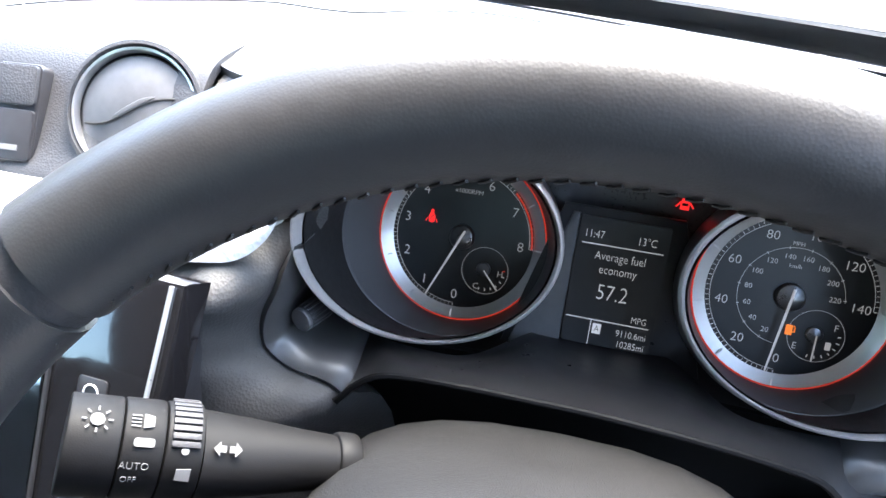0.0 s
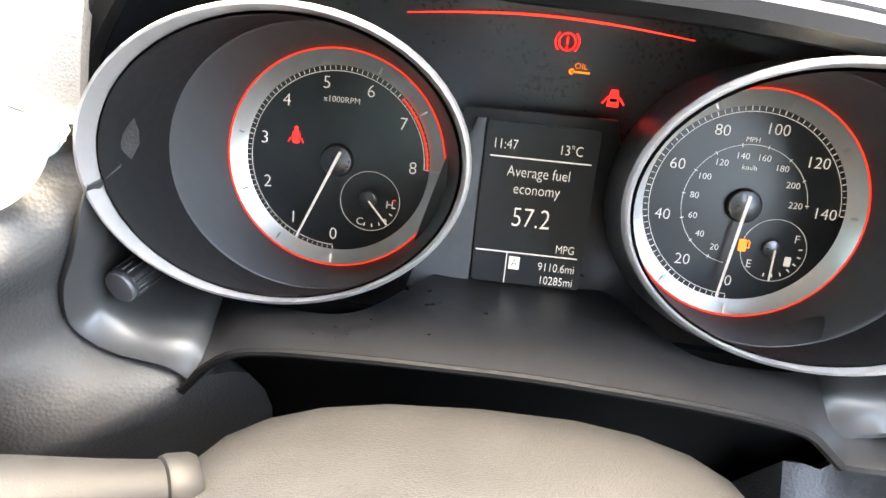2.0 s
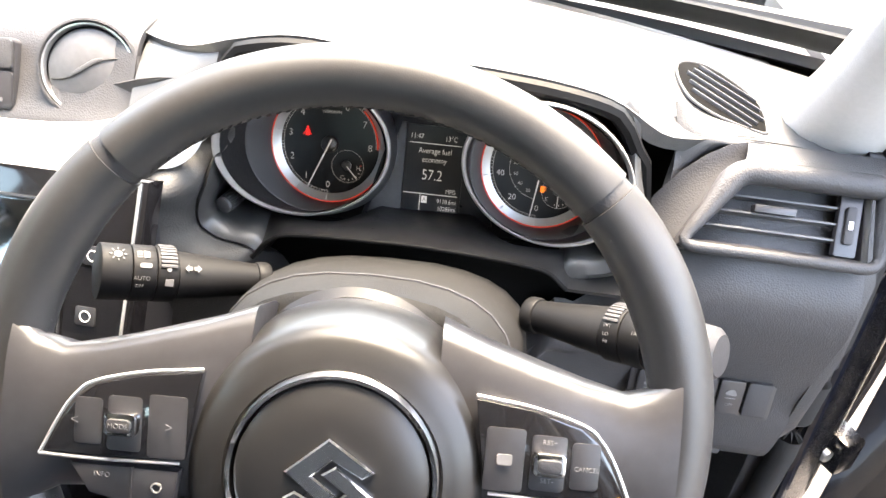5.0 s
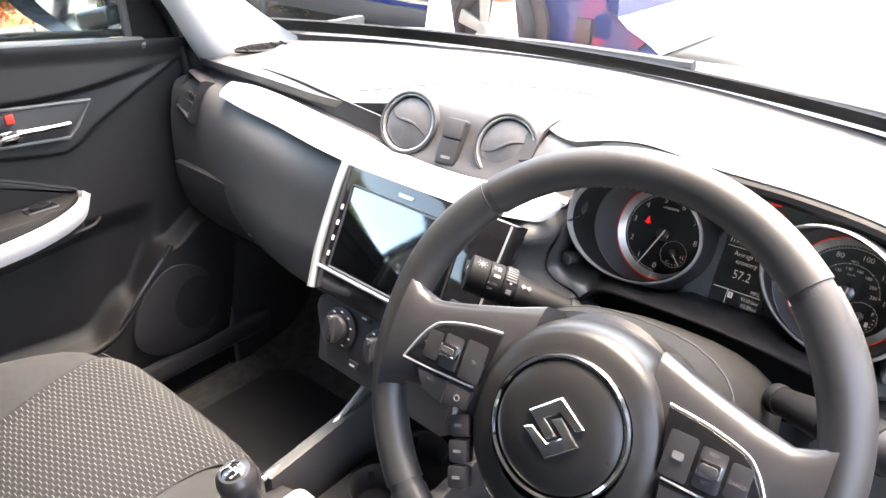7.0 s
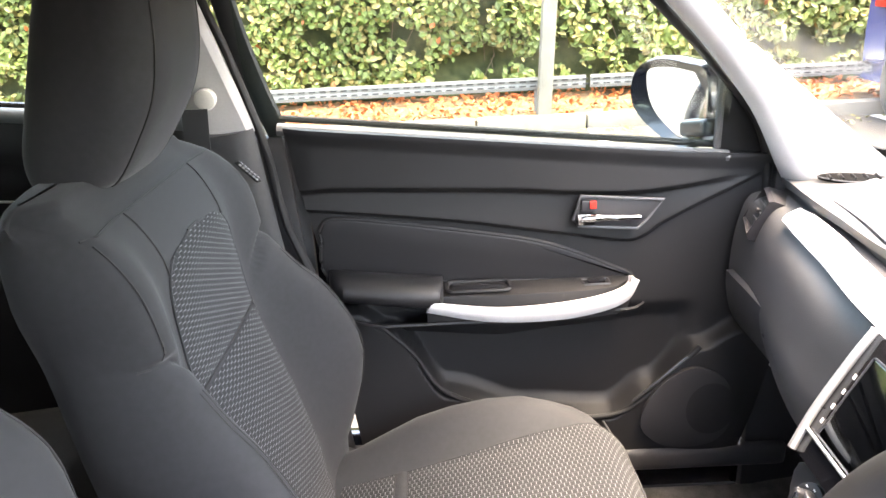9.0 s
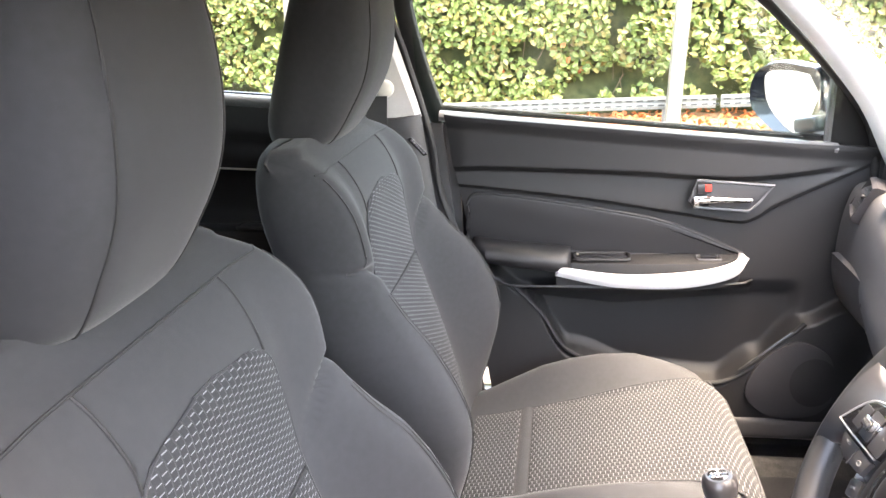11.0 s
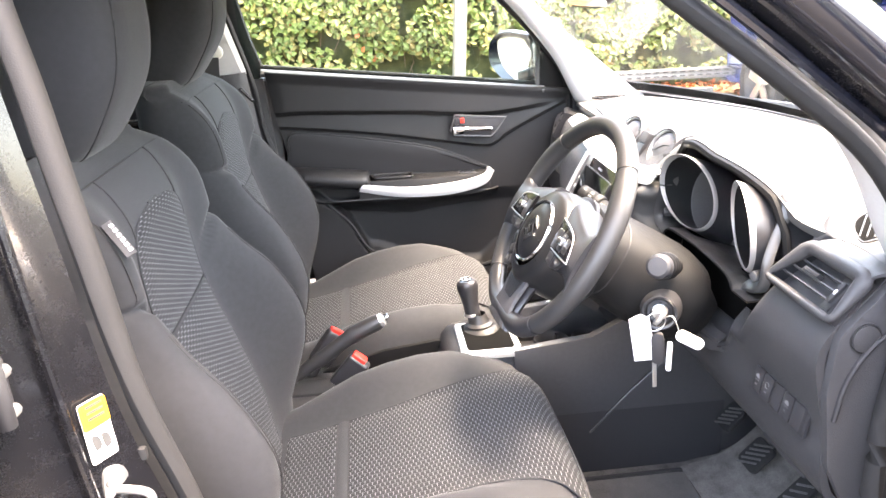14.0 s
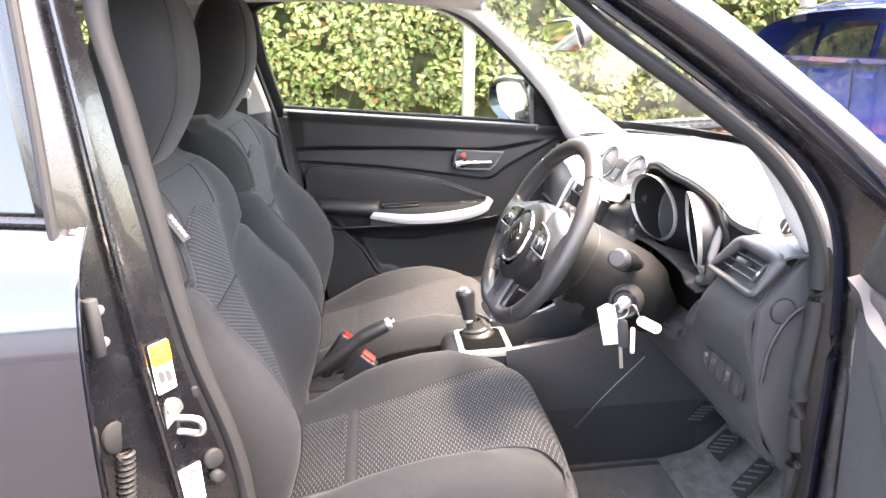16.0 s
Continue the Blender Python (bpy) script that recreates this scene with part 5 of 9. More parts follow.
def side_vent(s):
    v = thing("side_air_vent", "angular black side air vent with slanted vanes", "air vent", (s * 0.55, 0.21, 0.875), "side vents")
    # face frame: width, then up the leaning face
    if s > 0:
        F = basis((0.564, 0.219, 0.9105), (1, -0.03, 0.0), (0.06, 0.62, 0.78), (0.0, -0.78, 0.62))
        out = [(-0.062, -0.024), (0.062, -0.024), (0.058, 0.024), (-0.036, 0.024)]
    else:
        F = basis((-0.590, 0.222, 0.908), (1, -0.25, 0.0), (0.06, 0.45, 0.88), (0.2, -0.9, 0.4))
        out = [(-0.034, -0.030), (0.030, -0.036), (0.036, 0.020), (-0.026, 0.024)]
    # Duct shade is put into the black of this back plate.
    part("well", prism(out, 0.002, at(F, 0, 0, -0.044)), M_SHADE, v, "black back of the duct, shade put into its colour")
    edge = [F @ Vector((x, y, 0)) for x, y in out]
    fat = [F @ Vector((x * 1.12, y * 1.30, -0.004)) for x, y in out]
    back = [F @ Vector((x, y, -0.046)) for x, y in out]
    fb = rings([[Vector(q) for q in back], edge, [F @ Vector((x * 1.05, y * 1.10, 0.004)) for x, y in out], fat, [F @ Vector((x * 1.14, y * 1.34, -0.046)) for x, y in out]], cap=False)
    bmesh.ops.recalc_face_normals(fb, faces=fb.faces[:])
    part("surround", fb, M_SMOOTH, v, "satin black surround", angle=25)
    if s > 0:
        wide = [(-0.068, -0.0300), (0.074, -0.0300), (0.074, 0.0300), (-0.034, 0.0300)]
        part("frame", tube([F @ Vector((x, y, 0.002 + 0.003 * (y > 0))) for x, y in soft_frame(wide)], [0.0045 + 0.0050 * ease((y + 0.022) / 0.03) for x, y in soft_frame(wide)], 14, True), M_PLASTIC, v, "thick rounded vent frame")
        part("pod_top", net([[F @ Vector((x, 0.030, 0.008)), F @ Vector((x + 0.004, 0.042, 0.004)), F @ Vector((x + 0.008, 0.056, -0.012))] for x in (-0.034, 0.0, 0.04, 0.078)], 4, 4, 0.004, (0, -0.3, 1)), M_PLASTIC, v, "grained top of the vent pod")
    for k in range(3):
        yy = lerp(out[0][1], out[2][1], (k + 1) / 4)
        xl = lerp(out[0][0], out[3][0], (k + 1) / 4)
        xr = lerp(out[1][0], out[2][0], (k + 1) / 4) - (0.016 if s > 0 else 0)
        part("vane", box((xr - xl, 0.0018, 0.009), at(F, (xl + xr) / 2, yy, -0.006, -8), 0.0007), M_FLAP, v, "thin grey vane")
    for k in range(5):
        xx = lerp(out[0][0] + 0.012, out[1][0] - 0.030, k / 4)
        part("rear_vane", box((0.0022, 0.044, 0.014), at(F, xx, 0, -0.026, 0, 0, -8), 0.0006), M_DARK, v)
    if s > 0:
        part("slider", box((0.030, 0.006, 0.010), at(F, -0.004, 0.004, 0.000), 0.0015), M_SMOOTH, v, "grey vane slider")
        part("wheel_panel", prism(rounded(0.016, 0.046, 0.002), 0.006, at(F, 0.050, 0, -0.006), 0.001), M_SMOOTH, v)
        part("thumb_wheel", prism(rounded(0.007, 0.028, 0.002), 0.004, at(F, 0.050, 0, -0.0005), 0.001), M_DARK, v, "ridged thumb wheel")
        part("wheel_mark", box((0.003, 0.006, 0.0006), at(F, 0.050, 0.0, 0.0038)), M_MARK, v, smooth=False)
    else:
        part("slider", box((0.014, 0.006, 0.010), at(F, 0.002, -0.004, 0.000), 0.0015), M_DARK, v)


side_vent(1)
side_vent(-1)
part("side_fascia", net([[(0.486, 0.285, 0.965), (0.488, 0.275, 0.950), (0.490, 0.262, 0.930), (0.490, 0.250, 0.900), (0.490, 0.235, 0.865)], [(0.500, 0.280, 0.958), (0.502, 0.268, 0.946), (0.504, 0.262, 0.930), (0.504, 0.270, 0.905), (0.504, 0.275, 0.868)], [(0.525, 0.278, 0.951), (0.525, 0.264, 0.945), (0.525, 0.268, 0.938), (0.525, 0.292, 0.910), (0.525, 0.292, 0.870)], [(0.580, 0.284, 0.945), (0.580, 0.270, 0.941), (0.580, 0.272, 0.936), (0.580, 0.296, 0.910), (0.580, 0.296, 0.870)], [(0.636, 0.288, 0.938), (0.636, 0.276, 0.934), (0.636, 0.276, 0.930), (0.636, 0.296, 0.910), (0.636, 0.296, 0.870)]], 5, 5, 0.006, (0, -1, 0.4)), M_DASHFACE, dash, "grained dash face beside the hood")
def top_vent(s):
    v = thing("demister_vent", "slotted black side demister vent let into the dash top", "air vent", (s * 0.52, 0.32, 0.95), "demister vents")
    F = basis((0.527, 0.322, 0.9565), (0.74, -0.655, -0.20), (0.66, 0.75, 0.14), (0.057, -0.231, 0.971)) if s > 0 else basis((-0.538, 0.338, 0.9645), (0.25, 0.97, 0.02), (-0.97, 0.25, 0), (0, 0, 1))
    out = soft_outline([(-0.048, 0.004), (-0.030, 0.024), (0.020, 0.020), (0.048, -0.004), (0.046, -0.014), (0.010, -0.026), (-0.020, -0.022)], 4)
    # Flat plate on the pad; its black stands for shade in the slot.
    part("well", prism(out, 0.004, at(F, 0, 0, -0.001), 0.001), M_SHADE, v, "flat black plate painted as the shaded slot")
    part("rim", tube([F @ Vector((x, y, 0.0025)) for x, y in out], 0.0014, 6, True), M_PLASTIC, v)
    for k in range(5):
        if s > 0:
            part("slat", box((0.076 - 0.009 * abs(k - 2), 0.0016, 0.004), at(F, 0.003 - 0.004 * (k - 2), -0.016 + 0.008 * k, 0.0035, -20), 0.0005), M_SMOOTH, v)
        else:
            part("slat", box((0.0024, 0.028, 0.005), at(F, -0.034 + 0.017 * k, 0, 0.004, 0, 30), 0.0006), M_STALK, v)


top_vent(1)
top_vent(-1)

# ---- touch screen ----
SC = basis((-0.020, 0.1215, 0.8445), (1, -0.05, 0.02), (0, 0.459, 0.888), (-0.03, -0.888, 0.459))
scr = thing("touch_screen", "glossy black touch screen in a slim silver frame, showing reflections", "touch screen", (-0.02, 0.10, 0.76))
part("surround", prism([(-0.146, 0.080), (0.136, 0.080), (0.124, -0.080), (-0.134, -0.080)], 0.020, at(SC, 0, 0, -0.020), 0.004), M_PIANO, scr, "piano black surround")
part("stack_body", prism([(-0.140, 0.070), (0.126, 0.070), (0.112, -0.165), (-0.100, -0.165), (-0.130, -0.08)], 0.06, at(SC, 0, 0, -0.080), 0.004), M_DARK, scr, "dark centre stack behind the screen")
part("silver_edge", tube(smooth_line([SC @ Vector(q) for q in ((-0.132, 0.080, 0.002), (-0.1335, 0.04, 0.003), (-0.133, -0.03, 0.003), (-0.127, -0.080, 0.002))], 6), 0.0052, 10), M_SILVER, scr, "silver side edge")
part("silver_edge", tube(smooth_line([SC @ Vector(q) for q in ((0.130, 0.078, 0.001), (0.126, 0.02, 0.002), (0.122, -0.03, 0.002), (0.118, -0.080, 0.002))], 6), 0.0012, 8), M_SILVER, scr, "silver side edge")
part("silver_edge", tube([SC @ Vector((x, -0.051, 0.002)) for x in steps(-0.128, 0.119, 8)], 0.0022, 8), M_SILVER, scr, "silver lower edge")
part("display", prism(rounded(0.176, 0.100, 0.003), 0.0015, at(SC, -0.018, 0.006, 0.0005), 0.0005), M_SCREEN, scr, "reflecting display glass", angle=20)
part("display_frame", tube([SC @ Vector((-0.018 + x, 0.006 + y, 0.0015)) for x, y in rounded(0.180, 0.104, 0.003)], 0.0013, 5, True), M_SMOOTH, scr)
part("maker_badge", prism([(-0.012, 0.002), (0.012, 0.002), (0.010, -0.002), (-0.012, -0.002)], 0.0006, at(SC, -0.02, 0.067, 0.0005)), M_BRUSHED, scr, smooth=False)
for k in range(4):
    part("touch_mark", box((0.004, 0.006, 0.0004), at(SC, -0.116, 0.028 - 0.020 * k, 0.0008)), M_MARK, scr, smooth=False)
for k in range(2):
    part("side_key", prism(rounded(0.016, 0.014, 0.002), 0.001, at(SC, 0.097 - 0.004 * k, 0.022 - 0.045 * k, 0.0005), 0.0004), M_SMOOTH, scr)
    part("touch_mark", tube([at(SC, 0.097 - 0.004 * k + 0.004 * math.cos(a), 0.022 - 0.045 * k + 0.004 * math.sin(a), 0.0018).translation for a in (2 * math.pi * i / 10 for i in range(10))], 0.0005, 4, True), M_MARK, scr, smooth=False)

# ---- heater controls ----
HV = basis((-0.056, 0.086, 0.736), (1, 0, 0.0), (0, 0.40, 0.917), (0, -0.917, 0.40))
hv = thing("heater_panel", "black heater control panel with two rotary knobs", "control panel", (-0.05, 0.10, 0.69))
part("panel", prism(soft_outline([(-0.072, 0.033), (0.16, 0.036), (0.14, -0.044), (-0.02, -0.048), (-0.058, -0.030)], 5), 0.03, at(HV, 0, 0, -0.03), 0.006), M_SMOOTH, hv)
for kx, ky, kr in ((-0.034, 0.0, 0.0265), (0.034, 0.000, 0.0245)):
    part("knob_ring", lathe([(kr, 0), (kr, 0.004), (kr - 0.003, 0.006), (kr - 0.008, 0.006)], at(HV, kx, ky, 0), 36), M_DARK, hv)
    part("knob", cyl(kr - 0.009, 0.014, at(HV, kx, ky, 0.002), 0.003, 32), M_SMOOTH, hv, "rotary knob")
    part("grip", prism(rounded(0.010, 2 * kr - 0.020, 0.004), 0.010, at(HV, kx, ky, 0.014, 0, 0, 12), 0.003), M_SMOOTH, hv)
    part("grip_edge", box((0.003, 2 * kr - 0.024, 0.004), at(HV, kx + 0.0035, ky, 0.0235, 0, 0, 12), 0.001), M_CHROME, hv, "chrome pointer")
    for i in range(9):
        a = radians(230 - 35 * i)
        part("scale_mark", box((0.0035, 0.0016, 0.0004), at(HV, kx + (kr - 0.005) * math.cos(a), ky + (kr - 0.005) * math.sin(a), 0.0064)), M_MARK, hv, smooth=False)
for kx, ky in ((0.000, 0.026), (0.000, -0.034), (0.068, 0.026)):
    part("push_button", prism(rounded(0.018, 0.010, 0.002), 0.003, at(HV, kx, ky, 0), 0.001), M_SMOOTH, hv)
    part("button_mark", box((0.008, 0.002, 0.0004), at(HV, kx, ky, 0.0033)), M_MARK, hv, smooth=False)

# ---- glove box and its latch ----
gbx = thing("glove_box", "black glove box lid with a small latch", "glove box", (-0.43, 0.24, 0.62))
part("lid", net([[(x, y - 0.004 + 0.010 * ease((x + 0.35) / -0.2), z) for y, z in ((0.186, 0.785), (0.190, 0.745), (0.206, 0.695), (0.250, 0.640))] for x in (-0.625, -0.5, -0.35, -0.235)], 5, 4, 0.012, (0, -1, 0)), M_PLASTIC, gbx)
part("latch", box((0.075, 0.014, 0.022), pose(-0.402, 0.205, 0.716, -24, 0, 0), 0.004), M_SMOOTH, gbx, "latch")
part("latch_lip", box((0.060, 0.006, 0.004), pose(-0.402, 0.195, 0.709, -24, 0, 0), 0.001), M_SILVER, gbx, "grey latch lip")
part("latch_recess", box((0.055, 0.006, 0.014), pose(-0.417, 0.186, 0.758, -15, 0, 0), 0.002), M_DARK, gbx)

# ---- switch bank under the driver's vent ----
SW = basis((0.5535, 0.2075, 0.739), (1, 0.01, 0.0), (0, 0.18, 0.98), (0, -0.98, 0.18)) @ Matrix.Diagonal((0.88, 0.95, 1, 1))
swb = thing("switch_bank", "row of dark push switches with white symbols", "switch bank", (0.54, 0.21, 0.70))
part("frame", prism(rounded(0.140, 0.048, 0.004), 0.004, at(SW, -0.004, 0, -0.002), 0.0015), M_SMOOTH, swb, "dark frame")
for k in range(5):
    part("switch", prism(rounded(0.0235, 0.036, 0.002), 0.006, at(SW, -0.055 + 0.026 * k, 0, 0.001), 0.0015), M_DARK if k in (2, 4) else M_SMOOTH, swb)
for k in (0, 1, 3):
    S2 = at(SW, -0.055 + 0.026 * k, 0, 0.0074)
    words("OFF", 0.0042, at(S2, 0, -0.007, 0), M_SYMBOL, swb)
    if k == 1:
        part("symbol", tube([at(S2, 0.0045 * math.cos(a), 0.004 + 0.0045 * math.sin(a), 0).translation for a in (2 * math.pi * i / 14 for i in range(13))], 0.0005, 4), M_SYMBOL, swb, smooth=False)
    else:
        part("symbol", prism(soft_outline([(-0.005, -0.001), (-0.003, 0.003), (0.002, 0.004), (0.005, 0.0), (0.004, -0.002)], 3), 0.0004, at(S2, 0, 0.005, -0.0002)), M_SYMBOL, swb, smooth=False)
        part("symbol", tube([at(S2, x, 0.0, 0).translation for x in steps(-0.005, 0.005, 4)], 0.0004, 4), M_SYMBOL, swb, smooth=False)
part("coin_tray", prism(rounded(0.100, 0.026, 0.004), 0.005, basis((0.545, 0.232, 0.655), (1, 0, 0), (0, 0.3, 0.95), (0, -0.95, 0.3)), 0.002), M_DARK, dash, "dark coin tray lip")
part("panel_crease", tube([(x, 0.213, 0.768 + 0.02 * (x - 0.5)) for x in steps(0.44, 0.632, 8)], 0.004, 6), M_PLASTIC, dash)


# ---- instrument binnacle ----
clu = thing("instrument_cluster", "lit instrument cluster with two deep chrome-ringed dials and a small display", "instrument cluster", (0.297, 0.30, 0.83))
part("back_panel", sheet(lambda u, v: (u, lerp(0.310, 0.344, v), lerp(0.832, 0.970, v)), steps(0.12, 0.475, 4), steps(0, 1, 4), 0.006, (0, -1, 0.3)), M_PANEL, clu, "dark back panel")
# inside of the hood, running forward from its lip
hx = steps(0.112, 0.482, 40)
def hood_edge(x, d):
    yf, zf = top_front(x)
    fall = table(x, [(0.112, -0.125), (0.135, -0.02), (0.16, 0.0), (0.435, 0.0), (0.465, -0.022), (0.482, -0.11)])
    return (x, yf + d, zf + hood(x) - 0.012 + fall - 0.05 * d)
part("hood_lining", rings([[Vector(hood_edge(x, d)) for x in hx] for d in (0.0, 0.03, 0.07, 0.11)], close_u=False, cap=False), M_SMOOTH, clu, "satin black hood lining")
part("hood_lip", tube([Vector(hood_edge(x, -0.002)) + Vector((0, 0, 0.004)) for x in hx], 0.0065, 8), M_STALK, clu, "rolled black edge of the hood")
part("light_strip", tube([(x, 0.3335, 0.9465 + 0.0045 * math.sin((x - 0.230) / 0.13 * math.pi)) for x in steps(0.230, 0.360, 20)], [0.0002 + 0.0004 * math.sin(math.pi * i / 20) for i in range(21)], 6), M_REDSTRIP, clu, "thin red light line")


LIP = [(0.165, 0.829), (0.173, 0.840), (0.187, 0.852), (0.204, 0.8562), (0.234, 0.8582), (0.265, 0.8592), (0.297, 0.8598), (0.328, 0.8588), (0.359, 0.857), (0.391, 0.8535), (0.404, 0.8500), (0.413, 0.8425), (0.420, 0.8360)]


def lip_z(x):
    """Front edge of the instrument surround, with its raised middle."""
    return curve_table(x, LIP)


def shelf(u, v):
    x = lerp(0.132, 0.462, u)
    z0 = lip_z(min(max(x, 0.165), 0.420))
    under = max(math.exp(-((x - 0.203) / 0.044) ** 4), math.exp(-((x - 0.392) / 0.044) ** 4))
    ends = max(math.exp(-((x - 0.132) / 0.020) ** 2), math.exp(-((x - 0.462) / 0.020) ** 2))
    zb = lerp(lerp(0.836, 0.848, under), 0.836, ends)
    return (x, lerp(0.198, lerp(0.292, 0.232, under), v), lerp(z0, zb, ease(v)) + 0.0015 * math.sin(math.pi * v))


part("lower_shelf", sheet(shelf, steps(0, 1, 70), steps(0, 1, 14), 0.003, (0, -0.4, 1)), M_SHELF, clu, "satin black shelf below the dials")
part("shelf_lip", tube([Vector((x, 0.1985, lip_z(x) - 0.0015)) for x in steps(0.165, 0.420, 60)], 0.0019, 8), M_STALK, clu, "rolled edge of the shelf")
# Two black sheets that paint the shade under the shelf.
part("shelf_front", sheet(lambda u, v: (lerp(0.165, 0.420, u), lerp(0.1985, 0.232, v), lip_z(lerp(0.165, 0.420, u)) - 0.004 - 0.014 * v), steps(0, 1, 60), (0, 1), 0.002, (0, -1, 0)), M_SHADE, clu)
part("gap_shade", sheet(lambda u, v: (u, 0.246 - 0.004 * v, lerp(0.842, 0.690, v)), steps(0.150, 0.445, 6), (0, 1), 0.004, (0, -1, 0)), M_SHADE, clu, "black sheet painted as the shade above the column")
# curved sides of the surround: a broad satin rim that turns inwards round each trip knob
for s in (-1, 1):
    mir = (lambda p: p) if s < 0 else (lambda p: (0.592 - p[0], p[1] + 0.010 + 0.030 * ease((p[2] - 0.88) / 0.09), p[2]))
    rim = smooth_line([Vector((x, z, 0)) for x, z in (EDGE[1:9] if s < 0 else [(0.150, 0.978), (0.140, 0.965), (0.1320, 0.925), (0.1260, 0.905), (0.1215, 0.885), (0.1205, 0.868), (0.127, 0.853), (0.140, 0.844), (0.160, 0.838), (0.172, 0.829)])], 5)
    rows_ = []
    for p in rim:
        x, z = p.x, p.y
        inx, inz = (Vector((0.192, 0.888)) - Vector((x, z))).normalized() * (ease((0.916 - z) / 0.022) if s < 0 else 1.0) * ((0.0030 if s < 0 else 0.010) + (0.0065 if s < 0 else 0.0045) * ease((0.908 - z) / 0.03))
        low = ease((0.835 - z) / 0.012)
        rows_.append([Vector(mir(q)) for q in ((x - 0.001, 0.212, z), (x, 0.2035, z), (x + inx * 0.3, 0.2015, z + inz * 0.3), (x + inx * 0.8, 0.206, z + inz * 0.8), (x + inx, 0.214, z + inz * (1 - 0.3 * low)), (x + inx * 0.9, lerp(0.220, 0.258, ease((0.893 - z) / 0.02)), z + inz * 0.9))])
    sw = rings(rows_, close_u=False, cap=False)
    sw.normal_update()
    # Light catching the rim is put into its greyer material.
    part("side_wall", thicken(sw, 0.002, (-s, 0.6, 0)), M_RIM_LIT, clu, "satin black side rim of the surround, painted lit grey", angle=60)
    tip = Vector((0.1400, 0.212, 0.866)) if s < 0 else Vector((0.4545, 0.208, 0.869))
    kd = Vector((-s * 0.30, 1, 0.02)).normalized()
    part("trip_stem", cyl(0.0066, 0.024, frame_z(tip, kd), 0.001, 24), M_DARK, clu, "dark trip knob stem")
    for k in range(16):
        a = 2 * math.pi * k / 16
        fr = frame_z(tip, kd)
        part("knob_rib", box((0.0011, 0.0011, 0.016), at(fr, 0.0067 * math.cos(a), 0.0067 * math.sin(a), 0.010, 0, 0, math.degrees(a)), 0.0003, 1), M_SMOOTH, clu)
    part("trip_cap", cyl(0.0068, 0.003, frame_z(tip - kd * 0.0015, kd), 0.0008, 24), M_FLAP, clu, "trip knob cap")

DIALS = {"tach": (0.2025, 0.3095, 0.8795), "speed": (0.3918, 0.3010, 0.8845)}
up_d = Vector((0, 0.324, 0.946))
out_d = Vector((0, -0.946, 0.324))
DIAL_K, RING_K = 0.885, 0.937        # size of the dial faces and of the rings in front of them


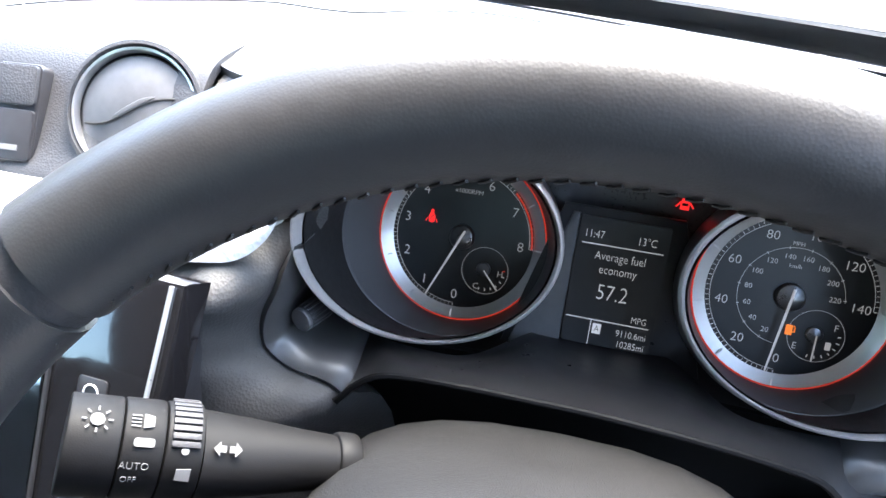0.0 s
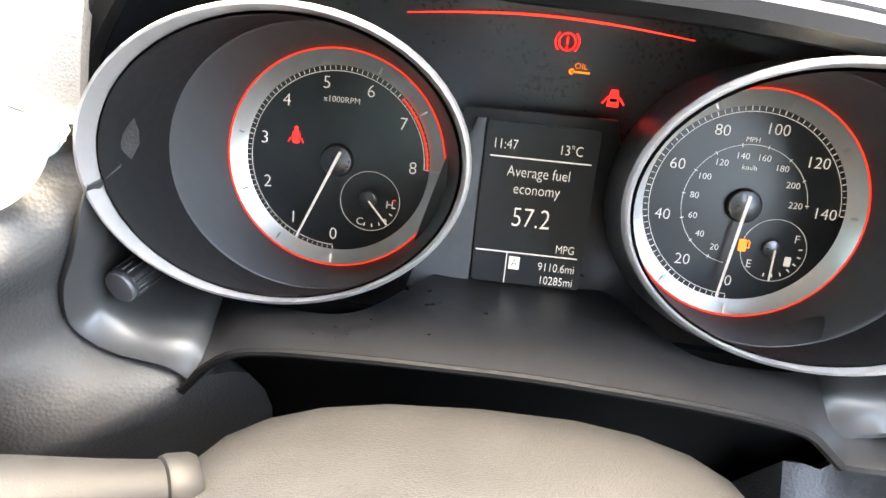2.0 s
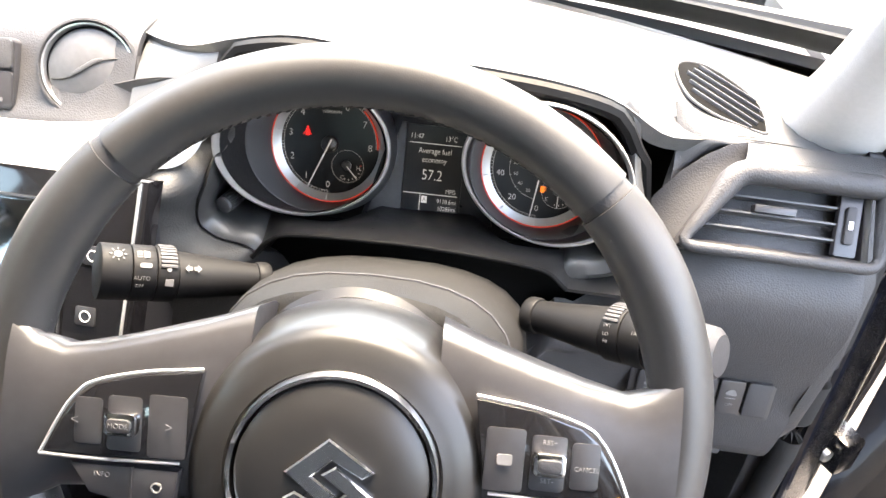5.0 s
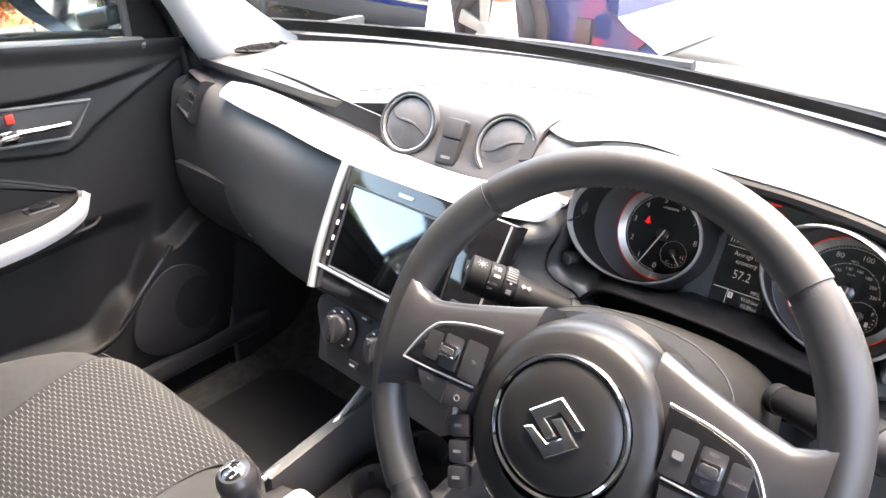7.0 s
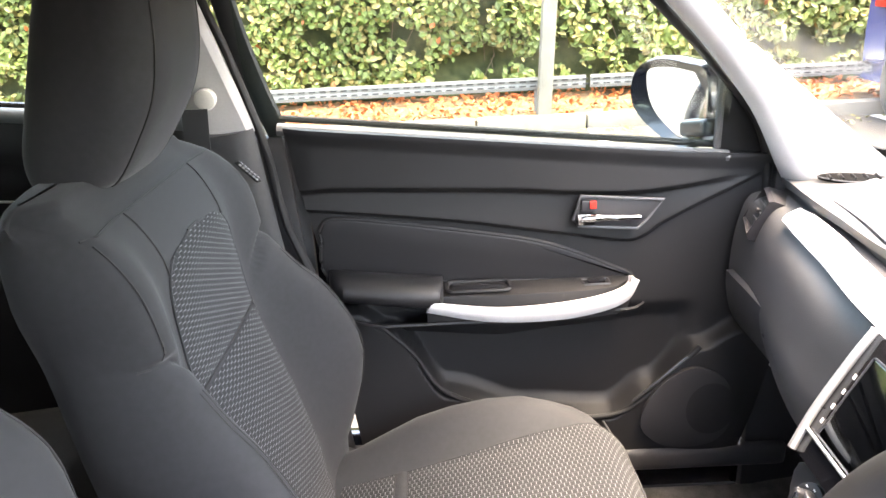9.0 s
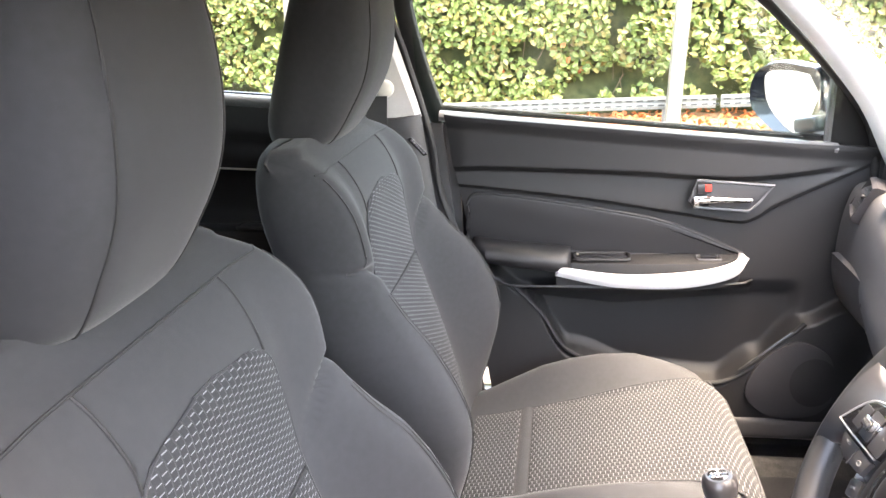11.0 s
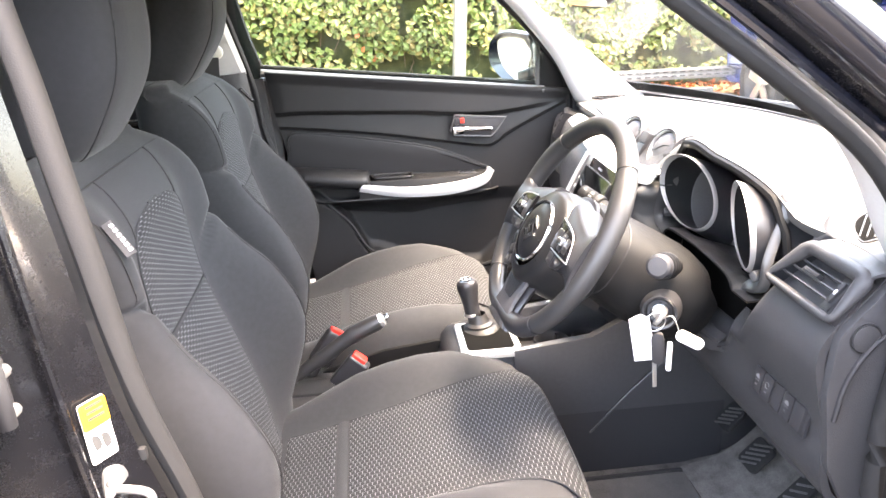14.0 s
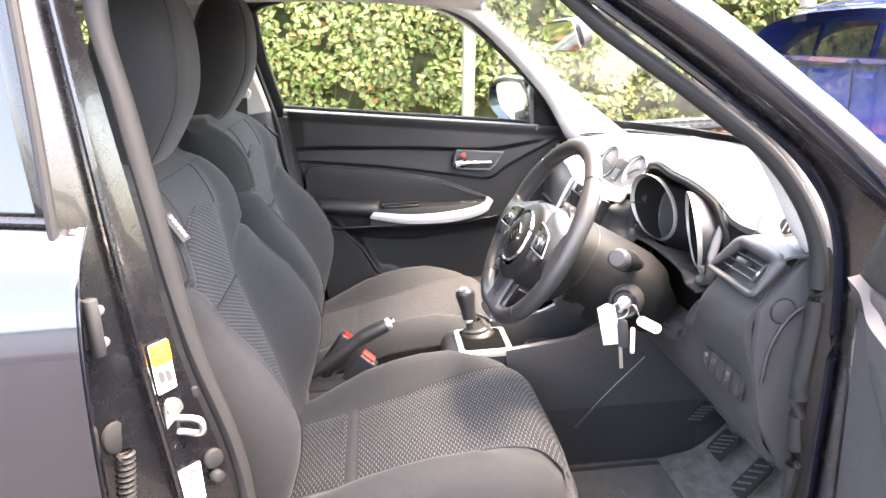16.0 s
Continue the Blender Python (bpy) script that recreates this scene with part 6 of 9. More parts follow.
def dial(key):
    cx, cy, cz = DIALS[key]
    D = basis((cx, cy, cz), (1, 0, 0), up_d, out_d) @ Matrix.Scale(DIAL_K, 4)
    d = part("dial_face", prism([(0.0515 * math.cos(a), 0.0515 * math.sin(a)) for a in (2 * math.pi * i / 64 for i in range(64))], 0.003, at(D, 0, 0, -0.003)), M_DIAL, clu, "black dial face", smooth=False)
    rc = Vector((0.2058, 0.220, 0.9185) if key == "tach" else (0.3905, 0.2185, 0.9195))
    n = 64
    def lerp_ring(t, r, off=0.0):
        c = rc.lerp(Vector((cx, cy, cz)), t)
        u = Vector((0, -0.13, 0.99)).lerp(up_d, t).normalized()
        r = r * lerp(RING_K, DIAL_K, t)
        turn = Vector((1, (0.29 if key == "tach" else -0.29) * (1 - min(1.0, max(0.0, t))), 0))
        return [c + turn * r * math.cos(a) + u * r * math.sin(a) for a in (2 * math.pi * i / n for i in range(n))]
    # chrome ring, turned towards the driver's eye
    part("chrome_ring", rings([lerp_ring(0.05, 0.0652), lerp_ring(0.0, 0.0660), lerp_ring(-0.026, 0.0668), lerp_ring(-0.024, 0.0678), lerp_ring(-0.004, 0.0686), lerp_ring(0.03, 0.0689), lerp_ring(0.08, 0.0684)], cap=False), M_BEZEL, d, "satin silver ring")
    part("black_wall", rings([lerp_ring(0.04, 0.0640), lerp_ring(0.25, 0.0655), lerp_ring(0.52, 0.0660)], cap=False), M_TUBE, d, "dark tube wall")
    part("outer_tube", rings([lerp_ring(0.06, 0.0685), lerp_ring(0.5, 0.069), lerp_ring(1.0, 0.070)], cap=False), M_SMOOTH, d, "satin black outside of the tube")
    part("wall_line", rings([lerp_ring(0.52, 0.0660), lerp_ring(0.526, 0.0655), lerp_ring(0.545, 0.0652)], cap=False), M_DIALGREY, d)
    part("grey_cone", rings([lerp_ring(0.545, 0.0652), lerp_ring(0.8, 0.0625), lerp_ring(0.955, 0.0592)], cap=False), M_DIALGREY, d, "grey cone of the dial")
    part("red_line", rings([lerp_ring(0.945, 0.0592), lerp_ring(0.938, 0.0587), lerp_ring(0.945, 0.0581)], cap=False), M_DIALRED, d, "red rim line")
    part("silver_ring", rings([lerp_ring(0.945, 0.0581), lerp_ring(0.975, 0.0540), lerp_ring(0.995, 0.0505)], cap=False), M_DIALRING, d, "bright silver scale ring")
    lens_z = 0.0012
    def pol(deg, r):
        """Angle clockwise from straight down."""
        a = radians(270 - deg)
        return r * math.cos(a), r * math.sin(a)
    def tick(deg, r0, r1, w, mat, z=lens_z, par=d):
        x, y = pol(deg, (r0 + r1) / 2)
        part("tick", box((r1 - r0, w, 0.0005), at(D, x, y, z, 0, 0, 270 - deg)), mat, par, smooth=False)
    sc = tagged(part("fine_scale", fine_scale(D, 80 if key == "tach" else 70, pol, 0.0482, 0.0503), M_PRINT, d, smooth=False), kind="stuff")
    part("scale_line", tube([at(D, *pol(g, 0.0476), lens_z).translation for g in steps(0, 270, 90)], 0.00016, 4), M_PRINT, d)
    if key == "tach":
        for k in range(9):
            tick(33.75 * k, 0.0520, 0.0575, 0.0011, M_DIALRING if k else M_PRINT, 0.0040)
            x, y = pol(33.75 * k, 0.0415)
            words(str(k), 0.0096, at(D, x, y, lens_z), M_PRINT, d, "numeral")
        words("x1000RPM", 0.0046, at(D, 0.0005, 0.0325, lens_z), M_PRINT, d)
        part("red_zone", tube([at(D, *pol(g, 0.0492), 0.0014).translation for g in steps(222, 270, 20)], 0.0006, 5), M_DIALRED, d, "red zone of the scale")
        sub, ndl = (0.0195, -0.0205), 24.0
        words("H", 0.0060, at(D, 0.0305, -0.0215, lens_z), M_PRINT, d)
        words("C", 0.0060, at(D, 0.0145, -0.0325, lens_z), M_PRINT, d)
        bi = at(D, -0.0235, 0.0115, lens_z)
        part("belt_lamp", prism(soft_outline([(-0.0017, -0.0042), (-0.0021, 0.0), (-0.0010, 0.0024), (0.0010, 0.0024), (0.0024, 0.0), (0.0019, -0.0042)], 3), 0.0004, bi), M_WARNRED, d, "red seat belt lamp", smooth=False)
        part("belt_lamp", lathe([(1e-5, 0.0004), (0.0011, 0.0004), (0.0011, 0)], at(bi, 0, 0.0036, 0), 12), M_WARNRED, d, smooth=False)
        part("belt_lamp", box((0.0075, 0.0005, 0.0006), at(bi, 0, -0.0008, 0.0002, 0, 0, 52)), M_DIAL, d, smooth=False)
        for q in (-1, 1):
            part("belt_lamp", box((0.0006, 0.0026, 0.0004), at(bi, q * 0.0036, -0.0030, 0.0002, 0, 0, q * 24)), M_WARNRED, d, smooth=False)
    else:
        for k in range(8):
            g = 270 / 7 * k
            tick(g, 0.0520, 0.0575, 0.0011, M_DIALRING if k else M_PRINT, 0.0040)
            x, y = pol(g, 0.0405)
            words(str(20 * k), 0.0082, at(D, x, y, lens_z), M_PRINT, d, "numeral")
        for k in range(1, 12):
            g = 270 / 7 * (20 * k / 1.609) / 20
            x, y = pol(g, 0.0255)
            words(str(20 * k), 0.0047, at(D, x, y, lens_z), M_PRINT, d, "numeral")
            tick(g, 0.0302, 0.0320, 0.0003, M_PRINT)
        part("scale_line", tube([at(D, *pol(g, 0.0312), lens_z).translation for g in steps(8, 266, 50)], 0.00013, 4), M_PRINT, d)
        words("MPH", 0.0036, at(D, -0.002, 0.0335, lens_z), M_PRINT, d)
        words("km/h", 0.0038, at(D, -0.001, 0.0195, lens_z), M_PRINT, d)
        sub, ndl = (0.0195, -0.0215), 7.0
        words("F", 0.0060, at(D, 0.0300, -0.0145, lens_z), M_PRINT, d)
        words("E", 0.0060, at(D, 0.0085, -0.0300, lens_z), M_PRINT, d)
        fi = at(D, 0.0035, -0.0205, lens_z)
        part("fuel_lamp", prism(rounded(0.0040, 0.0064, 0.0006, 2), 0.0005, fi), M_WARNAMB, d, "amber fuel lamp", smooth=False)
        part("fuel_lamp", tube([at(fi, x, y, 0.0003).translation for x, y in ((0.002, -0.001), (0.0034, -0.001), (0.0034, 0.002), (0.0024, 0.003))], 0.0004, 4), M_WARNAMB, d, smooth=False)
        part("fuel_symbol", prism(rounded(0.0032, 0.0050, 0.0005, 2), 0.0004, at(D, 0.0275, -0.0265, lens_z)), M_PRINT, d, smooth=False)
    # small lower gauge
    S = at(D, sub[0], sub[1], 0)
    part("small_gauge_line", tube([at(S, 0.0165 * math.cos(a), 0.0165 * math.sin(a), lens_z).translation for a in (2 * math.pi * i / 48 for i in range(48))], 0.00013, 4, True), M_PRINT, d)
    for i in range(7):
        a = radians(-100 + 18 * i)
        part("small_tick", box((0.0018, 0.0006, 0.0004), at(S, 0.0135 * math.cos(a), 0.0135 * math.sin(a), lens_z, 0, 0, math.degrees(a))), M_DIALRED if (key == "tach" and i == 6) else M_PRINT, d, smooth=False)
    part("small_hub", cyl(0.0050, 0.003, at(S, -0.001, 0.001, 0), 0.001, 24), M_HUB, d)
    a = -48 if key == "tach" else -90
    part("small_needle", box((0.0165, 0.0009, 0.0008), at(S, 0.0075 * math.cos(radians(a)), 0.0075 * math.sin(radians(a)), 0.0036, 0, 0, a), 0.0002, 1), M_PRINT, d, "short white needle")
    # main hub and needle
    part("hub", lathe([(1e-5, 0.0056), (0.0035, 0.0053), (0.0080, 0.0040), (0.0088, 0.0028), (0.0090, 0.0)], D, 40), M_HUB, d, "dark needle hub")
    x, y = pol(ndl, 0.0200)
    part("needle", prism([(-0.026, 0.0008), (0.028, 0.00045), (0.030, 0), (0.028, -0.00045), (-0.026, -0.0008)], 0.0010, at(D, x, y, 0.0058, 0, 0, 270 - ndl)), M_PRINT, d, "white needle", smooth=False)


def fine_scale(D, n, pol, r0, r1):
    b = bmesh.new()
    for k in range(n + 1):
        g = 270 * k / n
        x, y = pol(g, (r0 + r1) / 2)
        box((r1 - r0, 0.00022 if k % 5 else 0.0004, 0.0004), at(D, x, y, 0.0012, 0, 0, 270 - g), bm=b)
    return b


dial("tach")
dial("speed")

# ---- display between the dials ----
LC = basis((0.2985, 0.2965, 0.8735), (1, 0.017, 0), (0, 0.3256, 0.9455), (0, -0.9455, 0.3256)) @ Matrix.Diagonal((0.855, 1.05, 1, 1))
lcd = part("display", prism(rounded(0.060, 0.072, 0.0015, 2), 0.002, at(LC, 0, 0, -0.0015)), M_LCD, clu, "small lit trip display", smooth=False)
part("display_surround", prism([(-0.043, 0.041), (0.038, 0.041), (0.066, -0.045), (-0.072, -0.045)], 0.004, at(LC, 0, 0, -0.0075), 0.001), M_SMOOTH, clu, "black display surround")
part("display_cheek", prism([(-0.0312, 0.037), (-0.0312, -0.043), (-0.066, -0.043), (-0.036, 0.037)], 0.003, at(LC, 0, 0, -0.0035), 0.0005), M_DIALGREY, clu, "grey display cheek")
TZ = 0.0010
for t_, x, y, s_, al in (("11:47", -0.0265, 0.0265, 0.0062, "LEFT"), ("13\u00b0C", 0.0155, 0.0262, 0.0062, "CENTER"), ("Average fuel", 0.0, 0.0150, 0.0068, "CENTER"), ("economy", 0.0, 0.0075, 0.0068, "CENTER"), ("57.2", -0.001, -0.0055, 0.0126, "CENTER"), ("MPG", 0.025, -0.0180, 0.0052, "RIGHT"), ("9110.6mi", 0.0265, -0.0268, 0.0055, "RIGHT"), ("10285mi", 0.0265, -0.0330, 0.0055, "RIGHT")):
    words(t_, s_, at(LC, x, y, TZ), M_LCDTEXT, lcd, align=al)
part("rule", box((0.054, 0.0005, 0.0003), at(LC, 0, 0.0212, TZ)), M_LCDTEXT, lcd, smooth=False)
part("rule", box((0.056, 0.0005, 0.0003), at(LC, -0.001, -0.0214, TZ)), M_LCDTEXT, lcd, smooth=False)
part("rule", box((0.0005, 0.014, 0.0003), at(LC, -0.0115, -0.0288, TZ)), M_LCDTEXT, lcd, smooth=False)
part("trip_box", box((0.0058, 0.0058, 0.0003), at(LC, -0.0070, -0.0262, TZ)), M_LCDTEXT, lcd, smooth=False)
words("A", 0.0055, at(LC, -0.0070, -0.0262, TZ + 0.0003), M_LCD, lcd)
# warning lamps on the panel above
WL = basis((0.297, 0.3315, 0.931), (1, 0, 0), (0, 0.24, 0.97), (0, -0.97, 0.24))
BK = at(WL, 0.0072, 0.0095, 0.0)
part("brake_lamp", tube([at(BK, 0.0038 * math.cos(a), 0.0038 * math.sin(a), 0).translation for a in (2 * math.pi * i / 20 for i in range(20))], 0.0005, 4, True), M_WARNRED, clu, "red brake lamp")
for s in (-1, 1):
    part("brake_lamp", tube([at(BK, s * 0.0054 * math.cos(a), 0.0054 * math.sin(a), 0).translation for a in steps(-0.8, 0.8, 6)], 0.0005, 4), M_WARNRED, clu, "red brake lamp")
part("brake_lamp", box((0.0010, 0.0036, 0.0004), at(BK, 0, 0.0006, 0)), M_WARNRED, clu, smooth=False)
part("brake_lamp", box((0.0010, 0.0010, 0.0004), at(BK, 0, -0.0024, 0)), M_WARNRED, clu, smooth=False)
words("OIL", 0.0038, at(WL, 0.0150, -0.0008, 0), M_WARNAMB, clu, label="amber oil lamp")
part("oil_lamp", box((0.0076, 0.0008, 0.0004), at(WL, 0.0155, -0.0034, 0)), M_WARNAMB, clu, "amber spanner sign", smooth=False)
part("oil_lamp", tube([at(WL, 0.0110 + 0.0010 * math.cos(a), -0.0034 + 0.0010 * math.sin(a), 0).translation for a in steps(0.8, 5.4, 8)], 0.0004, 4), M_WARNAMB, clu, smooth=False)
DO = at(WL, 0.0320, -0.0135, 0)
part("door_lamp", prism([(-0.0016, 0.004), (0.0016, 0.004), (0.0026, 0.0), (0.0026, -0.004), (-0.0026, -0.004), (-0.0026, 0.0)], 0.0004, DO), M_WARNRED, clu, "red open door lamp", smooth=False)
for s in (-1, 1):
    part("door_lamp", tube([at(DO, s * 0.0026, 0.0005, 0.0003).translation, at(DO, s * 0.0050, -0.0026, 0.0003).translation], 0.0005, 4), M_WARNRED, clu, smooth=False)
part("door_lamp", box((0.0034, 0.0016, 0.0006), at(DO, 0, -0.0008, 0.0002)), M_DIAL, clu, smooth=False)
# ---- steering wheel ----
TILT_W, TURN_W = radians(30.4), radians(3.5)
WR = 0.1648
WC = Vector((0.2965, -0.0245, 0.9096))
WM = Matrix.Translation(WC) @ Matrix.Rotation(TURN_W, 4, "Z") @ basis((0, 0, 0), (1, 0, 0), (0, math.sin(TILT_W), math.cos(TILT_W)), (0, -math.cos(TILT_W), math.sin(TILT_W)))
WH = WM @ pose(0.001, -0.021, 0.010)        # hub and spokes sit below the middle of the rim
wheel = thing("steering_wheel", "black leather steering wheel with silver-trimmed spokes and a round hub", "steering wheel", tuple(WC - Vector((0, -0.08, 0.15))))


def rim_r(a):
    """Rim radius at an angle, flattened at the bottom."""
    flat = 0.158 / max(0.2, -math.sin(a)) if math.sin(a) < -0.5 else 1.0
    return -math.log(math.exp(-WR * 160) + math.exp(-flat * 160)) / 160 if flat < 0.4 else WR


def rim_loop(a0, a1, n, r0=0.0144, wide=1.04):
    loops = []
    for i in range(n + 1):
        a = a0 + (a1 - a0) * i / n
        c = Vector((rim_r(a) * math.cos(a), rim_r(a) * math.sin(a), 0))
        rd = Vector((math.cos(a), math.sin(a), 0))
        # thumb swell at ten-to-two
        sw = 1 + 0.10 * math.exp(-((abs(abs(math.degrees(a) - 90) - 62)) / 16) ** 2)
        loops.append([WM @ (c + rd * (r0 * wide * sw * math.cos(b)) + Vector((0, 0, r0 * sw * math.sin(b)))) for b in (2 * math.pi * k / 22 for k in range(22))])
    return loops


def closed_skin(loops):
    b = rings(loops, cap=True)
    bmesh.ops.recalc_face_normals(b, faces=b.faces[:])
    return b


part("rim", closed_skin(rim_loop(radians(46), radians(134), 60)), M_LEATHER, wheel, "upper leather of the rim")
part("rim", closed_skin(rim_loop(radians(136), radians(227), 60)), M_LEATHER, wheel, "side leather of the rim")
part("rim", closed_skin(rim_loop(radians(-47), radians(44), 60)), M_LEATHER, wheel, "side leather of the rim")
part("rim", closed_skin(rim_loop(radians(229), radians(311), 60)), M_SMOOTH, wheel, "smooth lower rim")
part("rim_core", closed_skin(rim_loop(0, 2 * math.pi, 120, 0.0132)), M_DARK, wheel, "dark core at the seams")
# stitching on the inner edge of the leather
for a0, a1, nn in ((48, 132, 46), (138, 205, 36), (-25, 42, 36)):
    for i in range(nn):
        a = radians(lerp(a0, a1, i / (nn - 1)))
        c = Vector((rim_r(a) * math.cos(a), rim_r(a) * math.sin(a), 0))
        rd, tg_ = Vector((math.cos(a), math.sin(a), 0)), Vector((-math.sin(a), math.cos(a), 0))
        p = c - rd * 0.0145 * 1.04 + Vector((0, 0, 0.0015))
        part("stitch", tube([WM @ (p - tg_ * 0.0014 + Vector((0, 0, 0.0014))), WM @ (p - rd * 0.0002), WM @ (p + tg_ * 0.0014 - Vector((0, 0, 0.0014)))], 0.0004, 5), M_LEATHER, wheel)

# hub
HUBZ = 0.020
shell = lathe([(0.030, -0.090), (0.070, -0.088), (0.0765, -0.080), (0.0775, -0.050), (0.0765, -0.018), (0.0735, -0.002), (0.0695, 0.007), (0.0640, 0.0115), (0.056, 0.0135), (0.0512, 0.0150), (0.050, HUBZ - 0.007)], Matrix.Identity(4), 72)
for v_ in shell.verts:
    v_.co.y *= 1.13 if v_.co.y < 0 else 0.98
shell.transform(WH)
part("hub_shell", shell, M_SHELF, wheel, "satin black hub shell")
hub = part("horn_pad", lathe([(1e-5, HUBZ + 0.003), (0.025, HUBZ + 0.002), (0.040, HUBZ), (0.0450, HUBZ - 0.003), (0.0455, HUBZ - 0.008)], at(WH, 0, 0, 0), 56), M_SHELF, wheel, "round satin horn pad")
part("hub_ring", lathe([(0.0458, HUBZ - 0.008), (0.0466, HUBZ - 0.0015), (0.0486, HUBZ - 0.0005), (0.0500, HUBZ - 0.004), (0.0500, HUBZ - 0.008)], at(WH, 0, 0, 0), 64), M_CHROME, wheel, "bright ring round the horn pad")
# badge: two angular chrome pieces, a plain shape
BD = at(WH, 0, 0, HUBZ + 0.002)
for k in (0, 1):
    B2 = at(BD, 0, 0, 0, 0, 0, 180 * k)
    part("badge", prism([(-0.0205, 0.0045), (-0.001, 0.0215), (0.0205, 0.0075), (0.0150, 0.0040), (0.001, 0.0110), (-0.0075, 0.0035), (0.004, -0.0045), (-0.003, -0.0090)], 0.003, B2, 0.0008, seg=1), M_CHROME, wheel, "angular chrome badge piece", smooth=False)


def spoke(s):
    """Side spoke with its button pod."""
    def o(pts):
        return [(s * x, y) for x, y in pts]
    def section(x, cy, h, cz, deep):
        out = []
        for b in (2 * math.pi * k / 24 for k in range(24)):
            back = deep * abs(math.sin(b)) ** 0.7 * (0.55 + 0.45 * math.cos(b))
            out.append(WH @ Vector((s * x, cy + h * math.cos(b), cz + (0.013 * math.sin(b) if math.sin(b) > 0 else -0.010 * abs(math.sin(b)) - back))))
        return out
    sp = rings([section(*q) for q in ((0.045, 0.012, 0.060, -0.008, 0.075), (0.066, 0.018, 0.046, -0.005, 0.068), (0.090, 0.016, 0.041, -0.003, 0.056), (0.115, 0.014, 0.036, -0.003, 0.042), (0.135, 0.011, 0.035, -0.003, 0.026), (0.148, 0.010, 0.041, -0.002, 0.012), (0.158, 0.010, 0.052, -0.002, 0.002))])
    bmesh.ops.recalc_face_normals(sp, faces=sp.faces[:])
    q = part("spoke", sp, M_SMOOTH, wheel, "satin black spoke")
    zt = 0.0115
    pod = o([(0.063, 0.0425), (0.090, 0.0390), (0.112, 0.0330), (0.120, 0.0270), (0.127, 0.0165), (0.1355, -0.0008), (0.100, -0.0008), (0.070, 0.0)])
    part("button_pod", prism(pod if s > 0 else pod[::-1], 0.005, at(WH, 0, 0, zt - 0.003), 0.001), M_PIANO, q, "gloss black button pod")
    upper = [(0.063, 0.0440), (0.090, 0.0405), (0.113, 0.0342), (0.1215, 0.0278), (0.1288, 0.0170), (0.1380, -0.0024)]
    lower = [(0.1380, -0.0024), (0.110, -0.0027), (0.072, -0.0015)]
    part("pod_trim", tube(smooth_line([WH @ Vector((s * x, y, zt + 0.001)) for x, y in upper], 6), 0.00085, 8), M_SILVER, q, "satin silver trim line")
    part("pod_trim", tube(smooth_line([WH @ Vector((s * x, y, zt + 0.001)) for x, y in lower], 6), 0.00085, 8), M_SILVER, q, "satin silver trim line")
    xc = 0.098
    part("rocker", prism(rounded(0.015, 0.011, 0.0025), 0.006, at(WH, s * xc, 0.0165, zt + 0.002), 0.0015), M_CHROME, q, "chrome-framed rocker")
    part("rocker_face", prism(rounded(0.011, 0.006, 0.002), 0.0022, at(WH, s * xc, 0.0165, zt + 0.0072), 0.0006), M_DARK, q)
    for dx, bw, bh in ((0.078, 0.018, 0.030), (0.098, 0.016, 0.026), (0.115, 0.013, 0.022)):
        part("button", prism(rounded(bw, bh, 0.002), 0.0006, at(WH, s * dx, 0.0155, zt + 0.0018), 0.0003), M_SMOOTH, q)
    low = o([(0.072, -0.0055), (0.124, -0.0055), (0.114, -0.0195), (0.100, -0.0225), (0.074, -0.0205)])
    low = low if s > 0 else low[::-1]
    part("lower_keys", prism(low, 0.005, at(WH, 0, 0, zt - 0.004), 0.002), M_SMOOTH, q, "dark lower keys")
    part("key_gap", box((0.0010, 0.018, 0.002), at(WH, s * 0.094, -0.014, zt + 0.0008)), M_DARK, q)
    tx = zt + 0.0095
    if s < 0:
        words("MODE", 0.0034, at(WH, -xc, 0.0165, tx), M_SYMBOL, q)
        for dx, t_ in ((-0.121, "<"), (-0.077, ">")):
            words(t_, 0.007, at(WH, dx, 0.0155, zt + 0.0031), M_SYMBOL, q)
        words("INFO", 0.0034, at(WH, -0.108, -0.010, zt + 0.0012), M_SYMBOL, q)
        part("symbol", tube([at(WH, -0.082 + 0.0022 * math.cos(a), -0.014 + 0.0022 * math.sin(a), zt + 0.0015).translation for a in (2 * math.pi * i / 10 for i in range(10))], 0.0006, 4, True), M_SYMBOL, q, smooth=False)
    else:
        words("RES+", 0.0032, at(WH, xc, 0.0255, zt + 0.003), M_SYMBOL, q)
        words("SET-", 0.0032, at(WH, xc, 0.0075, zt + 0.003), M_SYMBOL, q)
        words("CANCEL", 0.0030, at(WH, 0.1155, 0.0145, zt + 0.0032), M_SYMBOL, q)
        words("LIMIT", 0.0034, at(WH, 0.078, -0.016, zt + 0.0012), M_SYMBOL, q)
        part("symbol", prism(rounded(0.006, 0.004, 0.001, 2), 0.0005, at(WH, 0.108, -0.012, zt + 0.001)), M_SYMBOL, q, smooth=False)
        part("symbol", prism(rounded(0.007, 0.005, 0.001, 2), 0.0005, at(WH, 0.078, 0.016, zt + 0.003)), M_SYMBOL, q, smooth=False)


spoke(-1)
spoke(1)
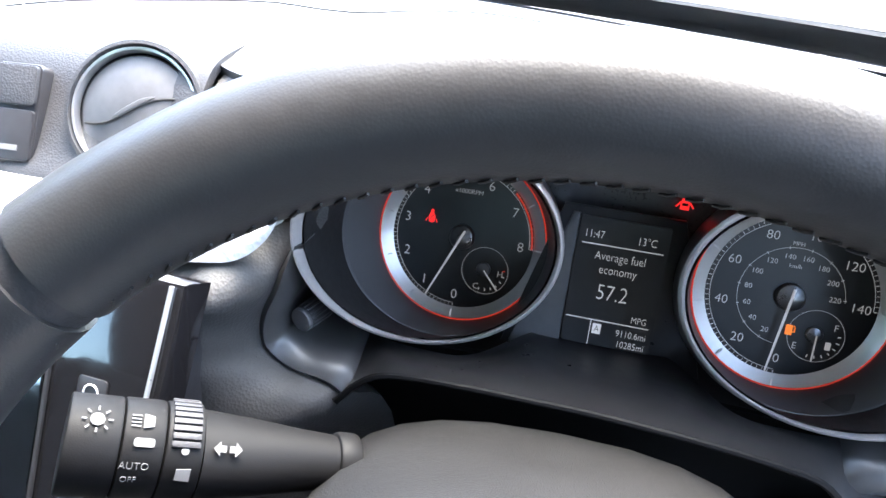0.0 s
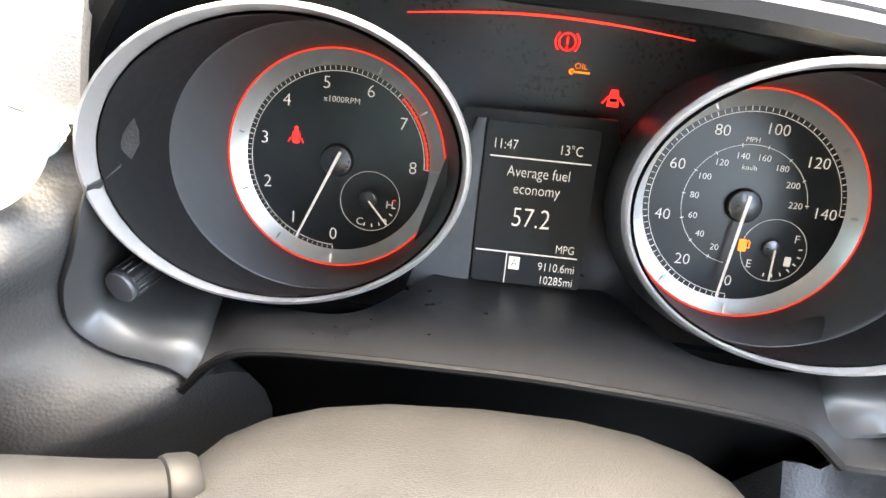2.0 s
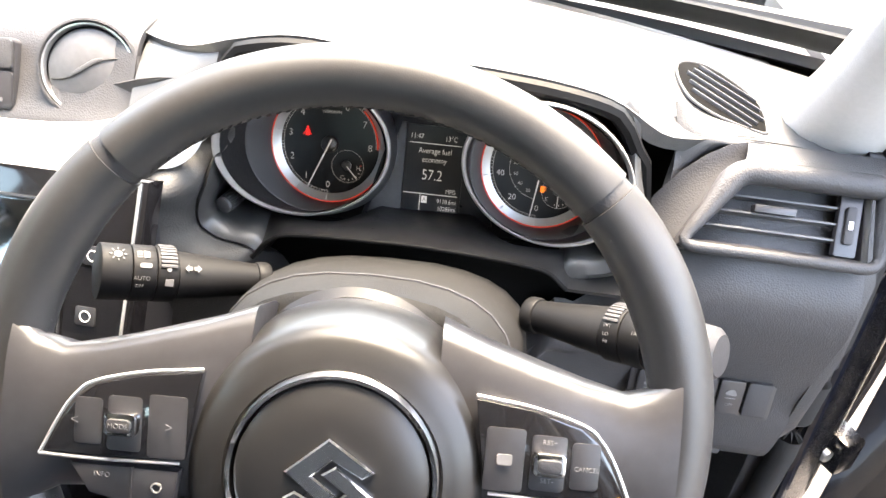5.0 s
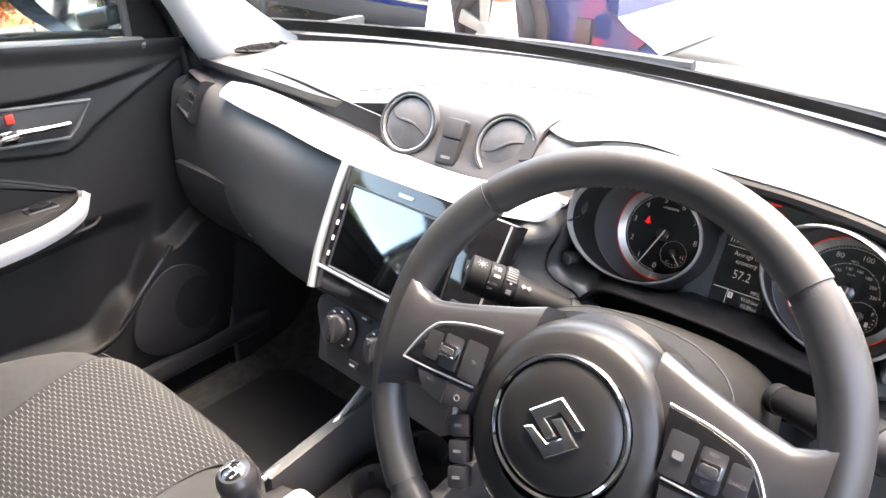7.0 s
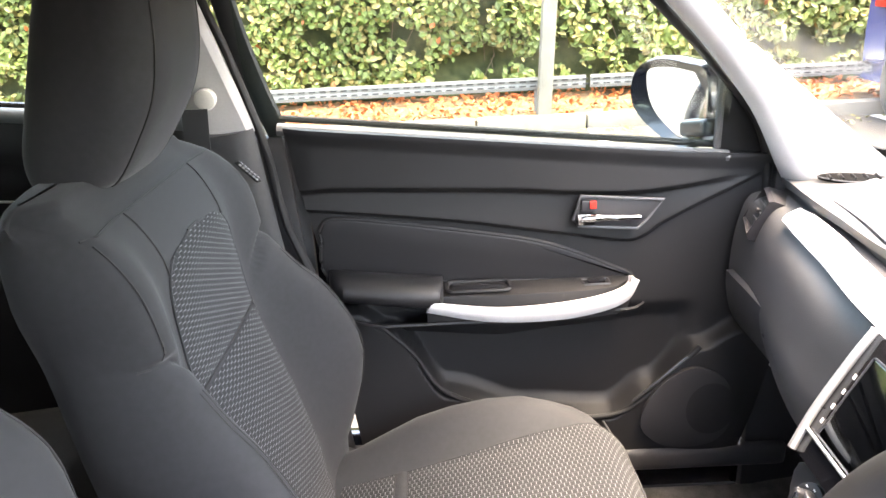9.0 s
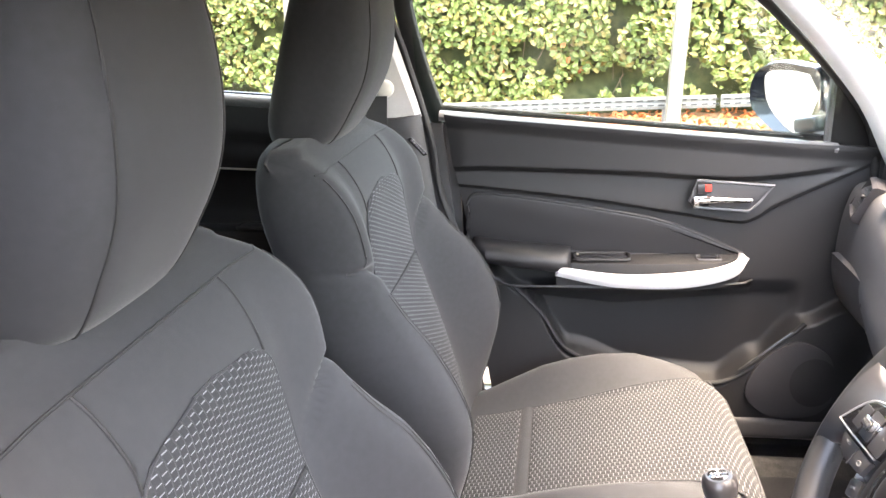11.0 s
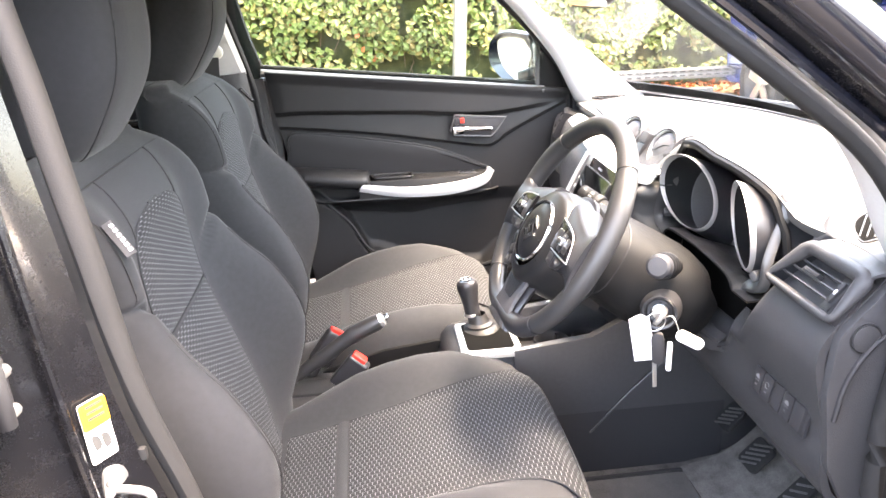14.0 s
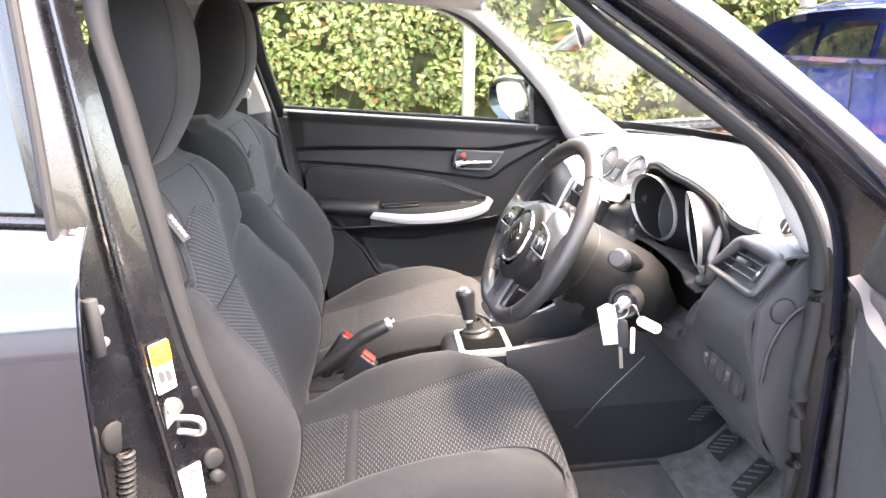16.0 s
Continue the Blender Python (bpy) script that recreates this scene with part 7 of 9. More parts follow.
# lower double spoke
low = rings([[WH @ Vector((h * math.cos(b), y, z + 0.012 * math.sin(b))) for b in (2 * math.pi * k / 18 for k in range(18))] for y, h, z in ((-0.060, 0.044, -0.014), (-0.085, 0.036, -0.014), (-0.115, 0.033, -0.012), (-0.150, 0.046, -0.006))])
bmesh.ops.recalc_face_normals(low, faces=low.faces[:])
part("spoke", low, M_SMOOTH, wheel, "dark lower spoke")
part("spoke_plate", prism([(-0.038, -0.070), (0.038, -0.070), (0.031, -0.110), (0.040, -0.150), (-0.040, -0.150), (-0.031, -0.110)][::-1], 0.006, at(WH, 0, 0, -0.003), 0.003), M_FLAP, wheel, "grey satin plate of the lower spoke")
part("spoke_insert", prism([(-0.028, -0.074), (0.028, -0.074), (0.014, -0.107), (-0.014, -0.107)][::-1], 0.004, at(WH, 0, 0, 0.0015), 0.002), M_DARK, wheel, "dark insert of the lower spoke")
# phone keys under the left spoke
for k in range(3):
    part("phone_key", box((0.016, 0.017, 0.012), at(WH, -0.077 + 0.006 * k, -0.034 - 0.018 * k, 0.000, 0, 0, 22), 0.003), M_SMOOTH, wheel, "small phone key")
    part("phone_mark", box((0.006, 0.0022, 0.0004), at(WH, -0.077 + 0.006 * k, -0.034 - 0.018 * k, 0.0063, 0, 0, 22)), M_SYMBOL, wheel, smooth=False)
part("phone_key_edge", box((0.003, 0.014, 0.010), at(WH, -0.083, -0.030, 0.000, 0, 0, 22), 0.001), M_SILVER, wheel, "silver key edge")

# ---- steering column, stalks, ignition ----
col = thing("steering_column", "grained black steering column shroud", "steering column", (0.29, 0.15, 0.72))


def shroud(d, rx, ru, rd, n=28):
    """Cross-section at a distance ahead of the wheel."""
    return [WM @ Vector((rx * math.copysign(abs(math.cos(b)) ** 0.8, math.cos(b)), (ru if math.sin(b) > 0 else rd) * math.copysign(abs(math.sin(b)) ** 0.75, math.sin(b)), -d)) for b in (2 * math.pi * k / n for k in range(n))]


cs = rings([shroud(0.034, 0.066, 0.048, 0.050), shroud(0.040, 0.078, 0.056, 0.062), shroud(0.075, 0.088, 0.060, 0.072), shroud(0.12, 0.098, 0.060, 0.080), shroud(0.16, 0.104, 0.060, 0.085), shroud(0.205, 0.108, 0.059, 0.085), shroud(0.222, 0.106, 0.054, 0.085), shroud(0.232, 0.100, 0.040, 0.085), shroud(0.26, 0.085, 0.02, 0.08)])
bmesh.ops.recalc_face_normals(cs, faces=cs.faces[:])
part("shroud", cs, M_SHROUD, col, "grained black shroud")
part("shroud_split", tube([p for p in shroud(0.078, 0.0885, 0.0604, 0.0724)], 0.0012, 5, True), M_DARK, col)
part("collar", lathe([(0.050, -0.046), (0.058, -0.040), (0.060, -0.030), (0.055, -0.026)], WM, 48), M_SMOOTH, col, "satin collar behind the wheel")
# left stalk: lights; right stalk: wipers
def stalk(s, nm, lab_):
    st = thing(nm, lab_, "stalk", (0.29 + s * 0.10, 0.06, 0.90), "column stalks")
    root, tip = Vector((0.297 + s * 0.095, 0.123, 0.867)), Vector((0.297 + s * 0.190, 0.060, 0.908))
    ax = (tip - root).normalized()
    f = frame_z(root, ax)
    part("joint", cyl(0.0125, 0.010, at(f, 0, 0, -0.004), 0.002, 24), M_STALK, st, "ribbed joint")
    bdy = rings([[f @ Vector((w * math.cos(a), h * math.sin(a), z)) for a in (2 * math.pi * k / 22 for k in range(22))] for z, w, h in ((0.006, 0.011, 0.011), (0.02, 0.0125, 0.0120), (0.040, 0.016, 0.0135), (0.060, 0.0180, 0.0150))])
    part("arm", bdy, M_STALK, st, "tapered dark arm")
    for z0, z1, w in ((0.0605, 0.0735, 0.0180), (0.0740, 0.0880, 0.0180), (0.0885, 0.106, 0.0178)):
        part("collar", cyl(w, z1 - z0, at(f, 0, 0, z0), 0.0008, 30), M_STALK, st, "twist collar")
    for i in range(9):
        a = radians(50 + 9 * i)
        part("grip_rib", box((0.0016, 0.0022, 0.010), at(f, 0.0184 * math.cos(a), 0.0184 * math.sin(a), 0.0670, 0, 0, math.degrees(a)), 0.0005), M_DARK, st)
    # white symbols on the side facing the driver
    fr_ = Vector((0.10 * s, -0.68, 0.73))
    fr_ = (fr_ - ax * fr_.dot(ax)).normalized()
    uu = ax.cross(fr_).normalized()
    if uu.z < 0:
        uu = -uu
    xx = uu.cross(fr_).normalized()
    def mark(z, du):
        n_ = (fr_ + uu * du).normalized()
        return basis(root + ax * z + n_ * 0.0183, xx, n_.cross(xx), n_)
    if s < 0:
        part("symbol", lathe([(1e-5, 0.0003), (0.0024, 0.0003), (0.0024, 0)], mark(0.097, 0.45), 12), M_SYMBOL, st, smooth=False)
        for k in range(8):
            part("symbol", box((0.0016, 0.0006, 0.0003), at(mark(0.097, 0.45), 0.0042 * math.cos(k * 0.785), 0.0042 * math.sin(k * 0.785), 0.0002, 0, 0, 45 * k)), M_SYMBOL, st, smooth=False)
        part("symbol", prism([(-0.001, 0.0028), (0.0025, 0.002), (0.0025, -0.002), (-0.001, -0.0028)], 0.0004, mark(0.081, 0.50)), M_SYMBOL, st, smooth=False)
        for k in range(4):
            part("symbol", box((0.0032, 0.0005, 0.0003), at(mark(0.081, 0.50), -0.0035, -0.0021 + 0.0014 * k, 0.0002)), M_SYMBOL, st, smooth=False)
        words("AUTO", 0.0036, mark(0.083, -0.42), M_SYMBOL, st)
        words("OFF", 0.0031, mark(0.084, -0.80), M_SYMBOL, st)
        part("symbol", prism(rounded(0.007, 0.003, 0.001, 2), 0.0004, mark(0.081, 0.05)), M_SYMBOL, st, smooth=False)
        part("symbol", lathe([(1e-5, 0.0003), (0.0014, 0.0003), (0.0014, 0)], mark(0.067, -0.05), 12), M_SYMBOL, st, smooth=False)
        part("symbol", prism([(0.003, 0.0024), (-0.002, 0.002), (-0.002, -0.002), (0.003, -0.0024)], 0.0004, mark(0.067, -0.55)), M_SYMBOL, st, smooth=False)
        m_ = mark(0.052, 0.05)
        for d_ in (-1, 1):
            part("symbol", prism([(d_ * 0.0052, 0), (d_ * 0.0028, 0.0026), (d_ * 0.0028, 0.0012), (d_ * 0.0006, 0.0012), (d_ * 0.0006, -0.0012), (d_ * 0.0028, -0.0012), (d_ * 0.0028, -0.0026)], 0.0004, at(m_, 0, 0, -0.001)), M_SYMBOL, st, smooth=False)
    else:
        for t_, z_, du in (("OFF", 0.066, 0.35), ("INT", 0.066, -0.0), ("LO", 0.066, -0.3), ("HI", 0.066, -0.6), ("FAST", 0.086, -0.1), ("INT", 0.101, -0.1)):
            words(t_, 0.0032, mark(z_, du), M_SYMBOL, st)
        part("end_knob", lathe([(1e-5, 0.024), (0.012, 0.0235), (0.0155, 0.020), (0.0165, 0.010), (0.0165, 0.0)], at(f, 0, 0, 0.106), 32), M_DARK, st, "rounded end knob")


stalk(-1, "light_stalk", "black lighting stalk with white symbols")
stalk(1, "wiper_stalk", "black wiper stalk with white symbols and a round end knob")
# ignition
IG = frame_z((0.405, 0.101, 0.806), (0.88, -0.44, 0.16))
part("ignition_bezel", lathe([(0.011, 0.004), (0.017, 0.006), (0.021, 0.014), (0.024, 0.015), (0.027, 0.008), (0.030, -0.02)], IG, 36), M_SMOOTH, col, "round ignition bezel")
part("ignition_barrel", cyl(0.011, 0.010, IG, 0.001, 24), M_STEEL, col, "steel lock barrel")
keys = thing("ignition_key", "ignition key with white paper tags hanging in the lock", "keys", (0.41, 0.09, 0.70))
part("key_bow", prism(soft_outline([(-0.010, 0.006), (0.010, 0.006), (0.014, 0.022), (0.008, 0.036), (-0.008, 0.036), (-0.014, 0.022)], 4), 0.006, basis(tuple(IG @ Vector((0, 0, 0.008))), (0.2, 0.45, 0.85), tuple(IG.to_3x3() @ Vector((0, 0, 1))), (0.4, 0.8, -0.5)), 0.002), M_STEEL, keys, "steel key bow")
part("ring", tube([Vector((0.428 + 0.002 * math.sin(a), 0.085 + 0.015 * math.cos(a), 0.800 + 0.015 * math.sin(a))) for a in (2 * math.pi * i / 30 for i in range(30))], 0.0009, 6, True), M_STEEL, keys, "wire key ring")
part("paper_tag", prism([(-0.013, 0.036), (0.004, 0.042), (0.015, 0.034), (0.014, -0.034), (-0.016, -0.032)], 0.0012, basis((0.4267, 0.0683, 0.7726), (0.25, 0.93, 0.20), (0.0, -0.22, 0.97), (0.93, -0.25, 0)), 0.0004), M_PAPER, keys, "white paper tag")
for i in range(4):
    part("tag_writing", box((0.016 - 0.003 * (i % 2), 0.0016, 0.0003), at(basis((0.4282, 0.0688, 0.7726), (0.25, 0.93, 0.20), (0.0, -0.22, 0.97), (0.93, -0.25, 0)), -0.001, 0.018 - 0.010 * i, 0)), material("grey_pencil", (0.35, 0.35, 0.38), 0.7), keys, smooth=False)
part("plastic_tag", prism(rounded(0.044, 0.017, 0.0082), 0.003, basis((0.4546, 0.1247, 0.7818), (0.05, 0.86, -0.50), (0, 0.5, 0.86), (1, 0, 0)), 0.001), M_PAPER, keys, "white plastic tag")
part("tag_wire", tube(smooth_line([(0.430, 0.088, 0.802), (0.440, 0.104, 0.812), (0.452, 0.112, 0.790)], 5), 0.0008, 5), M_STEEL, keys)
part("second_key", prism(rounded(0.018, 0.050, 0.008), 0.008, basis((0.428, 0.091, 0.760), (0.3, 0.92, 0.1), (0, -0.1, 0.99), (0.92, -0.3, 0)), 0.003), M_DARK, keys, "black spare key")
part("key_blade", box((0.002, 0.006, 0.040), pose(0.430, 0.088, 0.717, 4, 0, 0), 0.0005), M_STEEL, keys, "steel key blade")
part("small_tag", prism(rounded(0.007, 0.045, 0.003), 0.004, basis((0.438, 0.104, 0.750), (0.2, 0.97, 0), (0, 0, 1), (0.97, -0.2, 0)), 0.001), M_PAPER, keys, "narrow white tag")

# ---- pedals and floor mat ----
for nm, x, y, z, w, h in (("brake_pedal", 0.250, 0.375, 0.415, 0.055, 0.060), ("clutch_pedal", 0.130, 0.385, 0.420, 0.050, 0.055), ("accelerator_pedal", 0.385, 0.365, 0.425, 0.042, 0.085)):
    pd = thing(nm, "black rubber-ribbed pedal on a steel arm", "pedal", (x, y, z - 0.03), "pedals")
    F = frame_z((x, y, z), (0.0, -0.72, 0.69))
    part("pad", prism(rounded(w, h, 0.010), 0.008, F, 0.002), M_RUBBER, pd, "rubber pad")
    for i in range(5):
        part("rib", box((w * 0.8, 0.004, 0.003), at(F, 0, -h * 0.36 + h * 0.18 * i, 0.008, 0, 0, 32), 0.001), M_FLAP, pd)
    part("arm", tube(smooth_line([(x, y + 0.01, z), (x + 0.005, y + 0.07, z + 0.09), (x + 0.005, y + 0.10, z + 0.22)], 6), 0.009, 8), M_DARK, pd, "dark pedal arm")
fm = thing("floor_mat", "dark ribbed driver's floor mat", "floor mat", (0.33, 0.1, 0.312))
part("mat", prism(rounded(0.40, 0.52, 0.05), 0.008, pose(0.345, 0.06, 0.312), 0.003), M_MAT, fm)
for i in range(10):
    part("rib", box((0.24, 0.008, 0.004), pose(0.345, -0.10 + 0.03 * i, 0.321), 0.0015), M_MAT, fm)
part("edge", tube([Vector((0.345 + x, 0.06 + y, 0.319)) for x, y in rounded(0.40, 0.52, 0.05)], 0.006, 6, True), M_RUBBER, fm, "bound edge")
fm2 = thing("floor_mat", "passenger floor mat with the footwell's shade painted in dark", "floor mat", (-0.35, 0.05, 0.312))
# Dark material here carries the shade of the passenger's footwell.
part("mat", prism(rounded(0.42, 0.50, 0.05), 0.008, pose(-0.35, 0.07, 0.312), 0.003), M_DARK, fm2)
# Light in the driver's footwell is put into this paler carpet.
part("toe_mat", net([[(x, y, z) for y, z in ((0.28, 0.325), (0.36, 0.345), (0.43, 0.40), (0.47, 0.47))] for x in (0.14, 0.26, 0.38, 0.52)], 4, 4, 0.008, (0, -0.5, 1)), M_TOE_LIT, fm, "carpet running up to the toe board, footwell light painted in")

# ---- centre console ----
con = thing("centre_console", "black centre console with silver-edged sides and cup holders", "centre console", (0.02, 0.0, 0.32))
part("tunnel", net([[(x, y, z - d * (0.5 < z)) for x, z in ((-0.10, 0.31), (-0.092, 0.50), (-0.075, 0.578), (0.02, 0.585), (0.088, 0.578), (0.100, 0.50), (0.108, 0.31))] for y, d in ((-0.60, 0.075), (-0.35, 0.075), (-0.20, 0.070), (-0.160, 0.0), (-0.036, 0.0), (-0.028, 0.06), (0.05, 0.065), (0.20, 0.065), (0.38, 0.04))], 4, 4, 0.004, (0, 0, 1)), M_DARK, con, "black moulded tunnel")
for s, xx in ((-1, -0.082), (1, 0.095)):
    part("side_blade", prism([(-0.05, 0.560), (-0.05, 0.598), (0.10, 0.614), (0.19, 0.660), (0.46, 0.66), (0.46, 0.325), (-0.05, 0.325)], 0.016, basis((xx - 0.008, 0, 0), (0, 1, 0), (0, 0, 1), (1, 0, 0)), 0.004), M_PLASTIC, con, "dark side blade")
    part("silver_line", tube(smooth_line([(xx + s * 0.002, -0.055, 0.596), (xx + s * 0.002, 0.05, 0.604), (xx - 0.01 * (s < 0), 0.16, 0.655 if s < 0 else 0.610), (xx - 0.03 * (s < 0), 0.23, 0.700 if s < 0 else 0.640)], 6), 0.0032, 8), M_SILVER, con, "silver edge line")
part("blade_crease", tube(smooth_line([(0.106, 0.255, 0.560), (0.108, 0.17, 0.48), (0.110, 0.10, 0.405)], 6), 0.002, 6), M_SMOOTH, con)
part("cup_tray", prism([(-0.070, -0.026), (0.080, -0.026), (0.070, 0.19), (-0.074, 0.19)], 0.006, pose(0.005, 0.0, 0.524), 0.002), M_DARK, con, "dark sunken cup holder tray")
for y in (0.048, 0.128):
    part("cup_well", lathe([(0.030, 0.0), (0.033, 0.030), (0.036, 0.036), (0.0375, 0.033), (0.0375, 0.0)], pose(0.002, y, 0.529), 36), M_DARK, con, "dark cup well")
    for k in range(3):
        part("cup_spring", box((0.006, 0.008, 0.018), pose(0.002 + 0.0325 * math.cos(2.1 * k + 0.5), y + 0.0325 * math.sin(2.1 * k + 0.5), 0.552, 0, 0, math.degrees(2.1 * k + 0.5)), 0.0015), M_RUBBER, con)
part("socket_panel", box((0.15, 0.012, 0.10), pose(0.01, 0.185, 0.640, -20, 0, 0), 0.004), M_DARK, con, "dark socket panel")
part("usb_socket", lathe([(0.012, 0.004), (0.018, 0.005), (0.021, 0.0)], frame_z((0.035, 0.175, 0.645), (0, -0.93, 0.34)), 28), M_SMOOTH, con, "round socket")
words("USB", 0.007, at(frame_z((0.035, 0.169, 0.647), (0, -0.93, 0.34)), 0, 0, 0), M_MARK, con)
part("red_lamp", box((0.010, 0.004, 0.005), pose(0.015, 0.098, 0.695), 0.001), M_RED, con, "small red tab")
# gear lever
gl = thing("gear_lever", "black gear lever with a glossy numbered knob and a gaiter", "gear lever", (0.005, -0.10, 0.59))
part("bezel", prism(rounded(0.146, 0.118, 0.012), 0.010, pose(0.028, -0.090, 0.586), 0.004), M_SILVER, gl, "satin silver bezel")
# No hole here: the plate's black paints the shade of a well.
part("bezel_well", prism(rounded(0.116, 0.092, 0.010), 0.002, pose(0.024, -0.090, 0.5950), 0.0005), M_SHADE, gl, "flat black plate painted as the bezel's shaded well")
part("gaiter", lathe([(0.040, 0), (0.036, 0.006), (0.028, 0.009), (0.029, 0.013), (0.021, 0.017), (0.018, 0.024), (0.014, 0.034)], pose(-0.014, -0.097, 0.594, 6, -2, 0) , 36), M_LEATHER, gl, "soft folded gaiter")
part("shaft", cyl(0.0145, 0.050, pose(-0.017, -0.106, 0.600, 6, -2, 0), 0.003, 24, r2=0.0128), M_SMOOTH, gl, "dark lever shaft")
kn = part("knob", lathe([(1e-5, -0.050), (0.0145, -0.050), (0.0150, -0.046), (0.0158, -0.030), (0.0185, -0.008), (0.0212, 0.006), (0.0218, 0.014), (0.0205, 0.021), (0.0160, 0.026), (1e-5, 0.028)], pose(-0.022, -0.118, 0.674, 8, -3, 0), 36), M_SMOOTH, gl, "smooth black gear knob")
KT = pose(-0.022, -0.118, 0.669, 8, -3, 0)
part("knob_ring", lathe([(0.0145, -0.046), (0.0160, -0.045), (0.0160, -0.040), (0.0150, -0.039)], KT, 28), M_BRUSHED, kn, "dull chrome collar")
part("knob_cap", lathe([(1e-5, 0.0335), (0.010, 0.0325), (0.0155, 0.030), (0.0165, 0.027)], KT, 32), M_PIANO, kn, "gloss black knob cap")
for t_, x, y in (("1", -0.009, 0.007), ("3", 0.0, 0.008), ("5", 0.008, 0.007), ("2", -0.009, -0.007), ("4", 0.0, -0.008), ("R", 0.008, -0.007)):
    words(t_, 0.0062, at(KT, x, y, 0.0342), M_MARK, kn)
for x in (-0.008, 0.0, 0.008):
    part("shift_line", box((0.0010, 0.007, 0.0003), at(KT, x, 0, 0.0340)), M_MARK, kn, smooth=False)
part("shift_line", box((0.017, 0.0010, 0.0003), at(KT, 0, 0, 0.0340)), M_MARK, kn, smooth=False)
# handbrake
hb = thing("handbrake", "black handbrake lever with a chrome button, released", "handbrake", (0.035, -0.42, 0.56))
part("lever", tube(smooth_line([(0.016, -0.520, 0.512), (0.016, -0.425, 0.570), (0.014, -0.358, 0.616), (0.012, -0.300, 0.643)], 8), [0.013] * 8 + [0.0145] * 8 + [0.0165] * 8 + [0.0150], 16), M_LEATHER, hb, "black grip")
part("tip", cyl(0.0135, 0.014, frame_z((0.012, -0.304, 0.641), (0, 0.9, 0.43)), 0.003, 20), M_SILVER, hb, "silver lever tip")
part("button", cyl(0.0065, 0.012, frame_z((0.012, -0.292, 0.647), (0, 0.9, 0.43)), 0.002, 16), M_CHROME, hb, "chrome button")
part("boot", prism(rounded(0.06, 0.16, 0.02), 0.012, pose(0.016, -0.46, 0.502), 0.005), M_RUBBER, hb, "rubber boot")
# belt buckles between the seats
for s, x, lab_ in ((1, 0.070, "black belt buckle with a red release button beside the driver's seat"), (-1, -0.045, "black belt buckle with a red button beside the passenger seat")):
    bk = thing("belt_buckle", lab_, "belt buckle", (x, -0.40, 0.50), "belt buckles")
    F = frame_z((x - 0.012, -0.340 if s > 0 else -0.385, 0.588 if s > 0 else 0.592), (0.15 * s, 0.62, 0.78))
    part("body", box((0.026, 0.045, 0.075), at(F, 0, 0, -0.040), 0.006, 3), M_SMOOTH, bk)
    part("release_button", box((0.020, 0.030, 0.012), at(F, 0, 0.004, -0.002), 0.003), M_RED, bk, "red release button")
    part("stem", tube([(F @ Vector((0, 0, -0.07))), (F @ Vector((0, -0.01, -0.16)))], 0.010, 10), M_DARK, bk)
# ---- front seats ----
def seat_uv(bm, fn):
    """Lays cloth coordinates in metres over a sheet."""
    uv = bm.loops.layers.uv.new("UVMap")
    for f in bm.faces:
        for l in f.loops:
            l[uv].uv = fn(l.vert.co)
    return bm


def cushion_z(x, y):
    """Height of the cushion top; y runs from the back (0) to the front (0.5)."""
    z = curve_table(y, [(0.0, 0.004), (0.11, 0.023), (0.22, 0.046), (0.33, 0.071), (0.40, 0.086), (0.44, 0.086), (0.47, 0.066), (0.492, 0.030), (0.51, -0.03)])
    a = abs(x)
    hump = curve_table(y, [(0.0, 0.014), (0.05, 0.024), (0.134, 0.047), (0.226, 0.052), (0.318, 0.040), (0.40, 0.008), (0.46, -0.018), (0.51, -0.02)])
    if a < 0.205:
        return z + hump * ease((a - 0.125) / 0.075) - 0.006 * (a / 0.2) ** 2 * ease((y - 0.30) / 0.1)
    k = min(1.0, (a - 0.205) / 0.060)
    return z - 0.006 * ease((y - 0.30) / 0.1) + hump - 0.075 * (1 - math.sqrt(max(0.0, 1 - k * k)))


def mid_y(z):
    """Front of the backrest on its middle line."""
    return curve_table(z, [(-0.05, 0.016), (0.022, -0.003), (0.10, -0.017), (0.19, -0.042), (0.337, -0.088), (0.42, -0.099), (0.488, -0.106), (0.53, -0.124), (0.552, -0.143), (0.58, -0.190)])


def back_width(z):
    return curve_table(z, [(-0.05, 0.230), (0.05, 0.258), (0.18, 0.270), (0.30, 0.262), (0.38, 0.238), (0.43, 0.226), (0.49, 0.226), (0.535, 0.216), (0.565, 0.200), (0.585, 0.178), (0.60, 0.150)])


def crease_z(a):
    """Height of the crease between wing and shoulder at a distance from the middle."""
    return 0.338 + 0.080 * ease((a - 0.125) / 0.078)


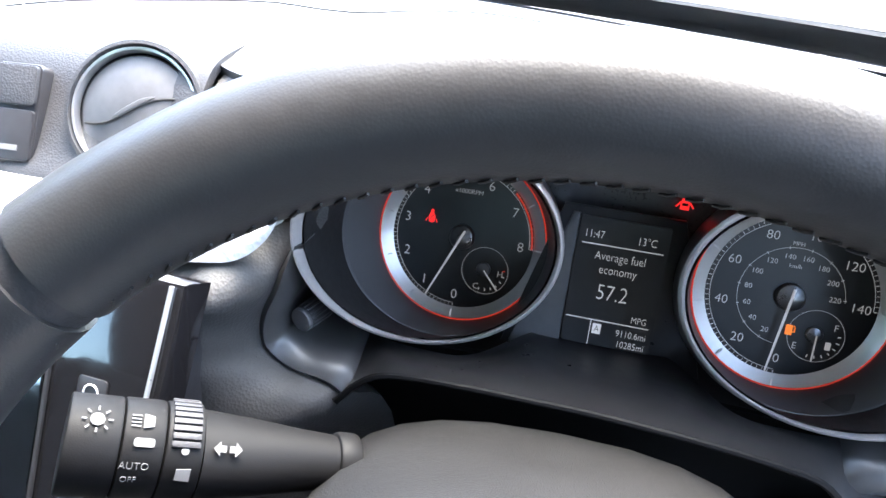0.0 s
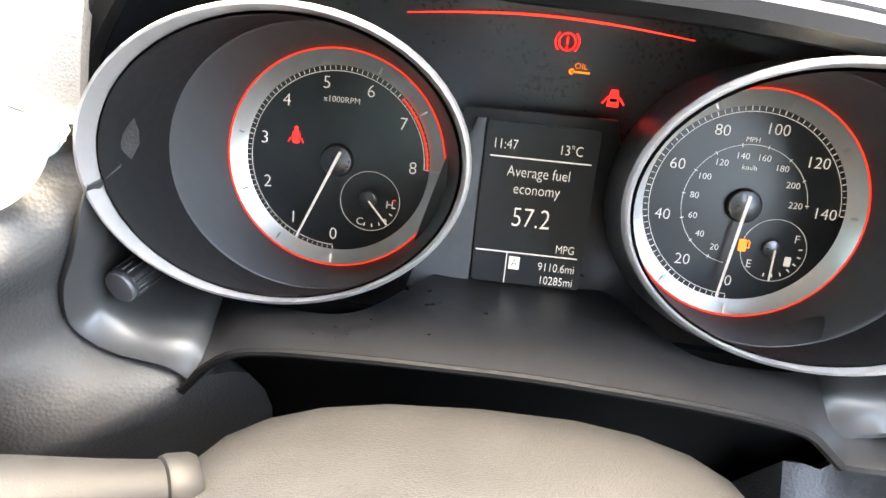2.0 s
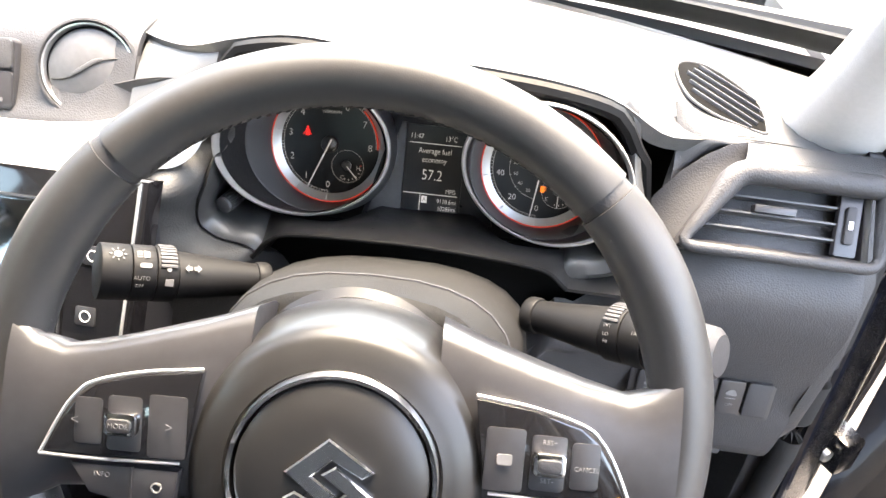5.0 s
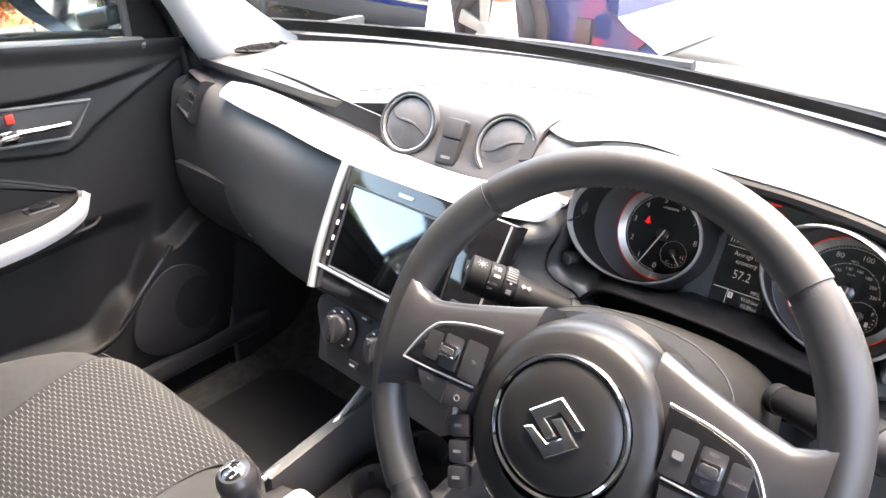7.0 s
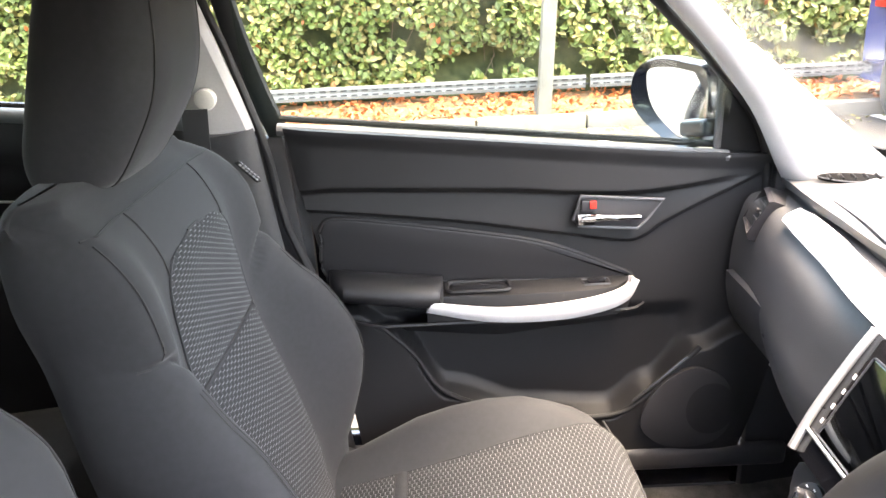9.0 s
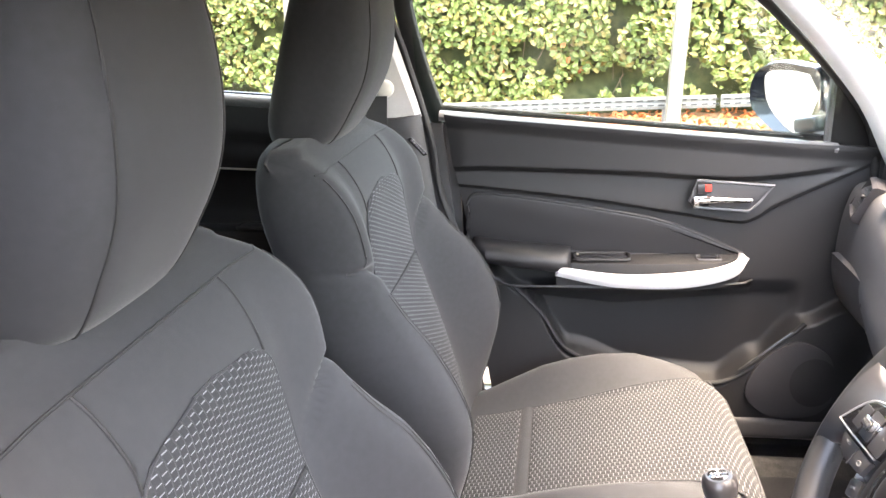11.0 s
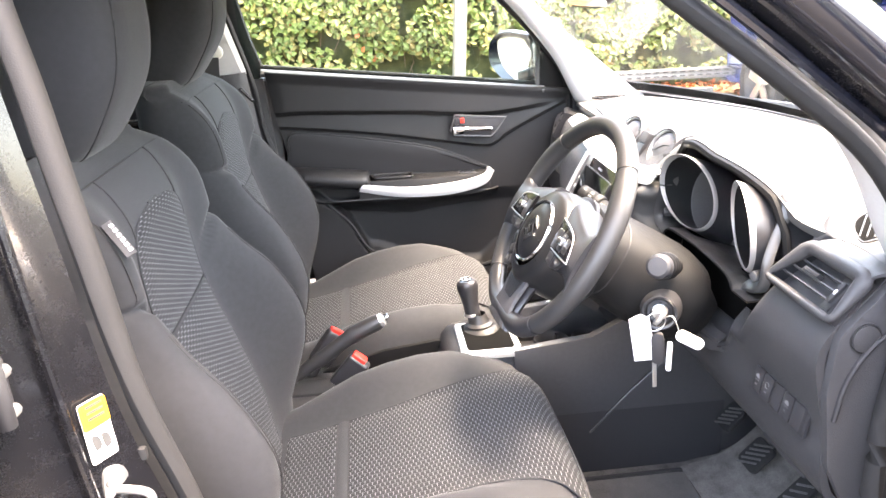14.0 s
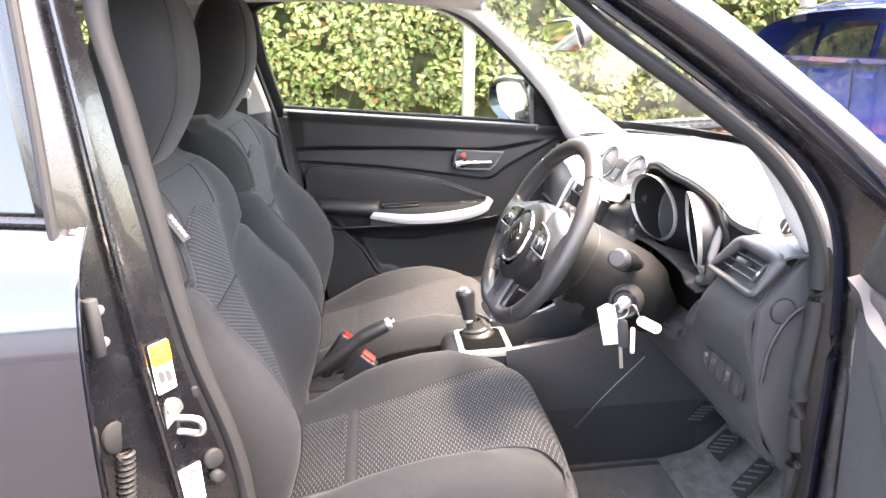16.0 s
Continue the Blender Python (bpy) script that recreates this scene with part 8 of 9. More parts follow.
def back_point(x, z, lift=0.0):
    """Front face of the backrest."""
    a, w, edge = abs(x), back_width(z), 0.128
    zc = crease_z(a)
    wing = curve_table(z, [(-0.05, 0.004), (0.02, 0.016), (0.08, 0.044), (0.166, 0.090), (0.228, 0.106), (0.309, 0.090), (0.36, 0.058), (0.42, 0.026)])
    shoulder = curve_table(z, [(0.30, 0.024), (0.40, 0.026), (0.474, 0.022), (0.517, 0.016), (0.555, 0.004), (0.60, 0.0)])
    k = ease((zc - z + 0.010) / 0.020)
    bol = lerp(shoulder, wing, k) - 0.013 * math.exp(-((z - zc) / 0.0075) ** 2) * ease((a - edge) / 0.02)
    side = 0.0
    if a > edge:
        t = (a - edge) / max(0.02, w - edge)
        if t < 0.72:
            side = bol * ease(t / 0.72) ** 1.25
        else:
            side = bol - 0.050 * (1 - math.sqrt(max(0.0, 1 - ((t - 0.72) / 0.28) ** 2)))
    belly = 0.008 * math.sin(math.pi * max(0.0, min(1, z / 0.36))) * max(0.0, 1 - (a / 0.13) ** 2)
    return Vector((x, mid_y(z) + side + belly, z)) + Vector((0, 0.93, 0.36)) * lift


def cushion_part(st, side):
    """Seat cushion with its woven insert, seams, shield and rails."""
    loops = []
    for y in (-0.03, 0.0, 0.03, 0.08, 0.14, 0.20, 0.26, 0.32, 0.37, 0.41, 0.435, 0.455, 0.470, 0.482, 0.492, 0.501, 0.508, 0.512):
        w = curve_table(y, [(-0.03, 0.235), (0.15, 0.260), (0.33, 0.263), (0.42, 0.252), (0.47, 0.236), (0.512, 0.205)])
        ring = []
        n = 48
        for k in range(n + 1):
            x = lerp(-w, w, k / n)
            ring.append(Vector((x, y - 0.02 * ease((y - 0.42) / 0.09) * (abs(x) / w) ** 4, cushion_z(x * 0.265 / w, max(0.0, y)))))
        zs = ring[0].z
        zb = -0.105
        ring += [Vector((w * 1.012, y, lerp(zs, zb, 0.3))), Vector((w * 1.008, y, lerp(zs, zb, 0.65))), Vector((w * 0.96, y - 0.01, zb)), Vector((-w * 0.96, y - 0.01, zb)), Vector((-w * 1.008, y, lerp(zs, zb, 0.65))), Vector((-w * 1.012, y, lerp(zs, zb, 0.3)))]
        loops.append(ring)
    cb = rings(loops)
    bmesh.ops.recalc_face_normals(cb, faces=cb.faces[:])
    cush = part("cushion", cb, M_CLOTH, st, "dark cloth seat cushion", angle=60)

    def wi(y):
        return curve_table(y, [(0.0, 0.128), (0.14, 0.133), (0.36, 0.150), (0.44, 0.165), (0.485, 0.182)])

    def ins(y0, y1):
        def fn(u, v):
            y = lerp(y0, y1, v)
            x = u * wi(y)
            return (x, y, cushion_z(x, y) + 0.004 * (1 - u ** 8) * min(1, 14 * v, 14 * (1 - v)) + 0.0015)
        b = sheet(fn, steps(-1, 1, 28), steps(0, 1, 30))
        b.normal_update()
        if sum(f.normal.z for f in b.faces) < 0:
            bmesh.ops.reverse_faces(b, faces=b.faces[:])
        part("insert", seat_uv(b, lambda c: (c.x, c.y)), M_WEAVE, cush, "grey woven insert", angle=60)
    ins(0.015, 0.103)
    ins(0.125, 0.478)
    # flat piece of cloth between two cross seams
    strip = sheet(lambda u, v: (u * 0.131, lerp(0.104, 0.124, v), cushion_z(u * 0.131, lerp(0.104, 0.124, v)) + 0.0015 + 0.003 * math.sin(math.pi * v)), steps(-1, 1, 20), steps(0, 1, 6))
    strip.normal_update()
    if sum(f.normal.z for f in strip.faces) < 0:
        bmesh.ops.reverse_faces(strip, faces=strip.faces[:])
    part("seam_strip", strip, M_CLOTH, cush, "plain cloth strip between two seams")
    for y in (0.1035, 0.1245):
        part("cross_seam", tube([(x, y, cushion_z(x, y) + 0.001) for x in steps(-0.131, 0.131, 12)], 0.0012, 5), M_RUBBER, cush)
    for s in (-1, 1):
        part("seam", tube([(s * wi(y), y, cushion_z(s * wi(y), y) + 0.0015) for y in steps(0.02, 0.478, 26)], 0.0016, 5), M_CLOTH, cush)
    part("front_seam", tube([(x, 0.480 - 0.012 * (x / 0.2) ** 2, cushion_z(x, 0.480 - 0.012 * (x / 0.2) ** 2) + 0.001) for x in steps(-0.225, 0.225, 24)], 0.0018, 5), M_CLOTH, cush)
    part("side_shield", prism([(0.02, -0.125), (0.44, -0.125), (0.42, -0.085), (0.10, -0.055), (-0.04, 0.0), (-0.05, -0.09)], 0.022, basis((side * 0.252, 0, 0), (0, 1, 0), (0, 0, 1), (side, 0, 0)), 0.006), M_SMOOTH, st, "black plastic seat shield")
    # Added panel that darkens the cushion's inner side.
    part("dark_inner_panel", prism([(0.0, -0.115), (0.485, -0.115), (0.480, 0.0), (0.40, 0.046), (0.31, 0.058), (0.20, 0.045), (0.08, 0.010), (0.0, -0.03)], 0.008, basis((-side * 0.262, 0, 0), (0, 1, 0), (0, 0, 1), (-side, 0, 0)), 0.003), M_STALK, st, "added black panel over the seat's inner side")
    part("recline_lever", prism(soft_outline([(0.05, -0.085), (0.19, -0.095), (0.205, -0.075), (0.12, -0.052), (0.05, -0.045)]), 0.014, basis((side * 0.278, 0, 0), (0, 1, 0), (0, 0, 1), (side, 0, 0)), 0.005), M_DARK, st, "black recline lever")
    part("seat_rail", box((0.40, 0.44, 0.07), pose(0, 0.20, -0.135), 0.01), M_DARK, st, "dark seat frame and rails")
    for s in (-1, 1):
        part("rail_foot", box((0.05, 0.46, 0.06), pose(s * 0.17, 0.19, -0.185), 0.01), M_DARK, st, "seat rail")


def backrest_part(st, side, up):
    """Backrest with wings and shoulder pads; up raises its upper half."""
    def lifted(p):
        return Vector((p.x, p.y, p.z + up * ease(p.z / 0.36)))

    def face(x, z, lift=0.0):
        return lifted(back_point(x, z, lift))
    loops = []
    zs = [-0.05, -0.01, 0.04, 0.09, 0.14, 0.19, 0.24, 0.28] + steps(0.315, 0.435, 60) + [0.45, 0.47, 0.49, 0.51, 0.525, 0.54, 0.55]
    tops = [(0.558, 0.992), (0.567, 0.975), (0.574, 0.945), (0.579, 0.90), (0.582, 0.84)]
    for z, kk in [(z, 1.0) for z in zs] + tops:
        w = back_width(min(z, 0.56))
        n = 72
        ring = [back_point(lerp(-w, w, k / n), z if kk == 1 else min(z, 0.566)) for k in range(n + 1)]
        r = curve_table(z, [(-0.05, -0.095), (0.27, -0.140), (0.39, -0.178), (0.47, -0.200), (0.545, -0.208), (0.60, -0.205)])
        y0 = ring[-1].y
        right = [(1.008, lerp(y0, r, 0.25)), (1.010, lerp(y0, r, 0.55)), (1.0, lerp(y0, r, 0.85)), (0.965, r - 0.012), (0.87, r - 0.026), (0.6, r - 0.040), (0.25, r - 0.046)]
        ring += [Vector((w * f, y, z)) for f, y in right] + [Vector((-w * f, y, z)) for f, y in reversed(right)]
        if kk < 1:
            cy = (mid_y(0.56) + r - 0.046) / 2
            ring = [Vector((p.x * kk, cy + (p.y - cy) * (1 - (1 - kk) * 2.4), z)) for p in ring]
        loops.append([lifted(p) for p in ring])
    bb = rings(loops)
    bmesh.ops.recalc_face_normals(bb, faces=bb.faces[:])
    back = part("backrest", bb, M_CLOTH, st, "dark cloth backrest with padded wings", angle=60)

    def wb(z):
        return curve_table(z, [(-0.02, 0.116), (0.15, 0.124), (0.32, 0.128), (0.38, 0.127), (0.43, 0.123), (0.458, 0.117), (0.474, 0.106), (0.486, 0.086), (0.493, 0.055), (0.495, 0.018)])

    def bins(z0, z1):
        b = sheet(lambda u, v: face(u * wb(lerp(z0, z1, v)), lerp(z0, z1, v), 0.002 + 0.004 * (1 - u ** 6) * min(1, 12 * v, 12 * (1 - v))), steps(-1, 1, 22), steps(0, 1, 30))
        b.normal_update()
        if sum(f.normal.y for f in b.faces) < 0:
            bmesh.ops.reverse_faces(b, faces=b.faces[:])
        part("insert", seat_uv(b, lambda c: (c.x, c.z * 1.06)), M_WEAVE, back, "grey woven insert", angle=60)
    bins(-0.02, 0.328)
    bins(0.334, 0.495)
    part("cross_seam", tube([face(x, 0.331, 0.001) for x in steps(-0.127, 0.127, 14)], 0.0014, 5), M_RUBBER, back)
    for s in (-1, 1):
        part("seam", tube([face(s * wb(z), z, 0.0015) for z in steps(-0.01, 0.495, 48)], 0.0016, 5), M_CLOTH, back)
        part("crease", tube([face(s * a, crease_z(a), -0.002) for a in steps(0.132, 0.222, 16)], 0.0020, 5), M_RUBBER, back)
        # double seam on the crest of the wing
        for da in (0.0, 0.007):
            part("seam", tube([face(s * (lerp(0.128, back_width(z), 0.70) + da), z, 0.0004) for z in steps(0.02, 0.385, 30)], 0.0009, 4), M_RUBBER, back)
        # shoulder pad seams, from the arch to the top edge
        part("seam", tube([face(s * curve_table(z, [(0.474, 0.107), (0.50, 0.106), (0.550, 0.108)]), z, 0.0006) for z in steps(0.474, 0.550, 16)], 0.0013, 5), M_RUBBER, back)
        part("seam", tube([face(s * lerp(0.128, back_width(z), 0.84), z, 0.0004) for z in steps(0.425, 0.545, 16)], 0.0011, 5), M_RUBBER, back)
    part("seam", tube([face(x, 0.550, 0.0006) for x in steps(-0.200, 0.200, 24)], 0.0013, 5), M_RUBBER, back)
    part("seam", tube([face(x, 0.496, 0.0012) for x in steps(-0.018, 0.018, 8)], 0.0016, 5), M_CLOTH, back)
    # side tag
    tn_ = Vector((side * 0.75, 0.35, 0.55)).normalized()
    tl_ = Vector((side * 0.29, 0.57, -0.76)).normalized()
    tp = Vector((side * 0.206, -0.086, 0.506)) + Vector((0, 0, up)) + tn_ * 0.003
    TG = basis(tuple(tp), tl_ * side, tn_.cross(tl_ * side), tn_)
    tg_ = part("side_tag", prism([(-0.023, -0.009), (0.023, -0.009), (0.023, 0.004), (-0.023, 0.004)], 0.0022, TG, 0.001), M_DARK, back, "small black cloth tag")
    for sg in (0.0032, -0.0006):
        for k in range(6):
            part("tag_print", box((0.0042, 0.0042, 0.0004), at(TG, -0.0165 + 0.0066 * k, 0.0, sg)), M_MARK, tg_, smooth=False)


def headrest_part(st, up, lean):
    """Deep headrest resting on the backrest; lean tips its top forwards."""
    prof = [(0.562, -0.212, 0.030, 0.070), (0.566, -0.210, 0.046, 0.082), (0.580, -0.205, 0.059, 0.092), (0.61, -0.194, 0.070, 0.099), (0.66, -0.173, 0.077, 0.105), (0.71, -0.160, 0.075, 0.108), (0.77, -0.151, 0.066, 0.105), (0.81, -0.147, 0.055, 0.097), (0.835, -0.146, 0.040, 0.085), (0.848, -0.146, 0.020, 0.065)]

    def outline(z0, yc, d, w):
        z, y = z0 + up, yc + lean * (z0 - 0.56) / 0.28
        out = []
        for k in range(44):
            a = 2 * math.pi * k / 44
            c, sn = math.cos(a), math.sin(a)
            wide = 1.0 - (0.06 if sn > 0 else 0.16) * abs(sn) ** 2
            out.append(Vector((w * wide * math.copysign(abs(c) ** 0.50, c), y + d * math.copysign(abs(sn) ** 0.62, sn), z)))
        return out
    def row(q):
        t = 0.5 - 0.5 * math.cos(math.pi * q)
        return (lerp(0.562, 0.848, t),) + tuple(curve_table(lerp(0.562, 0.848, t), [(p[0], p[i]) for p in prof]) for i in (1, 2, 3))
    rows_ = [row(q) for q in steps(0, 1, 30)]
    b = rings([outline(*r) for r in rows_])
    bmesh.ops.recalc_face_normals(b, faces=b.faces[:])
    hd = part("headrest", b, M_CLOTH, st, "dark cloth headrest", angle=70)
    for s in (-1, 1):
        k = 7 if s > 0 else 15
        part("seam", tube([outline(*r)[k] + Vector((0, 0.0003, 0)) for r in rows_[1:-1]], 0.0013, 5), M_RUBBER, hd)
        part("post", cyl(0.0055, 0.05, pose(s * 0.06, -0.215, 0.545 + up), 0, 16), M_STEEL, st, "chrome headrest post")
        part("post_guide", box((0.036, 0.026, 0.012), pose(s * 0.06, -0.215, 0.582 + up), 0.004), M_DARK, st, "black post guide")
    return hd


def car_seat(side, label, up, lean):
    """One front seat; side +1 puts the cloth tag and shield on its right."""
    st = thing("driver_seat" if side > 0 else "front_passenger_seat", label, "car seat", (0, 0, 0), "front seats")
    cushion_part(st, side)
    backrest_part(st, side, up)
    headrest_part(st, up, lean)
    return st


d_seat = car_seat(1, "black cloth driver's seat with grey woven inserts and headrest", 0.0, 0.0)
d_seat.matrix_basis = pose(0.306, -0.492, 0.498)
p_seat = car_seat(-1, "black cloth front passenger seat with grey woven inserts and headrest", 0.018, 0.012)
p_seat.matrix_basis = pose(-0.318, -0.496, 0.500)

# ---- rear bench ----
rb = thing("rear_bench", "dark cloth rear bench seat", "car seat", (0, -1.25, 0.31))
part("cushion", box((1.18, 0.48, 0.16), pose(0, -1.12, 0.52, 6, 0, 0), 0.05, 4), M_CLOTH, rb)
part("backrest", box((1.20, 0.14, 0.60), pose(0, -1.42, 0.84, -14, 0, 0), 0.05, 4), M_CLOTH, rb)
part("plinth", box((1.16, 0.40, 0.16), pose(0, -1.12, 0.39), 0.01), M_DARK, rb)
for x in (-0.33, 0.33):
    part("headrest", box((0.24, 0.09, 0.14), pose(x, -1.49, 1.20, -12, 0, 0), 0.035, 4), M_CLOTH, rb)

# ---- interior mirror ----
rv = thing("rear_view_mirror", "grey rear-view mirror hung from the windscreen", "mirror", (0, 0.12, 1.20))
part("shell", rings([[basis((0.02, 0.10, 1.242), (1, 0, 0), (0.0, -0.29, 0.957), (0, -0.957, -0.29)) @ Vector((0.118 * w * math.copysign(abs(math.cos(a)) ** 0.5, math.cos(a)), 0.033 * w * math.copysign(abs(math.sin(a)) ** 0.6, math.sin(a)), z)) for a in (2 * math.pi * k / 28 for k in range(28))] for z, w in ((-0.030, 0.5), (-0.022, 0.85), (0.0, 1.0), (0.008, 0.98))]), M_SMOOTH, rv, "dark mirror shell")
part("glass", prism(rounded(0.222, 0.056, 0.012), 0.002, at(basis((0.02, 0.10, 1.242), (1, 0, 0), (0.0, -0.29, 0.957), (0, -0.957, -0.29)), 0, 0, 0.008)), M_MIRROR, rv, "mirror glass", angle=20)
part("stem", tube([(0.018, 0.120, 1.246), (0.008, 0.15, 1.272), (0.0, 0.175, 1.290)], 0.014, 10), M_PILLAR, rv, "pale stem")
part("foot", box((0.07, 0.05, 0.06), pose(0, 0.185, 1.280, -35, 0, 0), 0.012, 3), M_SMOOTH, rv, "sensor cover")
for s in (-1, 1):
    vz = thing("sun_visor", "pale folded sun visor under the headliner", "sun visor", (s * 0.32, -0.06, 1.36), "sun visors")
    part("panel", box((0.36, 0.15, 0.014), pose(s * 0.32, -0.075, 1.362, 14, -s * 4, 0), 0.006, 3), M_LINER, vz)
    part("label", box((0.09, 0.035, 0.001), pose(s * 0.36, -0.052, 1.356, 14, -s * 4, 0)), M_PAPER, vz, "white printed label", smooth=False)
# ---- yard: ground, kerb, lines ----
gnd = part("ground", box((240, 240, 0.2), pose(0, 0, -0.1)), M_ASPHALT, None, smooth=False)
tagged(gnd, "worn grey asphalt yard", "ground", kind="structure")
KX = -5.55
kerb = thing("kerb", "weathered concrete kerb along the hedge", "kerb", (KX, 0, 0), kind="structure")
for i in range(26):
    y = -11.5 + 0.92 * i
    part("kerb_stone", box((0.14, 0.905, 0.20), pose(KX + 0.004 * ((i * 7) % 3), y, 0.01), 0.015, 2), M_CONCRETE, kerb)
bed = thing("planting_bed", "leaf-strewn soil strip under the hedge", "soil", (KX - 0.6, 0, 0), kind="structure")
bedm = sheet(lambda u, v: (lerp(KX - 0.06, KX - 1.4, u), v, 0.085 + 0.05 * u + 0.03 * noise.noise(Vector((u * 4, v * 1.3, 0)))), steps(0, 1, 10), steps(-12, 12.5, 100), 0.1, (0, 0, 1))
part("soil", bedm, M_SOIL, bed)
for i, (y, l) in enumerate(((0.96, 2.2), (-1.45, 2.2), (3.3, 2.2), (-3.9, 2.2))):
    part("bay_line", box((l, 0.09, 0.004), pose(KX + 0.12 + l / 2, y, 0.002)), M_LINE, None, smooth=False)
    tagged(bpy.context.scene.collection.objects[-1], "worn white parking bay line", "bay line", "bay lines", "structure")
rnd = random.Random(4)


def scatter_leaves(n, fn, size, seed):
    """Many small folded leaves, from a function that gives place and facing."""
    r = random.Random(seed)
    vs, fs = [], []
    for _ in range(n):
        p, nrm = fn(r)
        nrm = (Vector(nrm) + Vector((r.gauss(0, 0.55), r.gauss(0, 0.55), r.gauss(0, 0.55)))).normalized()
        m = frame_z(p, nrm, (r.gauss(0, 1), r.gauss(0, 1), r.gauss(0, 1)))
        s = size * r.uniform(0.6, 1.3)
        k = len(vs)
        for x, y, z in ((0, -1, 0), (0.60, -0.35, 0.16), (0.52, 0.35, 0.16), (0, 1, -0.05), (-0.52, 0.35, 0.16), (-0.60, -0.35, 0.16), (0, 0, 0)):
            vs.append(m @ Vector((x * s, y * s, z * s)))
        fs += [(k, k + 1, k + 6), (k + 1, k + 2, k + 6), (k + 2, k + 3, k + 6), (k + 3, k + 4, k + 6), (k + 4, k + 5, k + 6), (k + 5, k, k + 6)]
    me = bpy.data.meshes.new("leaves")
    me.from_pydata([tuple(v) for v in vs], [], fs)
    b = bmesh.new()
    b.from_mesh(me)
    bpy.data.meshes.remove(me)
    return b


def litter_place(r):
    x = KX - 0.10 - r.random() * 0.9
    return Vector((x, r.uniform(-7, 9), 0.105 + 0.05 * (KX - x))), (0, 0, 1)


lit = part("fallen_leaves", scatter_leaves(3600, litter_place, 0.030, 3), M_LEAFRED, None, smooth=False)
tagged(lit, "rust and brown fallen leaves on the soil", "leaves", kind="stuff")
lit2 = part("fallen_leaves", scatter_leaves(500, lambda r: (Vector((KX + 0.1 + abs(r.gauss(0, 0.35)), r.uniform(-7, 9), 0.010)), (0, 0, 1)), 0.026, 5), M_LEAFY, None, smooth=False)
tagged(lit2, "dry yellow leaves blown on the asphalt", "leaves", kind="stuff")

# ---- hedge ----
HX = -6.35


def hedge_face(y, z):
    return HX + 0.16 * noise.noise(Vector((y * 0.9, z * 1.1, 2))) + 0.09 * noise.noise(Vector((y * 2.6, z * 2.8, 7)))


hedge = thing("hedge", "dense clipped beech hedge in green and yellowing autumn leaf", "hedge", (HX - 0.5, 0, 0.1))
# Backing sheet behind the leaves; inner shade is put into its colour.
part("heart", sheet(lambda u, v: (hedge_face(u, v) - 0.30, u, v), steps(-9, 14, 110), steps(0.12, 3.2, 20), 0.25, (1, 0, 0)), M_HEDGESHADE, hedge, "dark backing sheet with the hedge's inner shade painted in")


def clump(r):
    """A place on the leafy face: leaves gather in clumps with gaps between."""
    for _ in range(12):
        y, z = r.uniform(-8.5, 13.5), 0.22 + 2.95 * r.random()
        g = noise.noise(Vector((y * 3.1, z * 3.3, 11))) + 0.5 * noise.noise(Vector((y * 7, z * 7, 3)))
        if g > -0.36 + (0.25 if z < 0.55 else 0):
            break
    return Vector((hedge_face(y, z) - 0.22 * r.random() ** 1.5 + 0.05 * g, y, z)), (1, 0.1, 0.45)


for mat_, n_, sd_, lb in ((M_LEAF, 54000, 21, "green leaves"), (M_LEAFY, 19000, 22, "yellowing leaves"), (M_LEAFRED, 420, 23, "rust-red leaves")):
    tagged(part("leaves", scatter_leaves(n_, clump, 0.036, sd_), mat_, hedge, lb, smooth=False), kind="stuff")
tw = bmesh.new()
for i in range(420):
    y, z = rnd.uniform(-8, 13), rnd.uniform(0.1, 2.9)
    x = hedge_face(y, z) - 0.06
    tube([(x - 0.05, y, z), (x, y + rnd.uniform(-0.15, 0.15), z + rnd.uniform(0.1, 0.3))], 0.004, 4, bm=tw)
tagged(part("twigs", tw, M_TWIG, hedge, "bare brown twigs"), kind="stuff")

# ---- posts and rail in front of the hedge ----
for i, y in enumerate((0.555, -2.75, 3.9, 7.2, -6.1)):
    ps = thing("fence_post", "pale weathered concrete fence post beside the kerb", "post", (KX - 0.06, y, 0.05), "fence posts")
    part("post", box((0.11, 0.115, 3.0), pose(KX - 0.07, y + 0.095, 1.5, -2.8, 0.5, 0), 0.015, 2), M_POST, ps)
rail = thing("barrier_rail", "perforated galvanised rail running along the hedge foot", "rail", (KX - 0.2, 0, 0.28))
RX = KX - 0.22
for i in range(7):
    y0 = -8 + 3.0 * i
    rl = part("rail_length", prism([(-0.02, 0.05), (0.0, 0.055), (0.006, 0.03), (0.0, 0.0), (0.006, -0.03), (0.0, -0.055), (-0.02, -0.05), (-0.012, 0.0)], 2.96, basis((RX, y0, 0.345), (1, 0, 0), (0, 0, 1), (0, 1, 0)), 0), M_GALV, rail, "galvanised rail length", smooth=False)
sl = bmesh.new()
for i in range(230):
    y = -7.95 + 0.09 * i
    for z in (0.325, 0.365):
        box((0.004, 0.055, 0.012), pose(RX + 0.0055, y, z), bm=sl)
tagged(part("slots", sl, M_DARK, rail, "dark slots of the rail", smooth=False), kind="stuff")
for i in range(6):
    part("bracket", box((0.06, 0.05, 0.36), pose(RX - 0.04, -6.05 + 1.65 * 2 * i, 0.18), 0.004), M_GALV, rail)

